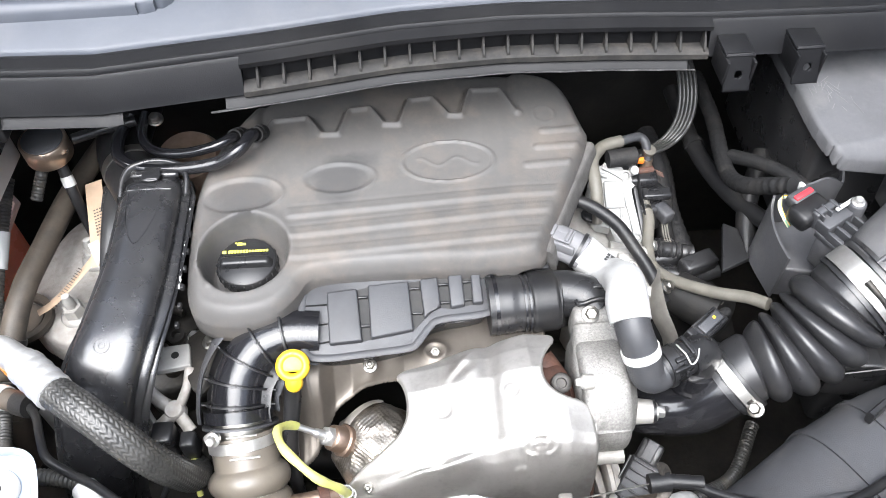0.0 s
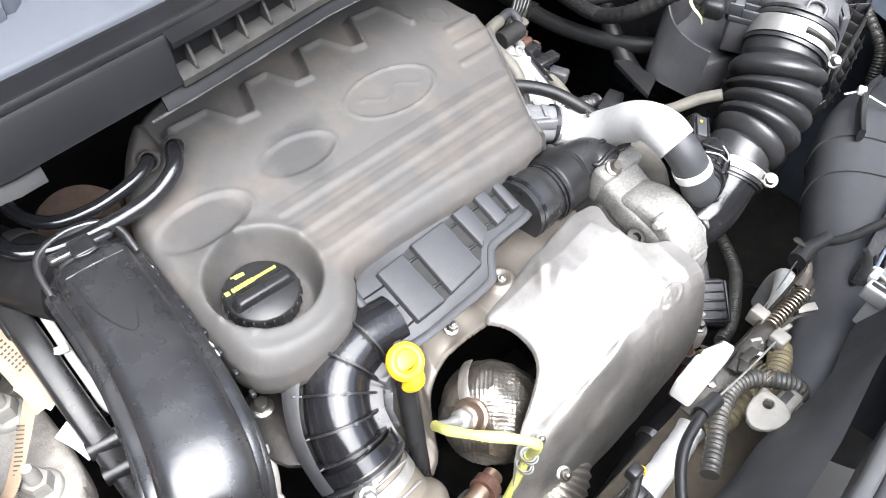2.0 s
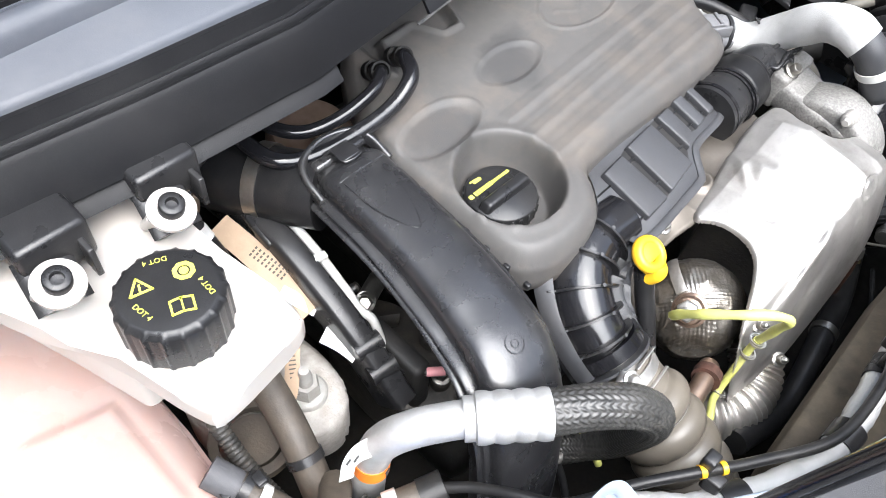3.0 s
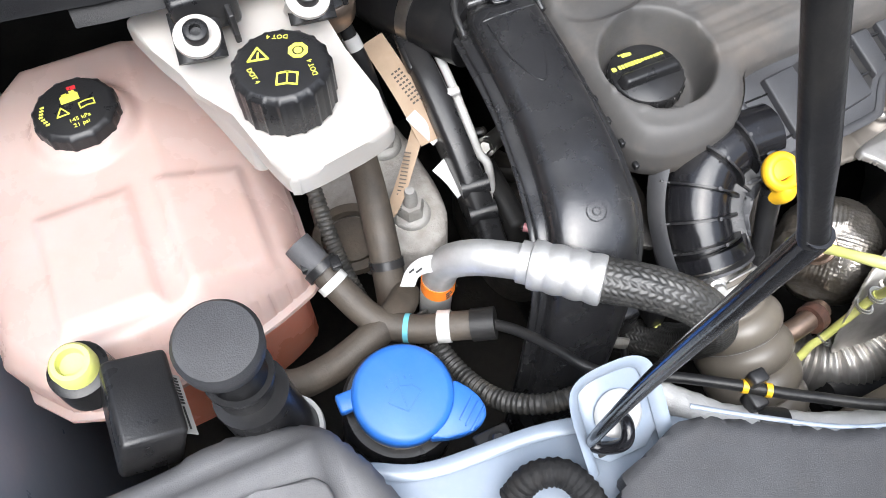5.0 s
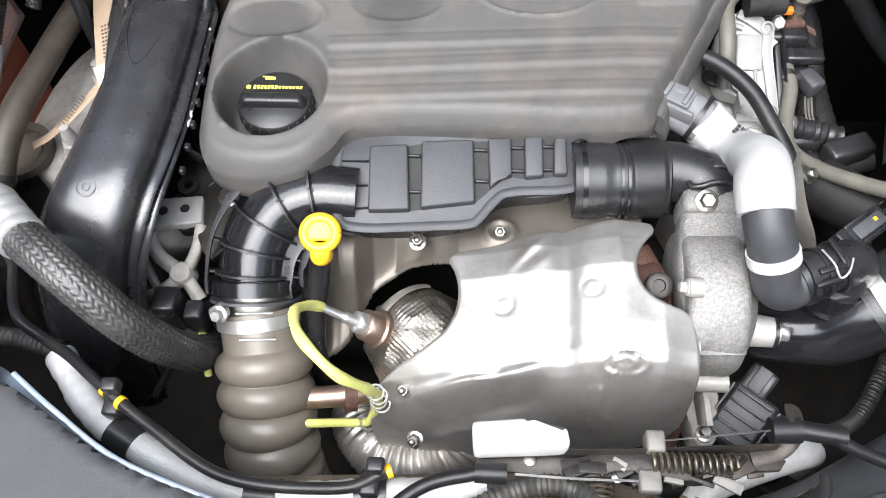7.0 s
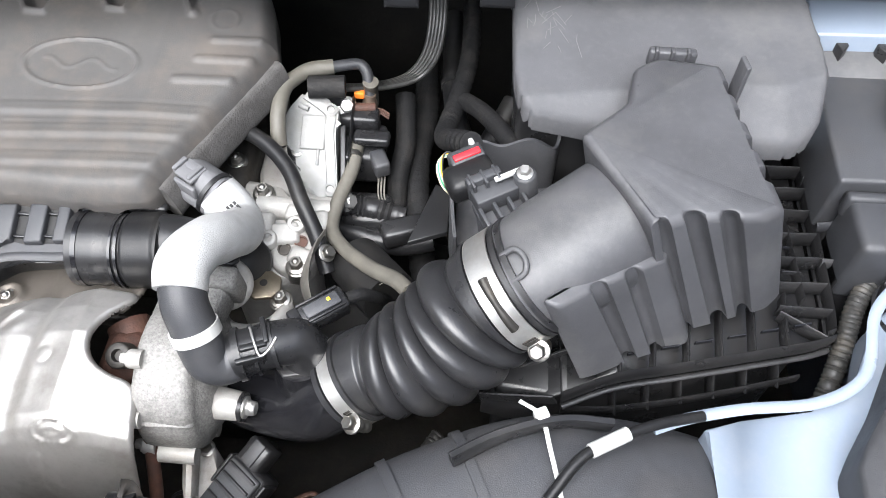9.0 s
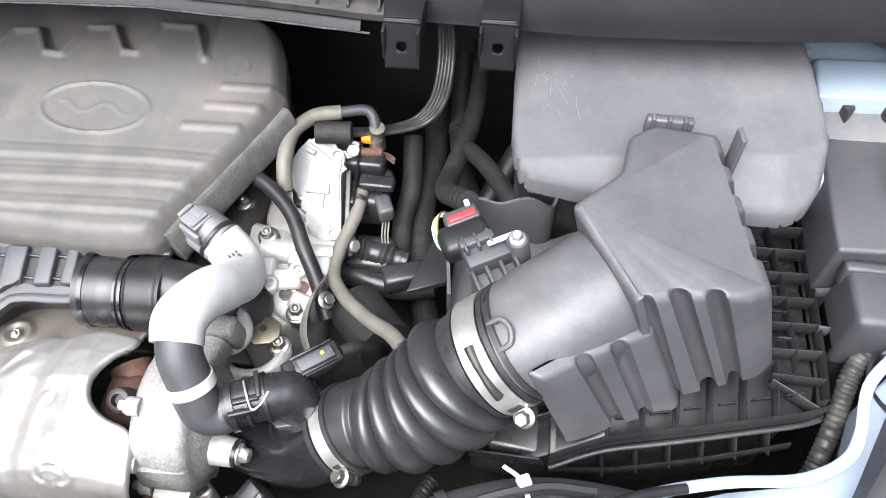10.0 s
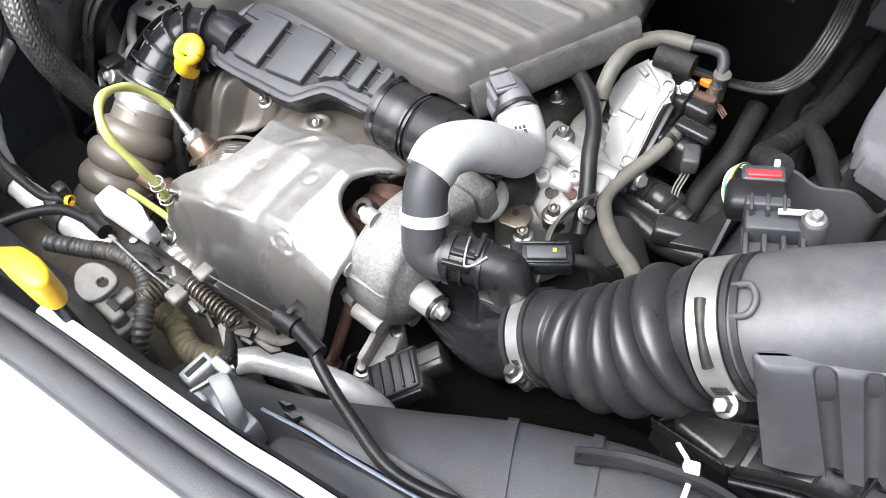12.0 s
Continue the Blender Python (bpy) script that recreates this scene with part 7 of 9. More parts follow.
def buffer():
    b = thing("bonnet_buffer", "grey black rubber bonnet buffer on a plastic stem", "buffer", (-0.602, -0.245, 0.85))
    part("head", lathe([(0.020, -0.020), (0.024, -0.016), (0.0245, -0.004), (0.022, 0.0), (0, 0.0015)], (-0.600, -0.240, 0.985), (0.04, -0.12, 1), 36), M_TRIM, b)
    part("stem", lathe([(0.018, -0.09), (0.018, -0.05), (0.013, -0.045), (0.013, -0.02), (0.016, -0.016), (0.016, -0.010)], (-0.600, -0.238, 0.975), (0.03, -0.05, 1), 28), M_BLACK, b)
    part("foot", sweep([(-0.600, -0.238, 0.90), (-0.598, -0.240, 0.86), (-0.592, -0.246, 0.822)], 0.024, 24), M_BLACK, b)
    part("foot_ring", ring_band((-0.5925, -0.2455, 0.826), (0.15, -0.15, -0.95), 0.0242, 0.004, 0.0030, 32), M_WHITEPL, b, "white ring at the foot")
    part("stem_ring", ring_band((-0.600, -0.238, 0.932), (0.03, -0.05, 1), 0.0175, 0.004, 0.0035, 28), M_BLACK, b)
    h = thing("headlamp_cover", "matt grey plastic cover over the headlamp", "cover", (-0.62, -0.31, 0.84))
    poly = rounded([(-0.76, -0.255), (-0.660, -0.258), (-0.640, -0.250), (-0.575, -0.262), (-0.556, -0.285), (-0.535, -0.340), (-0.53, -0.42), (-0.76, -0.42)], 2)
    part("shell", drape(poly, lambda X, Y: 0.895 + 0.010 * step(-Y, 0.275, 0.285) * step(-X, 0.57, 0.58) - 0.10 * np.clip(-0.31 - Y, 0, 1), 0.005, 0.016, 0.05), M_LAMPCOVER, h)
    part("lid", prism(rounded([(-0.70, -0.298), (-0.585, -0.300), (-0.572, -0.316), (-0.578, -0.40), (-0.70, -0.40)], 1), 0.88, lambda x, y: 0.908 - 0.10 * max(0, -0.31 - y), 0.003), M_LAMPCOVER, h)
    part("round_back", lathe([(0.030, 0), (0.030, 0.012), (0.024, 0.016), (0, 0.016)], (-0.566, -0.335, 0.855), (0.5, 0.5, 0.8), 30), M_BLACK, h)
    lab = thing("bar_code_panel", "black panel with a white printed label", "label panel", (-0.66, -0.22, 0.88))
    part("panel", box((-0.668, -0.215, 0.880), (0.040, 0.060, 0.05), 0.004, Matrix.Rotation(radians(20), 4, "Y")), M_BLACK, lab)
    m = frame_of((-0.6465, -0.220, 0.886), (0.2, -1, 0), (0.94, 0.0, 0.34))
    sheet = box((0, 0, 0.0006), (0.042, 0.026, 0.0006), 0)
    sheet.transform(m)
    part("label", sheet, M_WHITEPL, lab)
    part("label_print", bars([(-0.018 + 0.0022 * k, 0.004, 0.0012, 0.010) for k in range(9)] + [(0.010, 0.006 - 0.005 * k, 0.016, 0.0018) for k in range(4)], m @ Matrix.Translation((0, 0, 0.001))), M_INK, lab)


buffer()


def rising_trim():
    """A rolled panel that climbs from the crossmember to the nose seal."""
    bm = bmesh.new()
    rows = []
    for x in [i * 0.0125 - 0.24 for i in range(48)]:
        back = float(np.interp(x, [-0.24, -0.052, -0.011, 0.029, 0.06, 0.10, 0.125, 0.15, 0.20, 0.36], [-0.455, -0.449, -0.445, -0.449, -0.451, -0.449, -0.442, -0.437, -0.439, -0.413]))
        front = float(np.interp(x, [-0.30, -0.12, -0.02, 0.057, 0.108, 0.174, 0.224, 0.264, 0.45], [-0.4948, -0.4938, -0.4848, -0.4708, -0.4648, -0.4568, -0.4493, -0.4428, -0.4148]))
        rows.append([bm.verts.new((x, back + (front - back) * s, z)) for s, z in ((0.02, 0.845), (0.0, 0.860), (0.10, 0.867), (0.35, 0.885), (0.62, 0.906), (0.85, 0.922), (1.0, 0.927), (1.0, 0.845))])
    for r0, r1 in zip(rows, rows[1:]):
        for i in range(8):
            bm.faces.new((r0[i], r0[(i + 1) % 8], r1[(i + 1) % 8], r1[i]))
    bm.faces.new(rows[0])
    bm.faces.new(rows[-1][::-1])
    bmesh.ops.recalc_face_normals(bm, faces=bm.faces)
    return bm


def radiator_cover():
    poly = rounded([(-0.358, -0.356), (-0.392, -0.368), (-0.418, -0.374), (-0.436, -0.43), (-0.44, -0.46), (-0.12, -0.46), (-0.17, -0.438), (-0.262, -0.412), (-0.315, -0.382)], 1)
    r = thing("radiator_cover", "matt dark grey plastic radiator cover with a pale edge strip", "cover", (-0.3, -0.42, 0.85))
    part("panel", drape(poly, lambda X, Y: 0.882 + 0.04 * (Y + 0.38), 0.005, 0.003, 0.02), M_TRIM, r)
    part("edge_strip", sweep([(-0.350, -0.353, 0.876), (-0.313, -0.378, 0.876), (-0.262, -0.408, 0.876), (-0.19, -0.432, 0.876)], (0.0018, 0.0012), 8, 6, side=(0.5, 0.8, 0)), M_PAINT, r, "pale painted edge strip")
    d = thing("slam_panel_trim", "black plastic trim along the front slam panel", "trim", (0.1, -0.44, 0.85), kind="structure")
    part("rear_trim", rising_trim(), M_TRIM, d)
    part("front_trim", prism(rounded([(0.206, -0.4425), (0.213, -0.421), (0.261, -0.413), (0.36, -0.395), (0.46, -0.365), (0.52, -0.370), (0.52, -0.399), (0.45, -0.4085), (0.30, -0.4305), (0.235, -0.4395)], 1), 0.845, 0.866, 0.003), M_TRIM, d)
    part("rear_rail", prism(rounded([(0.198, -0.417), (0.200, -0.405), (0.250, -0.397), (0.33, -0.380), (0.335, -0.390), (0.259, -0.4085)], 1), 0.845, 0.867, 0.002), M_TRIM, d)
    part("pale_edge", sweep([(0.188, -0.4235, 0.866), (0.225, -0.4155, 0.868), (0.258, -0.4105, 0.868), (0.31, -0.401, 0.868), (0.36, -0.3905, 0.867)], (0.0011, 0.002), 8, 5), M_PAINT, d, "thin pale painted edge")
    part("fin", prism([(0.196, -0.414), (0.207, -0.409), (0.204, -0.413)], 0.86, 0.876, 0), M_BLACK, d)
    part("fin", prism([(0.204, -0.417), (0.216, -0.411), (0.213, -0.416)], 0.86, 0.874, 0), M_BLACK, d)


radiator_cover()


# ---- silver hose and valve ----
def breather():
    h = thing("breather_hose", "silver-wrapped breather hose with black ends and a white clamp", "hose", (0.17, -0.17, 0.86))
    part("clip_end", sweep([(0.106, -0.070, 0.846), (0.126, -0.082, 0.848), (0.146, -0.0925, 0.843)], (0.0190, 0.0175), 24, 6, power=2.8), M_LAMPCOVER, h)
    turn = Matrix.Rotation(radians(-31), 4, "Z")
    part("quick_clip", join(box((0.121, -0.0825, 0.8655), (0.028, 0.020, 0.004), 0.001, turn), box((0.113, -0.0785, 0.868), (0.006, 0.016, 0.005), 0.001, turn), box((0.129, -0.0875, 0.868), (0.004, 0.018, 0.004), 0.001, turn), box((0.121, -0.0975, 0.860), (0.026, 0.004, 0.012), 0.001, turn)), M_LAMPCOVER, h)
    part("clip_ring", ring_band((0.1420, -0.0900, 0.8445), (0.85, -0.52, -0.2), 0.0196, 0.004, 0.0016, 32), M_BLACK, h)
    line = [(0.143, -0.090, 0.845), (0.158, -0.100, 0.835), (0.1670, -0.1115, 0.834), (0.1720, -0.127, 0.844), (0.1725, -0.149, 0.868), (0.1670, -0.178, 0.896), (0.161, -0.204, 0.906), (0.162, -0.222, 0.8995)]
    part("silver_wrap", sweep(line, lambda s: 0.0200 + 0.0004 * math.sin(s * 23), 32, 26), M_SILVERTAPE, h, "silver cloth wrap")
    part("label_print", bars([(-0.0070 + 0.0047 * (k % 4), -0.0035 + 0.0035 * (k // 4), 0.0030 if k % 3 else 0.0042, 0.0022) for k in range(12)], frame_of((0.1715, -0.1190, 0.8600), (0.80, -0.55, -0.05), (0.22, -0.25, 0.94)), 0.0012), M_INK, h)
    part("lower_end", sweep([(0.1615, -0.214, 0.9035), (0.165, -0.229, 0.893), (0.171, -0.2395, 0.8785), (0.1755, -0.2475, 0.864), (0.180, -0.252, 0.8525), (0.189, -0.2505, 0.8465), (0.200, -0.2445, 0.848)], 0.0172, 26), M_TRIM, h)
    part("white_clamp", ring_band((0.1718, -0.2410, 0.8755), (0.30, -0.47, -0.83), 0.0174, 0.009, 0.0014, 36), M_WHITEPL, h)
    v = thing("breather_valve", "black plastic breather valve with a wiring plug", "valve", (0.22, -0.23, 0.82))
    part("body", sweep([(0.196, -0.2455, 0.848), (0.206, -0.2415, 0.850), (0.222, -0.235, 0.851), (0.236, -0.2295, 0.848)], lambda q: 0.0178 + 0.0006 * (q < 0.2), 28, 10), M_BLACK, v)
    for q, w, h in ((0.0, 0.005, 0.0030), (0.012, 0.0025, 0.0020), (0.026, 0.003, 0.0022)):
        part("rib_ring", ring_band((0.200 + q * 0.93, -0.2440 + q * 0.37, 0.849 + q * 0.05), (0.93, 0.37, 0.04), 0.0178, w, h, 36), M_BLACK, v)
    turn = Matrix.Rotation(radians(21), 4, "Z")
    part("clip", join(box((0.214, -0.246, 0.8685), (0.020, 0.005, 0.004), 0.001, turn), box((0.220, -0.233, 0.8705), (0.004, 0.022, 0.003), 0.001, turn), box((0.213, -0.2545, 0.861), (0.022, 0.004, 0.010), 0.001, turn)), M_BLACK, v)
    part("clip_wire", sweep([(0.209, -0.232, 0.8705), (0.215, -0.244, 0.8715), (0.220, -0.252, 0.866), (0.226, -0.248, 0.868), (0.230, -0.238, 0.870)], 0.0010, 8), M_STEEL, v)
    part("knee", sweep([(0.228, -0.232, 0.850), (0.240, -0.2275, 0.847), (0.245, -0.2275, 0.838), (0.244, -0.230, 0.822)], 0.0172, 26), M_BLACK, v)
    part("flange", prism(rounded([(0.221, -0.205), (0.256, -0.206), (0.266, -0.226), (0.256, -0.244), (0.222, -0.252)], 1), 0.8205, 0.8275, 0.0015), M_BLACK, v)
    part("bolt", hex_bolt((0.2545, -0.2265, 0.8275), 0.0060, (0, -0.1, 1)), M_STEEL, v)
    m = Matrix.Rotation(radians(38), 4, "Z") @ Matrix.Rotation(radians(8), 4, "X")
    plug = part("plug", box((0.2535, -0.1995, 0.8440), (0.044, 0.0190, 0.0190), 0.002, m), M_BLACK, v, "black wiring plug")
    part("latch", box((0.2555, -0.1990, 0.8545), (0.030, 0.0110, 0.0040), 0.001, m), M_TRIM, plug)
    part("secondary_lock", box((0.2375, -0.2120, 0.8430), (0.010, 0.0210, 0.0220), 0.002, m), M_BLACK, plug)
    for k in (-1, 1):
        part("plug_rib", box(Vector((0.2545, -0.1990, 0.8535)) + m.to_3x3() @ Vector((0, 0.0080 * k, 0)), (0.036, 0.0022, 0.0050), 0.0006, m), M_BLACK, plug)
    part("plug_tail", sweep([(0.271, -0.186, 0.844), (0.282, -0.177, 0.838), (0.292, -0.165, 0.815), (0.298, -0.150, 0.785)], 0.0052, 12), M_TAPECLOTH, plug)
    part("lock_mark", box((0.2600, -0.1945, 0.8570), (0.003, 0.003, 0.001), 0.0002, m), M_YELLOW, plug)


breather()


def turbo_inlet():
    t = thing("turbo_inlet_pipe", "black plastic turbo inlet pipe", "pipe", (0.22, -0.25, 0.77))
    part("pipe_wall", sweep([(0.165, -0.228, 0.755), (0.20, -0.238, 0.757), (0.242, -0.246, 0.772), (0.265, -0.242, 0.792), (0.288, -0.234, 0.810)], lambda s: 0.027 + 0.008 * s, 36), M_GLOSS, t)
    part("riser", sweep([(0.240, -0.238, 0.775), (0.240, -0.231, 0.822)], 0.021, 26), M_GLOSS, t)
    part("riser_rib", ring_band((0.240, -0.2345, 0.800), (0, 0.15, 1), 0.021, 0.003, 0.002, 30), M_GLOSS, t)


turbo_inlet()
A_C, B_C = Vector((0.282, -0.237, 0.806)), Vector((0.399, -0.196, 0.896))
AXIS = (B_C - A_C).normalized()


def worm_clamp(parent, c, r, wide, screw_dir, wide_band=True):
    band = part("hose_clamp", ring_band(c, AXIS, r, wide, 0.0014, 64), M_STEEL, parent, "bright worm-drive clamp")
    d = Vector(screw_dir)
    d = (d - AXIS * d.dot(AXIS)).normalized()
    tang = AXIS.cross(d)
    p = c + d * (r + 0.004)
    if wide > 0.013:
        arc = [c + (d * math.cos(q) + tang * math.sin(q)) * (r + 0.0016) for q in (-0.95, -1.05, -1.15, -1.25, -1.40, -1.55, -1.65, -1.75, -1.85)]
        part("strap_slot", sweep(arc, lambda q: 0.0026 + 0.0012 * abs(2 * q - 1), 8, 3, side=AXIS), M_GREASY, band, "long dark slot in the strap")
    part("housing", sweep([p - tang * 0.014, p + tang * 0.002], lambda s: 0.0052 + 0.0005 * math.sin(s * 60), 14, 12), M_ZINC, band)
    part("screw", hex_bolt(p - tang * 0.016, 0.0055, -tang), M_ZINC, band)
    for k in range(7):
        a = -0.14 - 0.07 * k
        q = c + (d * math.cos(a) + tang * math.sin(a)) * (r + 0.0016)
        tt = (tang * math.cos(a) - d * math.sin(a))
        mm = frame_of(q, tt, (d * math.cos(a) + tang * math.sin(a)))
        slot = box((0, 0, 0), (0.0022, wide * 0.55, 0.0008), 0.0003)
        slot.transform(mm)
        part("thread_slot", slot, M_GREASY, band)


def bellows():
    b = thing("intake_bellows", "ribbed black rubber intake bellows between two steel clamps", "hose", (0.34, -0.22, 0.80))
    path = [A_C - AXIS * 0.014, A_C, A_C + AXIS * 0.02, A_C.lerp(B_C, 0.35) + Vector((0.004, -0.006, -0.006)), A_C.lerp(B_C, 0.6) + Vector((0.005, -0.006, -0.006)), A_C.lerp(B_C, 0.85), B_C, B_C + AXIS * 0.018]

    def r(s):
        base = 0.0355 + 0.0070 * step(s, 0.15, 0.8)
        if 0.21 < s < 0.77:
            w = abs(math.sin((s - 0.21) / 0.56 * math.pi * 5))
            return base - 0.0035 + 0.0132 * w ** 0.55 * (0.60 + 0.40 * step(s, 0.2, 0.36))
        return base - 0.0035 * (step(s, 0.19, 0.21) - step(s, 0.77, 0.79))

    part("rubber_wall", sweep(path, r, 56, 48), M_BELLOWS, b, smooth=80)
    for c, rr in ((B_C - AXIS * 0.0135, 0.0435), (B_C + AXIS * 0.0135, 0.0435), (B_C + AXIS * 0.0200, 0.0440), (A_C + AXIS * 0.008, 0.036), (A_C - AXIS * 0.009, 0.036)):
        part("lip", ring_band(c, AXIS, rr, 0.004, 0.0026, 56), M_BELLOWS, b)
    worm_clamp(b, A_C, 0.0365, 0.011, (0.2, -0.75, -0.1))
    worm_clamp(b, B_C, 0.0450, 0.0195, (0.55, -0.60, -0.28))


bellows()


# ---- air filter box ----
def loft(upper, lower, z_up, z_low, grooves=(), deep=0.010, half=0.0066, edge=0.007, soft=9):
    """A moulded lid between an upper and a lower outline, with a rounded rim and channels pressed into its wall."""
    up, low = [], []
    for i in range(len(upper)):
        a, b, c, d = (np.array(q) for q in (upper[i], upper[(i + 1) % len(upper)], lower[i], lower[(i + 1) % len(lower)]))
        n = max(3, int(max(np.linalg.norm(b - a), np.linalg.norm(d - c)) / 0.0016))
        for k in range(n):
            up.append(a + (b - a) * k / n)
            low.append(c + (d - c) * k / n)
    up, low = np.array(up), np.array(low)
    for _ in range(soft):
        up = (np.roll(up, 1, 0) + up + np.roll(up, -1, 0)) / 3
        low = (np.roll(low, 1, 0) + low + np.roll(low, -1, 0)) / 3
    tang = np.roll(up, -1, 0) - np.roll(up, 1, 0)
    tang /= np.linalg.norm(tang, axis=1)[:, None] + 1e-9
    inward = np.stack([-tang[:, 1], tang[:, 0]], 1)
    if ((up.mean(0) - up) * inward).sum() < 0:
        inward = -inward
    cut = np.zeros(len(up))
    for g in grooves:
        u = np.linalg.norm(up - np.array(g), axis=1) / half
        cut = np.maximum(cut, np.sqrt(np.clip(1 - u * u, 0, 1)) ** 0.8)
    bm = bmesh.new()
    rings = []
    levels = [(edge * (1 - math.sin(q)), edge * (1 - math.cos(q))) for q in (0.15, 0.5, 0.9, 1.25, 1.57)]
    top = lambda p: z_up(*p) if callable(z_up) else z_up
    for inset, down in levels + [(0, edge + (0.97 - edge / 0.13) * 0.13 * k / 12) for k in range(1, 13)]:
        ring = []
        for i, p in enumerate(up):
            zt = top(p)
            f = min(1.0, down / (zt - z_low))
            q = p * (1 - f) + low[i] * f + inward[i] * (inset + deep * cut[i] * float(step(down, -0.004, 0.008)))
            ring.append(bm.verts.new((q[0], q[1], zt - f * (zt - z_low))))
        rings.append(ring)
    flat = bm.faces.new(rings[0])
    bmesh.ops.triangulate(bm, faces=[flat], ngon_method="EAR_CLIP")
    for r0, r1 in zip(rings, rings[1:]):
        for i in range(len(r0)):
            j = (i + 1) % len(r0)
            bm.faces.new((r0[i], r0[j], r1[j], r1[i]))
    return bm


def air_box():
    a = thing("air_filter_box", "black ribbed plastic air filter housing", "air filter box", (0.52, -0.15, 0.80))
    upper = [(0.438, -0.116), (0.474, -0.080), (0.480, -0.044), (0.498, -0.031), (0.546, -0.034), (0.573, -0.170), (0.556, -0.180), (0.506, -0.185), (0.484, -0.195)]
    lower = [(0.470, -0.105), (0.492, -0.060), (0.490, -0.020), (0.505, -0.005), (0.588, -0.010), (0.621, -0.152), (0.606, -0.169), (0.566, -0.187), (0.530, -0.200)]
    side = [(0.551 + 0.0053 * k, -0.058 - 0.027 * k) for k in range(4)]
    part("lid", loft(upper, lower, lambda x, y: 0.978 - 0.05 * max(0, x - 0.53), 0.838, [(0.489, -0.192), (0.511, -0.1845), (0.535, -0.1825)] + side), M_AIRBOX, a, smooth=40)
    block_up = [(0.416, -0.231), (0.468, -0.178), (0.505, -0.165), (0.502, -0.190), (0.480, -0.203), (0.455, -0.217), (0.428, -0.236)]
    block_low = [(0.455, -0.238), (0.490, -0.160), (0.545, -0.158), (0.543, -0.198), (0.519, -0.208), (0.497, -0.217), (0.472, -0.231)]
    part("neck_block", loft(block_up, block_low, 0.938, 0.838, [(0.455, -0.217), (0.479, -0.2035)], 0.008, 0.006, 0.004), M_AIRBOX, a, smooth=40)
    part("catch", join(box((0.510, -0.028, 0.974), (0.036, 0.008, 0.016), 0.002), *[box((0.497 + 0.012 * k, -0.031, 0.980), (0.003, 0.006, 0.010), 0.0008) for k in range(3)]), M_AIRBOX, a)
    part("fin", prism([(0.556, -0.040), (0.560, -0.038), (0.563, -0.052), (0.559, -0.054)], 0.93, 0.990, 0.001), M_AIRBOX, a)
    # round neck towards the bellows, and the wavy wall behind the sensor
    run = Vector((0.78, 0.55, 0.22)).normalized()
    part("neck", sweep([B_C + AXIS * 0.010, B_C + AXIS * 0.020 + run * 0.004, B_C + AXIS * 0.022 + run * 0.026, B_C + AXIS * 0.022 + run * 0.050, B_C + AXIS * 0.020 + run * 0.078], lambda s: (0.0440 + 0.002 * float(step(s, 0.15, 0.4)), 0.0425 + 0.001 * float(step(s, 0.15, 0.4))), 56, 8, side=(0.5, -0.8, 0.2), power=2.35), M_AIRBOX, a)
    n = (B_C + AXIS * 0.026)
    up = (Vector((-0.25, -0.35, 0.9)) - AXIS * Vector((-0.25, -0.35, 0.9)).dot(AXIS)).normalized()
    tang = AXIS.cross(up)
    part("neck_loop", sweep([n + up * 0.0435 + tang * 0.010 + AXIS * -0.008, n + up * 0.0445 + tang * 0.009 + AXIS * 0.003, n + up * 0.0445 + AXIS * 0.007, n + up * 0.0445 - tang * 0.009 + AXIS * 0.003, n + up * 0.0435 - tang * 0.010 + AXIS * -0.008], 0.0022, 8), M_AIRBOX, a)
    wall = curve_points([(0.354, -0.135, 0), (0.348, -0.086, 0), (0.356, -0.063, 0), (0.374, -0.058, 0), (0.404, -0.058, 0), (0.430, -0.056, 0), (0.436, -0.035, 0), (0.440, -0.022, 0), (0.466, -0.016, 0), (0.480, -0.034, 0)], 8)
    bm = bmesh.new()
    strips = []
    for i, p in enumerate(wall):
        s = i / (len(wall) - 1)
        zt = 0.868 + 0.032 * float(step(s, 0.02, 0.25)) + 0.006 * math.sin(s * 30) * float(step(s, 0.3, 0.4)) + 0.028 * float(step(s, 0.62, 0.72)) + 0.02 * float(step(s, 0.85, 0.95))
        d = (wall[min(i + 1, len(wall) - 1)] - wall[max(i - 1, 0)]).normalized()
        o = Vector((-d.y, d.x, 0)) * 0.0014
        strips.append([bm.verts.new((*(p + o).xy, 0.80)), bm.verts.new((*(p + o).xy, zt)), bm.verts.new((*(p - o).xy, zt)), bm.verts.new((*(p - o).xy, 0.80))])
    for r0, r1 in zip(strips, strips[1:]):
        for i in range(3):
            bm.faces.new((r0[i], r0[i + 1], r1[i + 1], r1[i]))
    bm.faces.new(strips[0])
    bm.faces.new(strips[-1])
    part("neck_wall", bm, M_AIRBOX, a, "thin upright wall with a wavy top", smooth=35)
    part("neck_floor", prism([(0.352, -0.13), (0.352, -0.066), (0.43, -0.06), (0.47, -0.03), (0.48, -0.10), (0.44, -0.15)], 0.80, 0.845, 0.003), M_AIRBOX, a)
    # lower half: ledge, grid of ribs and the base
    ledge = [(0.446, -0.246), (0.486, -0.228), (0.652, -0.184), (0.660, -0.155), (0.659, 0.00), (0.655, 0.02), (0.560, 0.01), (0.44, -0.08)]
    part("base", prism([(0.395, -0.236), (0.44, -0.242), (0.645, -0.180), (0.655, 0.01), (0.45, -0.02), (0.40, -0.12)], 0.70, 0.812, 0.006), M_BLACK, a)
    part("ledge", prism(ledge, 0.810, 0.818, 0.002), M_BLACK, a)
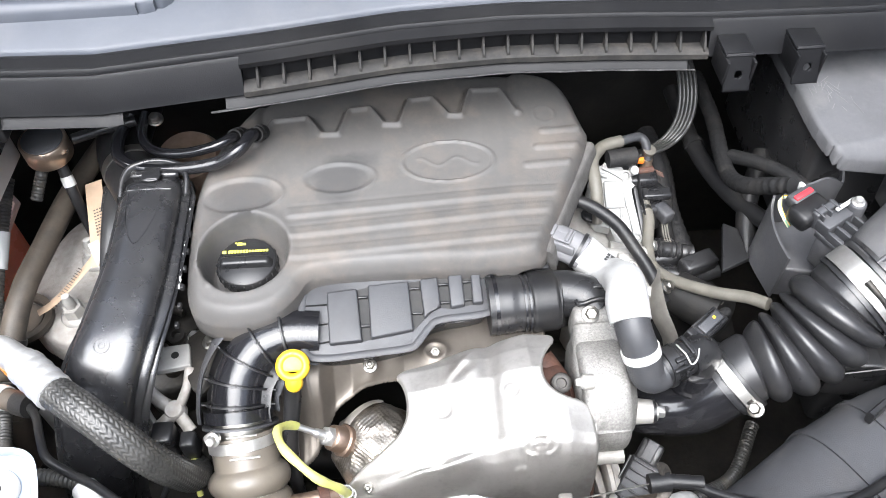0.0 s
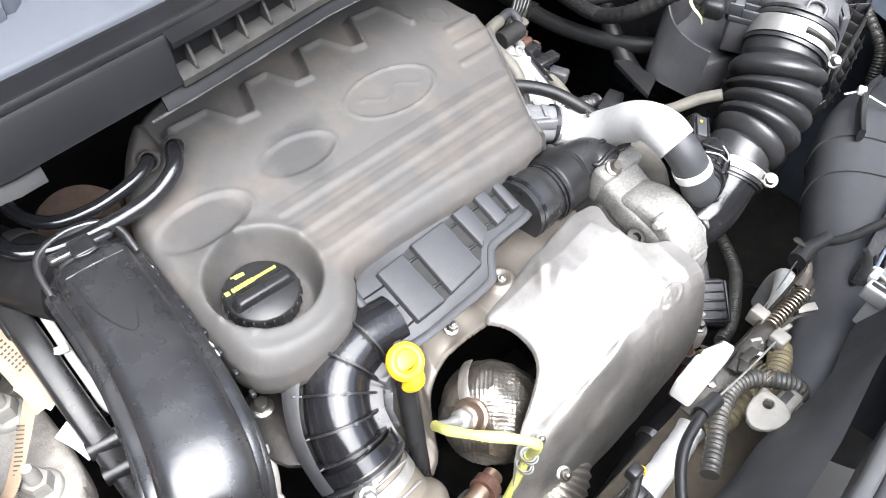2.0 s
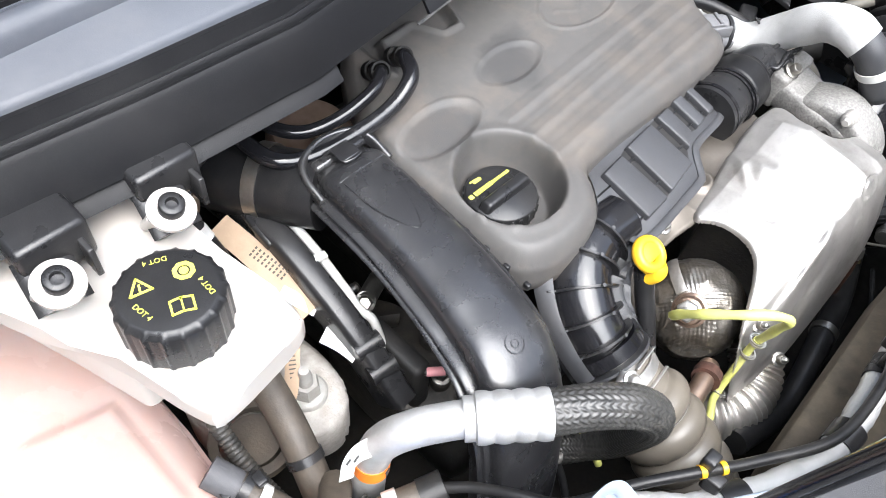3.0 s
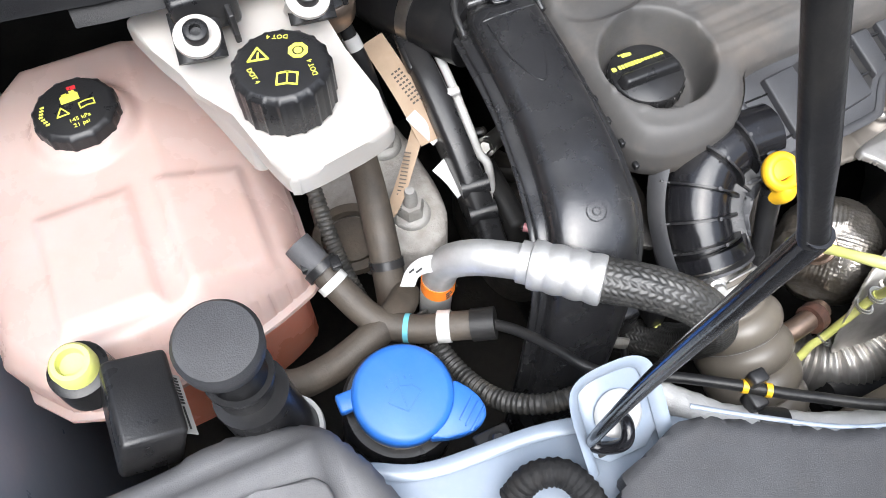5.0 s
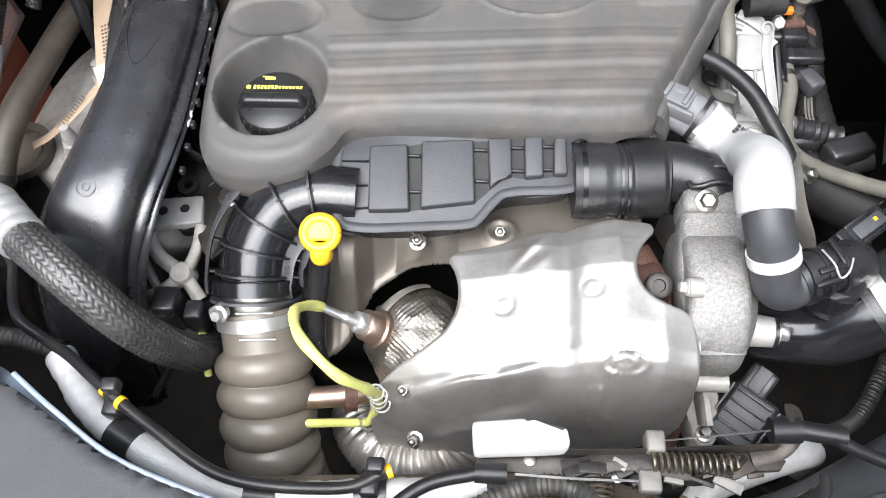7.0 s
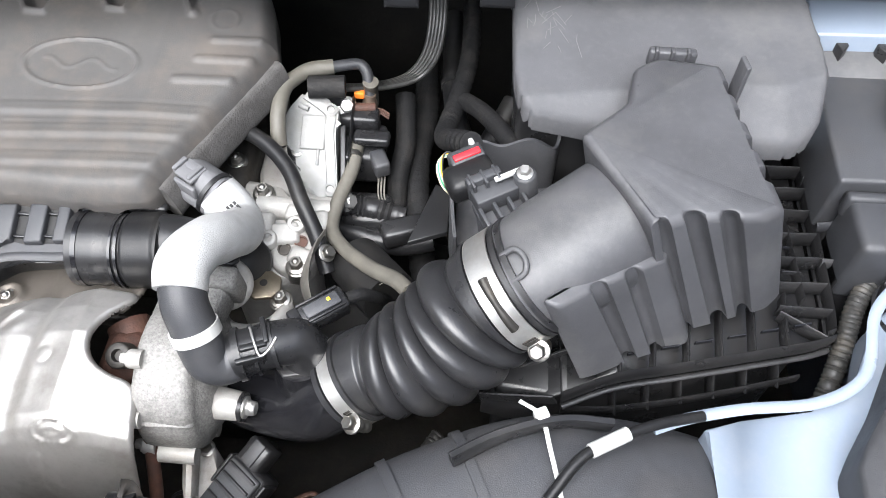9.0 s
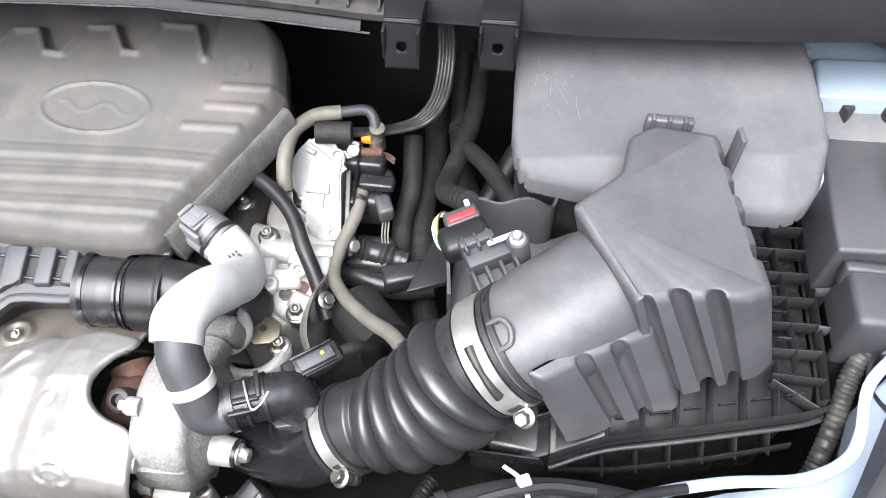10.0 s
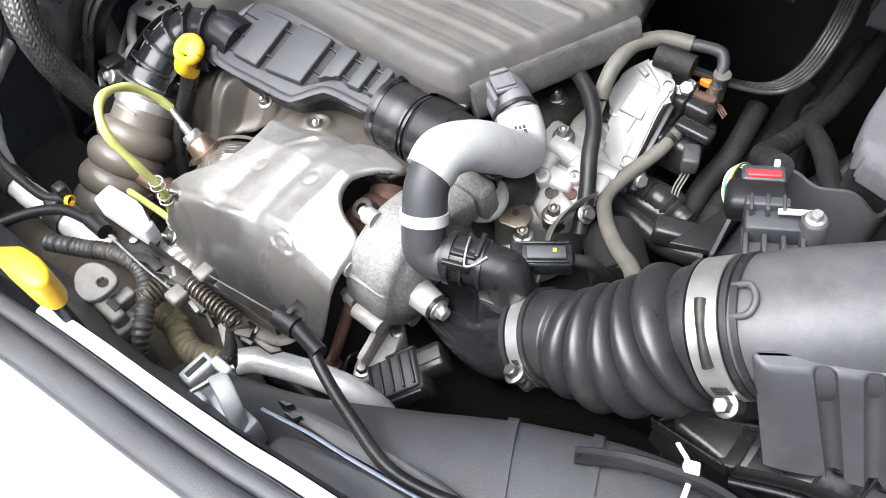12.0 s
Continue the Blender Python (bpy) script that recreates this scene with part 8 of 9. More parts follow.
    lip = [(0.445, -0.248, 0.828), (0.486, -0.230, 0.830), (0.538, -0.217, 0.831), (0.597, -0.202, 0.832), (0.650, -0.187, 0.833), (0.660, -0.172, 0.833), (0.662, -0.10, 0.833), (0.662, 0.008, 0.833)]
    part("front_lip", sweep(lip, (0.0016, 0.010), 8, 6, side=(0.2, 0.9, 0)), M_BLACK, a)
    part("lip_rail", sweep([(x + 0.001, y - 0.002, z - 0.013) for x, y, z in lip], (0.0026, 0.0016), 8, 6, side=(0.2, 0.9, 0)), M_BLACK, a)
    part("lower_lip", sweep([(0.448, -0.244, 0.795), (0.494, -0.240, 0.797), (0.563, -0.224, 0.798), (0.640, -0.202, 0.800)], (0.0015, 0.007), 8, 6, side=(0.2, 0.9, 0)), M_BLACK, a)
    rib = lambda p, q, h, w=0.0011: sweep([p, q], (w, h), 8, 1, side=Vector((q[1] - p[1], p[0] - q[0], 0)).normalized(), power=6)
    for k in range(6):
        x = 0.488 + 0.0265 * k
        part("front_rib", rib((x + 0.004, -0.186 + 0.30 * (x - 0.488), 0.832), (x, -0.229 + 0.262 * (x - 0.488), 0.831), 0.009), M_BLACK, a)
        # small glossy ridge added in each cell to catch a glint
        part("glint_ridge", rib((x + 0.006, -0.214 + 0.27 * (x - 0.488), 0.8405), (x + 0.020, -0.210 + 0.27 * (x - 0.488), 0.8395), 0.0022, 0.0007), M_GLOSS, a)
        part("skirt_rib", rib((x, -0.226 + 0.262 * (x - 0.488), 0.806), (x + 0.002, -0.240 + 0.262 * (x - 0.488), 0.792), 0.010), M_BLACK, a)
    part("corner_brace", rib((0.618, -0.165, 0.834), (0.652, -0.186, 0.834), 0.008), M_BLACK, a)
    part("corner_brace", rib((0.618, -0.160, 0.834), (0.660, -0.160, 0.834), 0.008), M_BLACK, a)
    for k in range(7):
        y = -0.137 + 0.025 * k
        part("side_rib", rib((0.612 - 0.22 * (y + 0.137), y, 0.832), (0.661, y + 0.002, 0.833), 0.009), M_BLACK, a)
        # the same added glint-catching ridge along the side cells
        part("side_glint_ridge", rib((0.626 - 0.20 * (y + 0.137), y + 0.012, 0.838), (0.642 - 0.20 * (y + 0.137), y + 0.013, 0.8370), 0.0022, 0.0008), M_GLOSS, a)
    part("side_rail", sweep([(0.640, -0.15, 0.834), (0.636, -0.07, 0.834), (0.626, 0.01, 0.834)], (0.0012, 0.008), 8, 4, side=(1, 0, 0)), M_BLACK, a)
    for y in (-0.005, -0.095):
        part("clip_loop", sweep([(0.660, y + 0.014, 0.845), (0.680, y + 0.012, 0.850), (0.690, y - 0.004, 0.846), (0.680, y - 0.018, 0.840), (0.660, y - 0.018, 0.838)], (0.007, 0.0022), 8, 6, side=(0, 0, 1)), M_TRIM, a)
    part("front_wedge", prism([(0.384, -0.238), (0.43, -0.246), (0.488, -0.226), (0.487, -0.195), (0.41, -0.200)], 0.765, lambda x, y: 0.790 + 0.42 * (x - 0.384), 0.002), M_BLACK, a)
    part("wedge_rib", rib((0.384, -0.240, 0.800), (0.440, -0.250, 0.826), 0.006), M_BLACK, a)
    part("wedge_rib", rib((0.395, -0.222, 0.800), (0.487, -0.196, 0.842), 0.004), M_BLACK, a)
    part("wedge_rib", rib((0.384, -0.240, 0.796), (0.398, -0.218, 0.800), 0.006), M_BLACK, a)


air_box()


def air_sensor():
    s = thing("air_mass_sensor", "black air mass sensor with a red-locked wiring plug", "sensor", (0.39, -0.13, 0.88))
    x = Vector((0.88, 0.45, 0.03)).normalized()
    z = Vector((-0.12, -0.05, 0.98))
    m = frame_of((0.391, -0.134, 0.910), x, z)

    def put(name, off, size, material, bev=0.0015, parent=None, label=""):
        bm = box(off, size, bev)
        bm.transform(m)
        return part(name, bm, material, parent or s, label)

    put("stand", (0.002, -0.004, -0.024), (0.046, 0.026, 0.044), M_AIRBOX, 0.002)
    put("base_plate", (0, -0.002, 0), (0.044, 0.028, 0.008), M_TRIM)
    put("body", (-0.004, 0.008, 0.011), (0.034, 0.018, 0.016), M_TRIM)
    for k in range(4):
        put("body_rib", (-0.020 + 0.0115 * k, -0.010, 0.006), (0.003, 0.018, 0.016), M_TRIM, 0.0006)
        put("stand_rib", (-0.019 + 0.0125 * k, -0.018, -0.020), (0.0028, 0.004, 0.036), M_TRIM, 0.0006)
    tw = m @ Vector((0.020, 0.004, 0.0))
    part("tower", lathe([(0.0095, -0.03), (0.0088, 0.024), (0.007, 0.026), (0, 0.026)], tw, z, 20), M_TRIM, s)
    part("screw", hex_bolt(tw + Vector(z) * 0.026, 0.0042, z), M_STEEL, s)
    put("latch", (0.010, 0.010, 0.024), (0.024, 0.004, 0.003), M_WHITEPL, 0.0008)
    plug = put("plug", (-0.014, 0.030, 0.010), (0.040, 0.026, 0.022), M_RUBBER, 0.006, None, "soft black plug boot")
    put("plug_collar", (-0.008, 0.018, 0.014), (0.028, 0.008, 0.022), M_TRIM, 0.0015, plug)
    for k in range(3):
        put("collar_rib", (-0.018 + 0.010 * k, 0.016, 0.022), (0.0022, 0.014, 0.008), M_TRIM, 0.0005, plug)
    put("cover", (-0.010, 0.046, 0.014), (0.028, 0.014, 0.014), M_TRIM, 0.002, plug)
    put("red_lock", (-0.010, 0.044, 0.0215), (0.022, 0.006, 0.003), M_RED, 0.0008, plug, "red locking slide")
    put("white_peg", (-0.002, 0.054, 0.018), (0.004, 0.006, 0.010), M_WHITEPL, 0.001, plug)
    for k, mm_ in enumerate((M_CREAMW, M_GREENW, M_WHITEPL, M_YELLOW, M_INK)):
        p = [m @ Vector((-0.020 + 0.0012 * k, 0.054, 0.014)), m @ Vector((-0.028 + 0.0011 * k, 0.056, 0.014 + 0.001 * k)), m @ Vector((-0.034 + 0.0011 * k, 0.050, 0.010)), m @ Vector((-0.035 + 0.0011 * k, 0.040, 0.002)), m @ Vector((-0.030 + 0.001 * k, 0.036, -0.010))]
        part("wire", sweep(p, 0.0008, 7), mm_, plug)


air_sensor()


# ---- battery cover, fuse box, right wing ----
def battery_cover():
    b = thing("battery_cover", "scuffed matt black plastic battery cover", "battery cover", (0.51, 0.06, 0.80))
    poly = rounded([(0.386, 0.20), (0.390, -0.020), (0.397, -0.062), (0.412, -0.072), (0.602, -0.070), (0.626, -0.060), (0.638, -0.040), (0.642, 0.03), (0.620, 0.20)], 1)

    def top(X, Y):
        # flat top, breaking at a crisp front edge and chamfered corner into a sloping face
        brow = np.interp(X, [0.40, 0.55, 0.605], [-0.058, -0.033, -0.030]) + 0.5 * np.clip(X - 0.605, 0, 1)
        over = np.clip(brow - Y, 0, 1)
        soft = np.sqrt(over ** 2 + 0.003 ** 2) - 0.003
        return 0.957 + 0.04 * Y - 0.72 * np.where(over > 0, soft, 0)

    part("hood", drape(poly, top, 0.0030, 0.004, 0.014), M_BATT, b, smooth=60)
    part("case", box((0.505, 0.075, 0.865), (0.215, 0.235, 0.150), 0.006), M_BLACK, b, "black battery case in the shade of its cover")
    rnd = random.Random(4)
    bm = bmesh.new()
    for k in range(26):
        x, y = rnd.gauss(0.415, 0.014), rnd.gauss(0.022, 0.018)
        an = rnd.uniform(0.6, 2.2)
        ln = rnd.uniform(0.005, 0.02)
        q = box((x, y, 0.9575 + 0.04 * y), (ln, 0.0004, 0.0003), 0, Matrix.Rotation(an, 4, "Z"))
        bm = join(bm, q)
    part("scratches", bm, mat("pale_scratch", (0.16, 0.16, 0.16), 0.7), b)
    f = thing("fuse_box", "black fuse box with a white paper tag", "fuse box", (0.70, -0.03, 0.84))
    part("lid", prism(rounded([(0.661, 0.050), (0.82, 0.056), (0.82, -0.068), (0.659, -0.075)], 0), 0.84, 0.900, 0.004, 3), M_TRIM, f)
    part("back_step", prism([(0.663, 0.044), (0.82, 0.050), (0.82, 0.090), (0.665, 0.084)], 0.85, lambda x, y: 0.900 + 0.22 * (y - 0.044), 0.003), M_BATT, f, "dusty sloping back of the lid")
    part("lid_lip", prism([(0.668, -0.070), (0.82, -0.064), (0.82, -0.080), (0.668, -0.085)], 0.875, 0.888, 0.002), M_BLACK, f)
    part("base", prism([(0.668, 0.06), (0.82, 0.06), (0.82, -0.135), (0.668, -0.135)], 0.74, 0.846, 0.004), M_BLACK, f)
    for x in (0.686, 0.752):
        sock = part("socket", box((x, -0.108, 0.858), (0.036, 0.058, 0.070), 0.007, None, 3), M_TRIM, f)
        part("socket_cap", box((x, -0.085, 0.884), (0.042, 0.010, 0.024), 0.003), M_TRIM, sock)
    for x, w in ((0.652, 0.016), (0.702, 0.026), (0.752, 0.026)):
        catch = part("catch", box((x, 0.083, 0.910), (w, 0.014, 0.022), 0.002), M_BLACK, f)
        part("catch_groove", box((x, 0.0785, 0.9205), (w * 0.8, 0.003, 0.003), 0.0008), M_TRIM, catch)
        part("catch_groove", box((x, 0.0850, 0.9215), (w * 0.8, 0.003, 0.003), 0.0008), M_TRIM, catch)
        if w > 0.02:
            for k in (-1, 1):
                part("catch_arm", prism([(x + k * 0.013, 0.082), (x + k * 0.024, 0.074), (x + k * 0.020, 0.062), (x + k * 0.013, 0.070)], 0.895, 0.916, 0.001), M_BLACK, catch)
    tag = thing("paper_tag", "white printed paper tag tied to the fuse box", "tag", (0.733, 0.003, 0.92))
    m = frame_of((0.733, 0.003, 0.924), (-0.90, 0.43, 0.0), (0.08, -0.12, 0.96))
    sh = prism(rounded([(-0.019, -0.032), (-0.012, -0.036), (0.019, -0.032), (0.019, 0.030), (-0.019, 0.030)], 0), 0, 0.0006, 0)
    sh.transform(m)
    part("sheet", sh, M_WHITEPL, tag)
    words("AB", 0.010, m @ Matrix.Translation((0, 0.008, 0.0008)), M_INK, tag, thick=0.0001)
    part("print", bars([(-0.006 + 0.004 * k, -0.014, 0.0026, 0.005) for k in range(4)], m @ Matrix.Translation((0, 0, 0.0008)), 0.0002), M_INK, tag)
    part("wire_tie", sweep([m @ Vector((0, -0.022, 0.001)), m @ Vector((0.004, -0.032, 0.008)), m @ Vector((-0.006, -0.038, 0.002)), m @ Vector((-0.004, -0.028, -0.004))], 0.0012, 8), M_GREENW, tag)
    bc = thing("battery_cable", "thick black battery cable with a metal terminal", "cable", (0.70, 0.11, 0.93))
    part("cable_run", sweep([(0.62, 0.19, 0.955), (0.645, 0.150, 0.965), (0.675, 0.125, 0.962), (0.715, 0.112, 0.955), (0.735, 0.110, 0.95)], 0.0075, 14), M_RUBBER, bc)
    part("terminal", join(box((0.748, 0.108, 0.948), (0.030, 0.016, 0.006), 0.002), hex_bolt((0.758, 0.105, 0.951), 0.007)), M_ZINC, bc)


battery_cover()


def right_front():
    s = thing("air_intake_snorkel", "black plastic air intake snorkel with a white cable tie", "air duct", (0.36, -0.36, 0.80))
    line = [(0.10, -0.47, 0.770), (0.20, -0.442, 0.795), (0.28, -0.400, 0.806), (0.36, -0.353, 0.812), (0.44, -0.322, 0.812), (0.53, -0.322, 0.80), (0.60, -0.34, 0.78)]
    part("duct_wall", sweep(line, lambda s_: (0.060, 0.046), 36, 12, side=(0.5, -0.8, 0), power=2.6), M_TRIM, s)
    cl = curve_points(line, 12)
    for i in (33, 40):
        bm = sweep([cl[i], cl[i + 1]], lambda s_: (0.0622, 0.0482), 36, 1, side=(0.5, -0.8, 0), power=2.6, smooth=False)
        part("collar", bm, M_TRIM, s)
    part("rail", sweep([(0.365, -0.318, 0.866), (0.40, -0.298, 0.868), (0.44, -0.284, 0.866), (0.475, -0.281, 0.86)], (0.0035, 0.008), 10, 6, side=(0.4, 0.9, 0), power=4), M_BLACK, s)
    t = thing("cable_tie", "white plastic cable tie", "cable tie", (0.426, -0.29, 0.86))
    part("head", box((0.425, -0.283, 0.872), (0.010, 0.009, 0.008), 0.0015, Matrix.Rotation(radians(25), 4, "Z")), M_WHITEPL, t)
    part("strap", sweep([(0.410, -0.272, 0.868), (0.425, -0.283, 0.870), (0.432, -0.305, 0.866), (0.440, -0.335, 0.86), (0.446, -0.36, 0.845)], (0.0017, 0.0006), 8, 6, side=(1, 0.3, 0)), M_WHITEPL, t)
    c = thing("horn_cable", "thin black cable taped along the front panel", "cable", (0.48, -0.30, 0.86))
    part("cable_run", sweep([(0.43, -0.34, 0.866), (0.452, -0.312, 0.873), (0.48, -0.294, 0.872), (0.51, -0.280, 0.868), (0.54, -0.270, 0.862)], 0.004, 10), M_RUBBER, c)
    part("white_tape", sweep([(0.458, -0.307, 0.874), (0.484, -0.292, 0.873)], 0.0052, 12), M_WHITEPL, c)
    h = thing("headlamp_housing", "black plastic headlamp housing with angled faces", "headlamp", (0.72, -0.24, 0.84))
    part("shell", prism([(0.700, -0.186), (0.728, -0.172), (0.86, -0.152), (0.86, -0.42), (0.630, -0.42), (0.633, -0.304), (0.643, -0.286), (0.664, -0.254)], 0.78, lambda x, y: 0.905 - 0.15 * (0.8 - x), 0.004), M_TRIM, h)
    part("facet", prism([(0.668, -0.262), (0.706, -0.222), (0.760, -0.26), (0.745, -0.36), (0.672, -0.36)], 0.80, 0.901, 0.006), M_TRIM, h)
    part("facet", prism([(0.715, -0.196), (0.80, -0.180), (0.80, -0.230), (0.735, -0.232)], 0.80, 0.908, 0.005), M_TRIM, h)
    c2 = thing("wiring_conduit", "black corrugated conduit beside the headlamp", "conduit", (0.66, -0.17, 0.82))
    part("tube", conduit([(0.72, -0.115, 0.84), (0.70, -0.125, 0.845), (0.683, -0.150, 0.835), (0.672, -0.185, 0.815), (0.655, -0.225, 0.79), (0.64, -0.24, 0.75)], 0.008, 0.0042), M_CONDUIT, c2)
    part("red_tape", sweep([(0.712, -0.119, 0.843), (0.720, -0.1155, 0.840)], 0.0088, 12), M_RED, c2)
    hood = thing("filler_funnel", "black funnel opening in the pale front panel", "funnel", (0.72, -0.16, 0.84))
    part("mouth", lathe([(0.036, -0.06), (0.040, 0.0), (0.037, 0.0), (0.033, -0.06)], (0.728, -0.160, 0.856), (-0.3, 0.1, 1), 32, False), M_BLACK, hood)


right_front()


# ---- cylinder head end: vacuum pump, harness and pipes ----
def head_end():
    v = thing("brake_vacuum_pump", "pale cast alloy vacuum pump with socket screws", "pump", (0.19, 0.03, 0.74))
    slope = lambda x, y: min(0.838, 0.786 + 0.56 * (y + 0.042)) - 0.3 * max(0, 0.195 - x)
    poly = rounded([(0.172, 0.020), (0.179, 0.036), (0.188, 0.044), (0.194, 0.049), (0.206, 0.051), (0.214, 0.045), (0.228, 0.040), (0.230, 0.030), (0.227, 0.020), (0.234, -0.024), (0.235, -0.038), (0.226, -0.043), (0.204, -0.036), (0.197, -0.022), (0.198, -0.010), (0.180, 0.004)], 2)
    part("casting", prism(poly, 0.72, slope, 0.005, 3), M_MACHINED, v)
    on = lambda x, y, up=0.0: (x, y, slope(x, y) + up)
    part("side_flange", sweep([on(0.196, 0.046), on(0.208, 0.040), on(0.222, 0.030), on(0.222, 0.014), on(0.228, -0.022), on(0.228, -0.036)], (0.0050, 0.0022), 10, 5, side=(1, 0.2, 0), power=3), M_MACHINED, v)
    part("face_rib", sweep([on(0.206, 0.024), on(0.212, 0.006), on(0.213, -0.014)], 0.0016, 8, 5), M_MACHINED, v)
    part("face_rib", sweep([on(0.190, 0.038), on(0.200, 0.034)], 0.0028, 10, 3), M_MACHINED, v)
    for x, y in ((0.222, 0.034), (0.228, -0.034)):
        part("face_boss", lathe([(0.0065, -0.004), (0.0065, 0.003), (0.004, 0.004), (0.0035, 0.001), (0, 0.001)], on(x, y), (0.1, -0.5, 0.87), 20), M_MACHINED, v)
    part("drive_end", sweep([(0.196, -0.040, 0.776), (0.218, -0.044, 0.776), (0.238, -0.040, 0.776)], lambda q: 0.0125 - 0.002 * q, 20), M_CAST, v)
    part("ear", prism(rounded([(0.176, 0.012), (0.200, 0.016), (0.206, -0.022), (0.190, -0.018), (0.178, -0.012)], 1), 0.784, 0.796, 0.003), M_MACHINED, v)
    part("boss", lathe([(0.011, -0.02), (0.011, 0.0), (0.009, 0.0015), (0, 0.0015)], (0.191, -0.001, 0.797), (0, -0.1, 1), 24), M_MACHINED, v)
    part("sensor_tab", prism(rounded([(0.166, 0.006), (0.184, 0.009), (0.201, 0.007), (0.204, -0.004), (0.196, -0.012), (0.178, -0.014), (0.166, -0.008)], 1), 0.7985, 0.8025, 0.001), M_BLACK, v, "black sensor tab")
    part("face_panel", box((0.2065, 0.014, 0.8175), (0.024, 0.034, 0.004), 0.0015, Matrix.Rotation(radians(29), 4, "X")), M_MACHINED, v)
    part("screw", lathe([(0.0062, 0), (0.0062, 0.004), (0.003, 0.0045), (0.0025, 0.002), (0, 0.002)], (0.1925, -0.001, 0.8025), (0, -0.1, 1), 20), M_STEEL, v)
    part("body", prism(rounded([(0.150, 0.06), (0.190, 0.06), (0.205, -0.05), (0.18, -0.06), (0.150, -0.03)], 1), 0.68, 0.778, 0.006), M_CAST, v)
    part("gasket_plate", prism([(0.2312, 0.024), (0.2365, 0.026), (0.243, -0.038), (0.2375, -0.040)], 0.74, lambda x, y: 0.781 + 0.56 * (y + 0.042), 0.001), M_BLACK, v)
    h = thing("cylinder_head_end", "cast alloy thermostat housing with bolts and bosses", "housing", (0.17, -0.07, 0.76))
    part("housing", prism(rounded([(0.130, -0.020), (0.200, -0.045), (0.215, -0.060), (0.222, -0.095), (0.205, -0.140), (0.160, -0.150), (0.132, -0.10)], 1), 0.68, lambda x, y: 0.793 + 0.1 * (y + 0.05), 0.010), M_CAST, h)
    part("pipe_boss", sweep([(0.165, -0.062, 0.790), (0.205, -0.062, 0.792), (0.232, -0.058, 0.790)], lambda q: 0.0135 - 0.004 * q, 18), M_CAST, h)
    part("face_block", prism(rounded([(0.186, -0.090), (0.224, -0.086), (0.230, -0.118), (0.214, -0.134), (0.186, -0.128)], 1), 0.77, lambda x, y: 0.800 + 0.2 * (y + 0.1), 0.006), M_CAST, h)
    for p, mm_ in (((0.200, -0.112, 0.7985), M_GREASY), ((0.214, -0.104, 0.800), M_RUST)):
        part("bolt_hole", lathe([(0.0062, 0), (0.0062, 0.0012), (0.0045, 0.0015), (0.004, -0.004), (0, -0.004)], p, (0, -0.2, 1), 18), mm_, h)
    part("bracket", prism(rounded([(0.170, -0.141), (0.203, -0.137), (0.207, -0.163), (0.178, -0.169)], 1), 0.7985, 0.8020, 0.0010), M_SPRING, h, "bronze tinted steel plate")
    part("bracket_hole", lathe([(0.0034, 0), (0.0034, 0.0006), (0, 0.0006)], (0.190, -0.151, 0.8018), (0, 0, 1), 16), M_DARK, h)
    for x, y, z, w, d_, t_, rz in ((0.196, -0.098, 0.800, 0.036, 0.024, 0.016, 12), (0.216, -0.118, 0.796, 0.026, 0.020, 0.014, -18), (0.176, -0.094, 0.806, 0.026, 0.030, 0.014, 6), (0.205, -0.074, 0.800, 0.024, 0.018, 0.018, -8), (0.226, -0.075, 0.790, 0.018, 0.026, 0.020, 10), (0.165, -0.118, 0.800, 0.020, 0.024, 0.016, 25)):
        part("cast_web", box((x, y, z), (w, d_, t_), 0.0035, Matrix.Rotation(radians(rz), 4, "Z") @ Matrix.Rotation(radians(14), 4, "X"), 2, 0.8), M_CAST, h)
    for x, y, z, r_ in ((0.186, -0.108, 0.808, 0.0080), (0.208, -0.090, 0.808, 0.0085), (0.228, -0.100, 0.800, 0.0070), (0.180, -0.128, 0.803, 0.0075)):
        part("cast_boss", lathe([(r_, -0.018), (r_, 0.001), (r_ - 0.0015, 0.0025), (r_ * 0.5, 0.0025), (r_ * 0.45, -0.002), (0, -0.002)], (x, y, z), (0.05, -0.3, 1), 22), M_CAST, h)
    part("pale_flange", lathe([(0.0205, -0.012), (0.0225, -0.004), (0.0225, 0.003), (0.019, 0.006), (0.009, 0.007), (0.008, 0.002), (0, 0.002)], (0.163, -0.163, 0.815), (0.35, -0.35, 0.86), 36), M_CAST, h, "pale round cast flange")
    part("flange_ear", box((0.146, -0.185, 0.806), (0.030, 0.022, 0.020), 0.006, Matrix.Rotation(radians(35), 4, "Z"), 3), M_CAST, h)
    part("disc", lathe([(0.022, -0.01), (0.022, 0.004), (0.018, 0.008), (0, 0.009)], (0.172, -0.132, 0.806), (0.55, -0.25, 0.8), 32), M_RUBBER, h)
    part("cast_ring", sweep([(0.150, -0.176, 0.775), (0.170, -0.190, 0.782), (0.192, -0.190, 0.785), (0.206, -0.178, 0.785), (0.210, -0.162, 0.782)], (0.010, 0.007), 14, 8, side=(0, 0, 1)), M_CAST, h)
    for p in ((0.134, -0.014, 0.800), (0.214, -0.128, 0.797), (0.205, -0.160, 0.791), (0.226, -0.095, 0.796), (0.168, -0.050, 0.800)):
        part("bolt", join(lathe([(0.0105, -0.016), (0.0105, -0.002), (0.008, 0.0)], p, (0, -0.1, 1), 20), hex_bolt(p, 0.006, (0, -0.1, 1), 0.010)), M_ZINC, h)
    part("flap_bracket", sweep([(0.232, -0.098, 0.80), (0.226, -0.125, 0.806), (0.226, -0.150, 0.802), (0.236, -0.172, 0.785), (0.238, -0.185, 0.765)], (0.0022, 0.014), 8, 6, side=(1, 0.2, -0.4)), M_BRACKET, h)
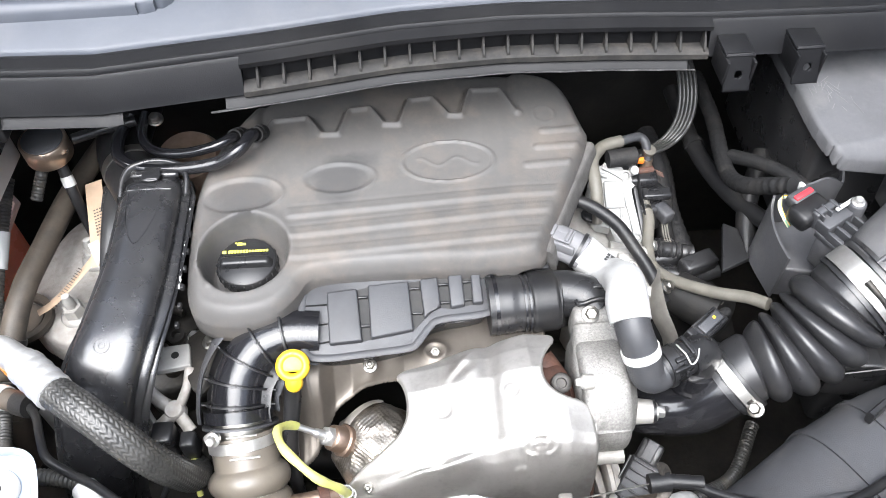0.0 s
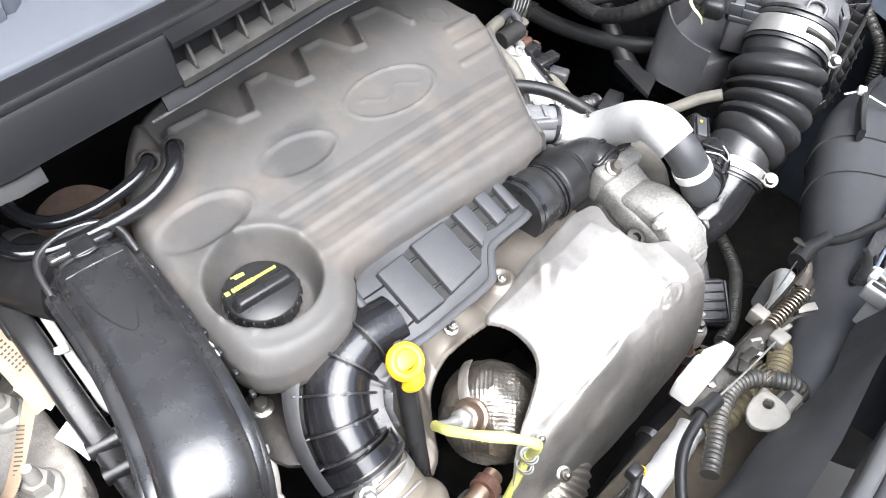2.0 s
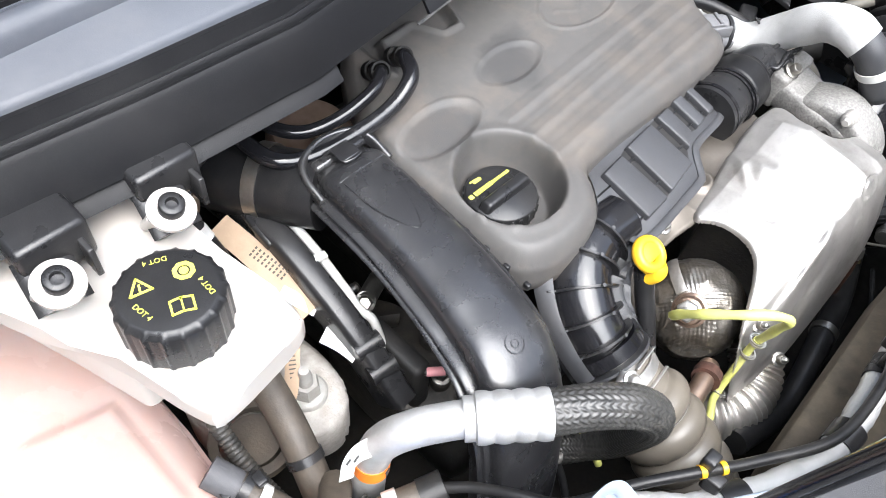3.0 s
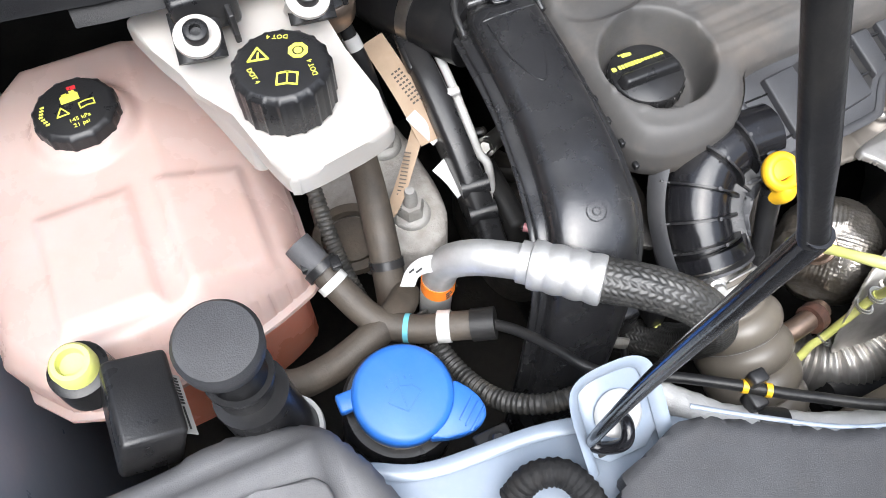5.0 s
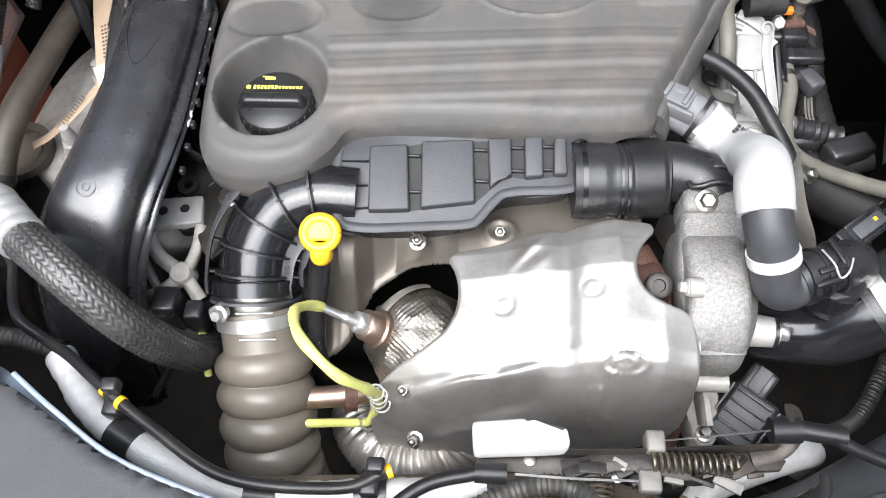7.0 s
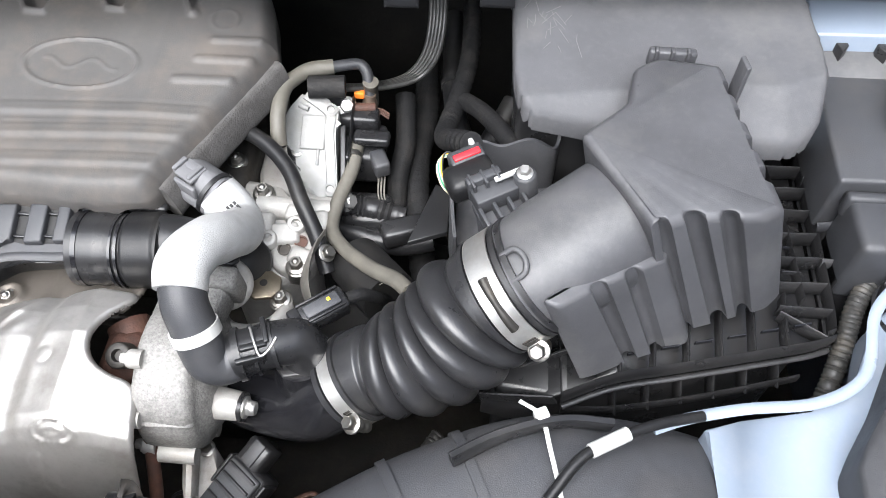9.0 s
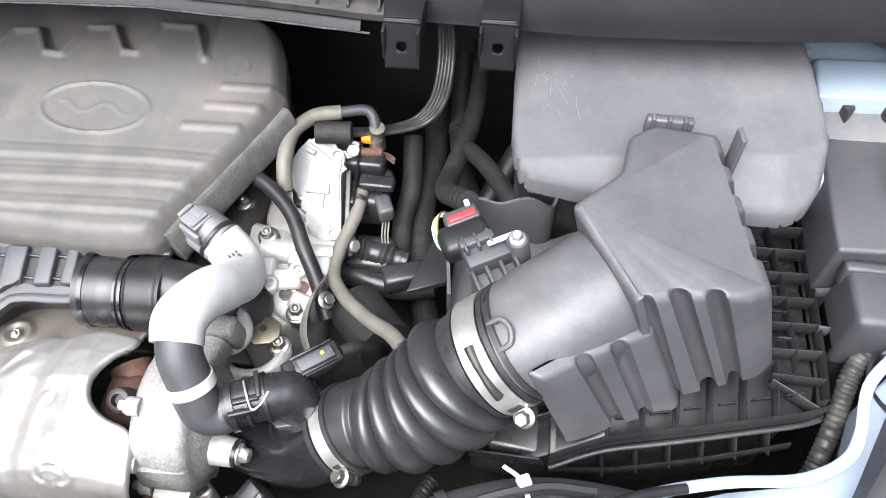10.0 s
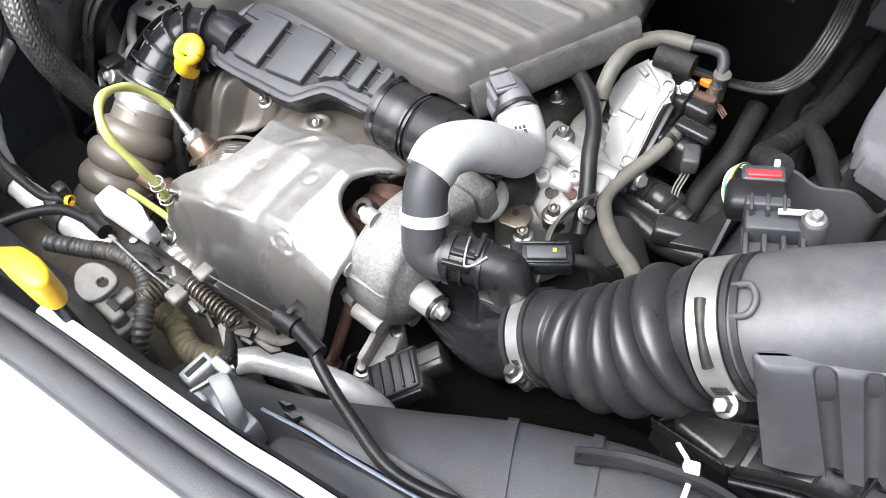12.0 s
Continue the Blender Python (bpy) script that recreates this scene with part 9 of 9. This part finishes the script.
    part("flap_bolt", hex_bolt((0.240, -0.118, 0.806), 0.0055, (0.6, -0.2, 0.7), 0.004), M_ZINC, h)
    # hoses
    g = thing("vacuum_hose", "olive grey rubber vacuum hose bending down to the bellows", "hose", (0.25, -0.06, 0.79))
    part("hose_wall", sweep([(0.246, 0.024, 0.797), (0.247, -0.01, 0.797), (0.238, -0.050, 0.792), (0.238, -0.082, 0.793), (0.256, -0.112, 0.805), (0.285, -0.143, 0.825), (0.308, -0.163, 0.842), (0.322, -0.180, 0.852)], 0.0068, 14), M_GREYHOSE, g)
    part("end_cuff", sweep([(0.2462, 0.022, 0.797), (0.2465, 0.008, 0.797)], 0.0078, 14), M_GREYHOSE, g)
    part("hose_clip", ring_band((0.246, 0.004, 0.797), (0.05, -1, 0), 0.0072, 0.006, 0.0012, 20), M_ZINC, g)
    k = thing("fuel_hose", "black plastic fuel hose clipped to the head", "hose", (0.19, -0.05, 0.82))
    part("hose_wall", sweep([(0.112, -0.012, 0.832), (0.140, -0.008, 0.838), (0.168, -0.020, 0.838), (0.195, -0.045, 0.832), (0.212, -0.075, 0.822), (0.228, -0.100, 0.806), (0.240, -0.125, 0.785)], 0.0075, 14), M_RUBBER, k)
    part("clip", join(box((0.136, -0.006, 0.848), (0.010, 0.012, 0.010), 0.001)), M_BLACK, k)
    part("white_end", sweep([(0.108, -0.010, 0.834), (0.124, -0.009, 0.836)], 0.0055, 12), M_WHITEPL, k)
    b = thing("vacuum_hose", "beige grey rubber hose arching over the vacuum pump", "hose", (0.18, 0.05, 0.83))
    part("hose_wall", sweep([(0.180, -0.012, 0.826), (0.179, -0.004, 0.838), (0.178, 0.010, 0.848), (0.179, 0.036, 0.852), (0.188, 0.053, 0.852), (0.200, 0.064, 0.852), (0.221, 0.070, 0.852)], 0.0075, 14), M_GREYHOSE, b)
    part("joint", sweep([(0.218, 0.069, 0.852), (0.243, 0.078, 0.850), (0.252, 0.074, 0.845), (0.255, 0.066, 0.835), (0.256, 0.062, 0.826)], 0.0056, 12), M_TRIM, b)
    part("brass_valve", lathe([(0.0075, -0.020), (0.0075, -0.004), (0.0062, 0.0), (0.0062, 0.006), (0, 0.006)], (0.256, 0.060, 0.822), (0.05, 0.1, 1), 20), M_BRASSY, b)
    part("ferrule", sweep([(0.1802, -0.013, 0.825), (0.181, -0.020, 0.808)], 0.0064, 12), M_ZINC, b)
    # black braided lead
    w = thing("starter_loom", "black braided loom curving up to the cowl", "loom", (0.30, 0.10, 0.86))
    core = [(0.226, 0.062, 0.832), (0.262, 0.085, 0.816), (0.293, 0.104, 0.813), (0.311, 0.115, 0.833), (0.317, 0.132, 0.860), (0.315, 0.160, 0.885), (0.304, 0.195, 0.905)]
    for i in range(5):
        off = (i - 2) * 0.0046
        part("strand", sweep([(x + off * 0.8, y - off * 0.6, z + off * 0.45) for x, y, z in core], 0.0029, 8, 10), M_BRAID, w)
    part("tape", sweep([(0.200, 0.046, 0.846), (0.235, 0.050, 0.846)], 0.011, 14), M_TAPECLOTH, w)
    # solenoid cluster
    s = thing("vacuum_solenoid", "black vacuum solenoid with plug, brown stub and loose wires", "solenoid", (0.26, 0.03, 0.77))
    part("body", box((0.252, 0.030, 0.775), (0.040, 0.050, 0.040), 0.006), M_BLACK, s)
    part("top", box((0.257, 0.032, 0.796), (0.040, 0.014, 0.012), 0.003, Matrix.Rotation(radians(24), 4, "Z")), M_BLACK, s)
    part("plug", box((0.271, 0.006, 0.788), (0.016, 0.024, 0.018), 0.003, Matrix.Rotation(radians(25), 4, "Z")), M_TRIM, s)
    part("wires", join(*[sweep([(0.270 + 0.003 * i, 0.000, 0.775), (0.272 + 0.003 * i, -0.02, 0.765), (0.285 + 0.002 * i, -0.035, 0.755), (0.30, -0.045 + 0.003 * i, 0.755)], 0.0010, 6) for i in range(3)]), M_GREYHOSE, s)
    part("silver_nut", hex_bolt((0.234, 0.049, 0.820), 0.0068, (0.2, -0.6, 0.8)), M_STEEL, s)
    part("orange_tag", box((0.246, 0.0600, 0.8270), (0.010, 0.006, 0.007), 0.001), M_ORANGE, s, "orange tag")
    part("stub_post", lathe([(0.0068, -0.02), (0.0068, 0.008), (0.0080, 0.009), (0.0080, 0.012), (0.005, 0.013), (0, 0.012)], (0.257, 0.066, 0.828), (0.02, -0.1, 1), 20), M_GREYHOSE, s)
    part("upper_block", join(box((0.247, 0.044, 0.806), (0.040, 0.020, 0.024), 0.004), box((0.262, 0.022, 0.806), (0.036, 0.016, 0.010), 0.003), box((0.240, 0.012, 0.790), (0.014, 0.030, 0.026), 0.003)), M_BLACK, s)
    part("side_spine", sweep([(0.2405, 0.058, 0.822), (0.2415, 0.020, 0.806), (0.2430, -0.012, 0.792), (0.2420, -0.050, 0.776)], (0.0018, 0.0085), 8, 6, side=(1, 0.1, 0)), M_BLACK, s)
    part("long_barrel", sweep([(0.236, -0.036, 0.772), (0.262, -0.034, 0.766), (0.300, -0.038, 0.760)], lambda q: 0.0105 + 0.0014 * math.sin(q * 70), 18, 12), M_BLACK, s)
    part("barrel_nut", hex_bolt((0.2425, -0.0385, 0.7800), 0.0070, (0.8, -0.3, 0.5)), M_STEEL, s)
    part("brown_stub", sweep([(0.238, 0.050, 0.818), (0.250, 0.051, 0.818), (0.262, 0.053, 0.817)], 0.0048, 12), M_RUST, s)
    for i in range(3):
        part("bare_lead", sweep([(0.258, 0.058 - 0.002 * i, 0.812), (0.268, 0.056 - 0.003 * i, 0.812), (0.276, 0.052 - 0.003 * i, 0.810)], 0.0011, 6), M_RUST, s)
    part("pump_plug", box((0.222, 0.054, 0.828), (0.020, 0.016, 0.016), 0.003), M_BLACK, s)
    part("lower_block", box((0.262, -0.030, 0.745), (0.050, 0.040, 0.040), 0.008), M_BLACK, s)
    part("lower_pipe", sweep([(0.22, -0.045, 0.745), (0.29, -0.06, 0.745), (0.33, -0.055, 0.75)], 0.012, 14), M_BLACK, s)
    # harness trunks
    t = thing("engine_harness", "thick taped black wiring harness branching to the air sensor", "harness", (0.34, 0.05, 0.80))
    part("trunk", sweep([(0.300, 0.20, 0.74), (0.306, 0.13, 0.74), (0.302, 0.06, 0.73), (0.308, 0.0, 0.72), (0.320, -0.06, 0.70), (0.335, -0.10, 0.68)], lambda q: 0.014 + 0.0008 * math.sin(q * 160), 14, 14), M_TAPECLOTH, t)
    part("branch", sweep([(0.350, 0.20, 0.84), (0.352, 0.12, 0.835), (0.345, 0.06, 0.835), (0.338, 0.01, 0.845), (0.338, -0.03, 0.87), (0.352, -0.06, 0.90), (0.362, -0.076, 0.915)], lambda q: 0.0095 + 0.0006 * math.sin(q * 190), 12, 14), M_TAPECLOTH, t)
    part("branch", sweep([(0.352, 0.045, 0.842), (0.368, 0.015, 0.86), (0.385, -0.02, 0.875), (0.40, -0.05, 0.88)], 0.0085, 12), M_TAPECLOTH, t)
    part("branch", sweep([(0.285, 0.11, 0.78), (0.290, 0.06, 0.76), (0.285, 0.02, 0.74), (0.29, -0.03, 0.71)], 0.011, 12), M_TAPECLOTH, t)
    part("plug", box((0.302, -0.058, 0.765), (0.045, 0.022, 0.022), 0.004, Matrix.Rotation(radians(20), 4, "Z")), M_BLACK, t)
    part("corner_bracket", prism([(0.310, -0.10), (0.345, -0.085), (0.345, -0.04), (0.330, -0.03)], 0.80, 0.806, 0.001), M_BLACK, t)
    o = thing("oil_filter_housing", "dark oil filter canister with printed band", "filter", (0.29, -0.14, 0.75))
    part("canister", sweep([(0.262, -0.105, 0.775), (0.300, -0.150, 0.790)], 0.026, 26), M_DARK, o)
    part("print", bars([(-0.008 + 0.006 * q, 0.0, 0.004, 0.005) for q in range(4)], frame_of((0.286, -0.140, 0.8115), (0.6, -0.7, 0.2), (-0.1, -0.1, 1))), M_GREYHOSE, o)
    dp = thing("heater_pipe", "dark rubber heater pipe against the firewall", "pipe", (0.22, 0.2, 0.84))
    part("pipe_run", sweep([(0.33, 0.22, 0.80), (0.335, 0.12, 0.795), (0.345, 0.06, 0.795), (0.365, 0.0, 0.80), (0.392, -0.05, 0.81)], 0.011, 14), M_RUBBER, dp)
    part("clip", ring_band((0.336, 0.115, 0.795), (0.1, -1, 0), 0.0115, 0.008, 0.0015, 24), M_TAPECLOTH, dp)
    part("pipe_run", sweep([(0.40, 0.06, 0.83), (0.37, 0.0, 0.80), (0.36, -0.06, 0.77)], 0.012, 14), M_RUBBER, dp)


head_end()


# ---- bonnet latch ----
def bonnet_latch():
    b = thing("bonnet_latch", "greasy steel bonnet latch with springs and a white switch", "latch", (0.06, -0.40, 0.84))
    part("base_plate", prism([(-0.035, -0.388), (0.148, -0.377), (0.163, -0.384), (0.158, -0.391), (0.02, -0.402), (-0.035, -0.398)], 0.858, 0.8605, 0.0008), M_GREASY, b)
    part("side_plate", sweep([(-0.025, -0.390, 0.866), (0.06, -0.386, 0.868), (0.155, -0.378, 0.868)], (0.0014, 0.008), 8, 4, side=(0, 1, 0)), M_GREASY, b)
    part("switch", prism([(-0.038, -0.376), (-0.004, -0.372), (0.000, -0.377), (0.022, -0.377), (0.024, -0.389), (-0.036, -0.394)], 0.868, 0.888, 0.003), M_WHITEPL, b, "white plastic switch")
    coil = []
    for k in range(150):
        a = k * 0.52
        coil.append((0.075 + 0.00035 * k, -0.392 + 0.006 * math.cos(a), 0.872 + 0.006 * math.sin(a)))
    part("spring", sweep(coil, 0.0011, 6, 1, smooth=False), M_SPRING, b)
    coil = []
    for k in range(90):
        a = k * 0.55
        coil.append((0.045 + 0.009 * math.cos(a), -0.420 + 0.0003 * k, 0.852 + 0.009 * math.sin(a)))
    part("spring", sweep(coil, 0.0011, 6, 1, smooth=False), M_SPRING, b)
    part("pull_wire", sweep([(-0.010, -0.404, 0.872), (0.03, -0.405, 0.872), (0.070, -0.404, 0.870)], 0.0009, 6), M_STEEL, b)
    part("pull_wire", sweep([(0.080, -0.380, 0.876), (0.150, -0.370, 0.876)], 0.0007, 6), M_ZINC, b)
    part("wire_block", box((0.074, -0.404, 0.868), (0.014, 0.014, 0.010), 0.002), M_BRACKET, b)
    part("wire_block", box((0.078, -0.380, 0.870), (0.012, 0.014, 0.016), 0.002), M_BRACKET, b)
    part("lever", sweep([(0.02, -0.398, 0.866), (0.06, -0.392, 0.870), (0.10, -0.396, 0.868)], (0.006, 0.0014), 8, 6, side=(0, 1, 0)), M_GREASY, b)
    part("catch", sweep([(0.085, -0.385, 0.862), (0.10, -0.400, 0.858), (0.125, -0.395, 0.862), (0.135, -0.385, 0.868)], (0.005, 0.002), 8, 6, side=(0, 0, 1)), M_GREASY, b)
    rnd = random.Random(5)
    for k in range(14):
        x = 0.030 + 0.0085 * k
        part("latch_leaf", box((x, -0.392 - rnd.uniform(0, 0.012), 0.862 + rnd.uniform(0, 0.010)), (rnd.uniform(0.008, 0.022), rnd.uniform(0.003, 0.008), rnd.uniform(0.0015, 0.006)), 0.0006, Matrix.Rotation(rnd.uniform(-0.5, 0.5), 4, "Z") @ Matrix.Rotation(rnd.uniform(-0.3, 0.3), 4, "X")), (M_GREASY, M_GREASY, M_BLACK, M_BRACKET)[k % 4], b)
    part("end_hook", sweep([(0.140, -0.384, 0.862), (0.158, -0.379, 0.865), (0.166, -0.370, 0.872), (0.163, -0.362, 0.884), (0.158, -0.362, 0.888)], (0.0016, 0.006), 8, 6, side=(0, 0, 1)), M_GREASY, b)
    part("jaw", prism(rounded([(0.060, -0.384), (0.092, -0.381), (0.098, -0.392), (0.082, -0.402), (0.062, -0.398)], 1), 0.862, 0.868, 0.001), M_GREASY, b)
    for x, y in ((0.0, -0.392), (0.055, -0.400), (0.135, -0.386)):
        part("rivet", lathe([(0.004, 0), (0.004, 0.002), (0.002, 0.003), (0, 0.003)], (x, y, 0.861), (0, 0, 1), 14), M_ZINC, b)
    cab = thing("bonnet_release_cable", "black bonnet release cable ending in a rubber boot", "cable", (0.2, -0.38, 0.86))
    part("boot", sweep([(0.150, -0.370, 0.876), (0.168, -0.369, 0.877)], 0.0085, 16), M_RUBBER, cab)
    part("sleeve", sweep([(0.168, -0.369, 0.877), (0.195, -0.373, 0.878)], 0.0062, 14), M_RUBBER, cab)
    part("cable_run", sweep([(0.188, -0.3735, 0.878), (0.200, -0.379, 0.875), (0.218, -0.385, 0.872), (0.240, -0.391, 0.872), (0.278, -0.400, 0.873), (0.307, -0.397, 0.872), (0.34, -0.385, 0.870), (0.40, -0.355, 0.864)], 0.0045, 12), M_RUBBER, cab)
    cab2 = thing("bonnet_release_cable", "black cable curving to the front of the latch", "cable", (-0.05, -0.41, 0.86))
    part("boot", sweep([(-0.035, -0.404, 0.872), (-0.015, -0.404, 0.872)], 0.0065, 14), M_RUBBER, cab2)
    part("cable_run", sweep([(-0.032, -0.404, 0.872), (-0.065, -0.412, 0.868), (-0.09, -0.43, 0.862), (-0.11, -0.455, 0.855)], 0.0045, 12), M_RUBBER, cab2)
    c = thing("wiring_conduit", "dusty corrugated conduit near the latch", "conduit", (0.06, -0.42, 0.83))
    part("tube", conduit([(-0.060, -0.436, 0.855), (-0.032, -0.422, 0.855), (-0.009, -0.410, 0.856), (0.016, -0.405, 0.856), (0.037, -0.411, 0.855), (0.054, -0.427, 0.852), (0.064, -0.440, 0.845), (0.066, -0.448, 0.82)], 0.0072, 0.0042), M_CONDUIT, c)
    c = thing("wiring_conduit", "yellowish dusty corrugated conduit under the latch", "conduit", (0.12, -0.40, 0.80))
    part("tube", conduit([(0.000, -0.405, 0.80), (0.016, -0.413, 0.81), (0.047, -0.412, 0.81), (0.077, -0.419, 0.81), (0.102, -0.412, 0.81), (0.118, -0.402, 0.81)], 0.0105, 0.0048), M_YELLOWCOND, c)
    part("foil_end", sweep([(0.114, -0.404, 0.81), (0.126, -0.391, 0.81), (0.152, -0.379, 0.81), (0.178, -0.369, 0.81), (0.200, -0.360, 0.800), (0.215, -0.352, 0.770), (0.220, -0.350, 0.73)], 0.0105, 16), M_SILVERSLEEVE, c)
    br = thing("latch_bracket", "zinc bracket with a hole beside the latch", "bracket", (0.02, -0.43, 0.85))
    hole = [(0.005 * math.cos(k * math.pi / 8), 0.004 * math.sin(k * math.pi / 8)) for k in range(16)]
    bm = drape(rounded([(-0.028, -0.007), (-0.022, 0.009), (0.006, 0.012), (0.012, 0.001), (0.009, -0.017), (-0.008, -0.020)], 2), lambda X, Y: 0 * X, 0.0008, 0.001, 0.003, None, (hole,))
    bm.transform(Matrix.Translation((0.017, -0.432, 0.866)))
    part("plate", bm, M_BRACKET, br)
    part("leg", join(box((0.034, -0.442, 0.846), (0.030, 0.012, 0.030), 0.003), box((0.046, -0.444, 0.838), (0.014, 0.026, 0.024), 0.003), box((0.030, -0.430, 0.850), (0.012, 0.020, 0.012), 0.002)), M_BRACKET, br)
    part("slot", box((0.037, -0.438, 0.8614), (0.012, 0.006, 0.0012), 0.0004), M_DARK, br)
    y = thing("yellow_plug", "bright yellow plastic lever at the front panel", "lever", (0.055, -0.468, 0.93))
    part("grip", prism([(0.066, -0.472), (0.078, -0.462), (0.092, -0.460), (0.104, -0.461), (0.112, -0.466), (0.111, -0.473), (0.102, -0.477), (0.068, -0.478)], 0.978, 1.002, 0.003, 3), M_YELLOW, y)
    part("stem", box((0.096, -0.470, 0.955), (0.020, 0.008, 0.056), 0.002), M_BLACK, y)
    st = thing("bonnet_striker_clip", "pale alloy clip with a curved strap on the front panel", "clip", (0.17, -0.43, 0.86))
    part("strap", sweep([(0.166, -0.4320, 0.8880), (0.170, -0.4320, 0.9040), (0.182, -0.4350, 0.9120), (0.195, -0.4400, 0.9040), (0.200, -0.4430, 0.8860)], (0.0022, 0.0062), 12, 8, side=(0, 0.2, 1), power=3), M_PALEALLOY, st)
    part("base", join(box((0.176, -0.4420, 0.8730), (0.056, 0.018, 0.031), 0.0015), box((0.200, -0.4500, 0.8900), (0.014, 0.010, 0.010), 0.003)), M_PALEALLOY, st)
    part("jaw", join(box((0.152, -0.4360, 0.8940), (0.012, 0.022, 0.016), 0.002), box((0.164, -0.4250, 0.8970), (0.016, 0.007, 0.014), 0.002), box((0.166, -0.4480, 0.8930), (0.014, 0.007, 0.012), 0.002)), M_PALEALLOY, st)
    part("jaw_slot", box((0.152, -0.4360, 0.9022), (0.004, 0.016, 0.0012), 0.0004), M_DARK, st)
    part("pin", sweep([(0.160, -0.4520, 0.8980), (0.170, -0.4200, 0.9000)], 0.0024, 10), M_ZINC, st)
    part("rubber_horn", sweep([(0.158, -0.4200, 0.8900), (0.163, -0.4140, 0.9080), (0.160, -0.4080, 0.9200)], lambda q: 0.0075 - 0.005 * q, 10), M_BLACK, st)
    cr = thing("radiator_beam", "dusty brown painted beam under the latch", "beam", (0.0, -0.40, 0.78))
    part("beam", prism([(-0.20, -0.385), (0.05, -0.375), (0.12, -0.392), (0.15, -0.418), (0.13, -0.452), (-0.20, -0.452)], 0.72, lambda x, y: 0.778 + 0.010 * math.sin(40 * x) * math.sin(60 * y), 0.006), M_DUSTY, cr)


bonnet_latch()


def low_clutter():
    """Leads, pipes and brackets low down between latch and turbocharger."""
    rnd = random.Random(11)
    w = thing("sensor_wires", "tangle of thin dark leads with coloured tracers low in the bay", "wiring", (0.2, -0.33, 0.68))
    for k in range(9):
        a = Vector((rnd.uniform(0.14, 0.26), rnd.uniform(-0.36, -0.28), rnd.uniform(0.62, 0.70)))
        b = a + Vector((rnd.uniform(-0.05, 0.09), rnd.uniform(-0.05, 0.05), rnd.uniform(-0.04, 0.03)))
        m = (a + b) / 2 + Vector((rnd.uniform(-0.02, 0.02), rnd.uniform(-0.02, 0.02), rnd.uniform(0.0, 0.03)))
        part("wire", sweep([a, m, b], rnd.uniform(0.0013, 0.003), 7), (M_RUBBER, M_RUBBER, M_TAPECLOTH, M_RUST, M_YELLOWCOND, M_RUBBER, M_GREYHOSE)[k % 7], w)
    p = thing("oil_pipe", "rusty steel oil feed pipe dropping beside the turbocharger", "pipe", (0.11, -0.31, 0.70))
    part("pipe_run", sweep([(0.122, -0.285, 0.78), (0.126, -0.315, 0.745), (0.122, -0.335, 0.70), (0.118, -0.34, 0.64)], 0.0055, 12), M_RUST, p)
    part("union", lathe([(0.009, -0.006), (0.009, 0.006)], (0.123, -0.333, 0.705), (-0.05, -0.3, -1), 6), M_ZINC, p)
    d = thing("drain_hose", "dusty black drain hose low behind the front panel", "hose", (0.0, -0.33, 0.62))
    part("hose_wall", sweep([(-0.14, -0.36, 0.66), (-0.05, -0.375, 0.64), (0.05, -0.36, 0.65), (0.13, -0.35, 0.63), (0.24, -0.32, 0.62)], 0.013, 16), M_RUBBER, d)
    part("clip", ring_band((0.05, -0.36, 0.65), (1, 0.1, 0), 0.0135, 0.009, 0.0015, 28), M_ZINC, d)
    c = thing("wiring_conduit", "black corrugated conduit low beside the turbocharger", "conduit", (0.25, -0.30, 0.66))
    part("tube", conduit([(0.17, -0.345, 0.70), (0.21, -0.335, 0.69), (0.26, -0.31, 0.68), (0.31, -0.28, 0.66), (0.35, -0.22, 0.66)], 0.0075, 0.0042), M_CONDUIT, c)


low_clutter()
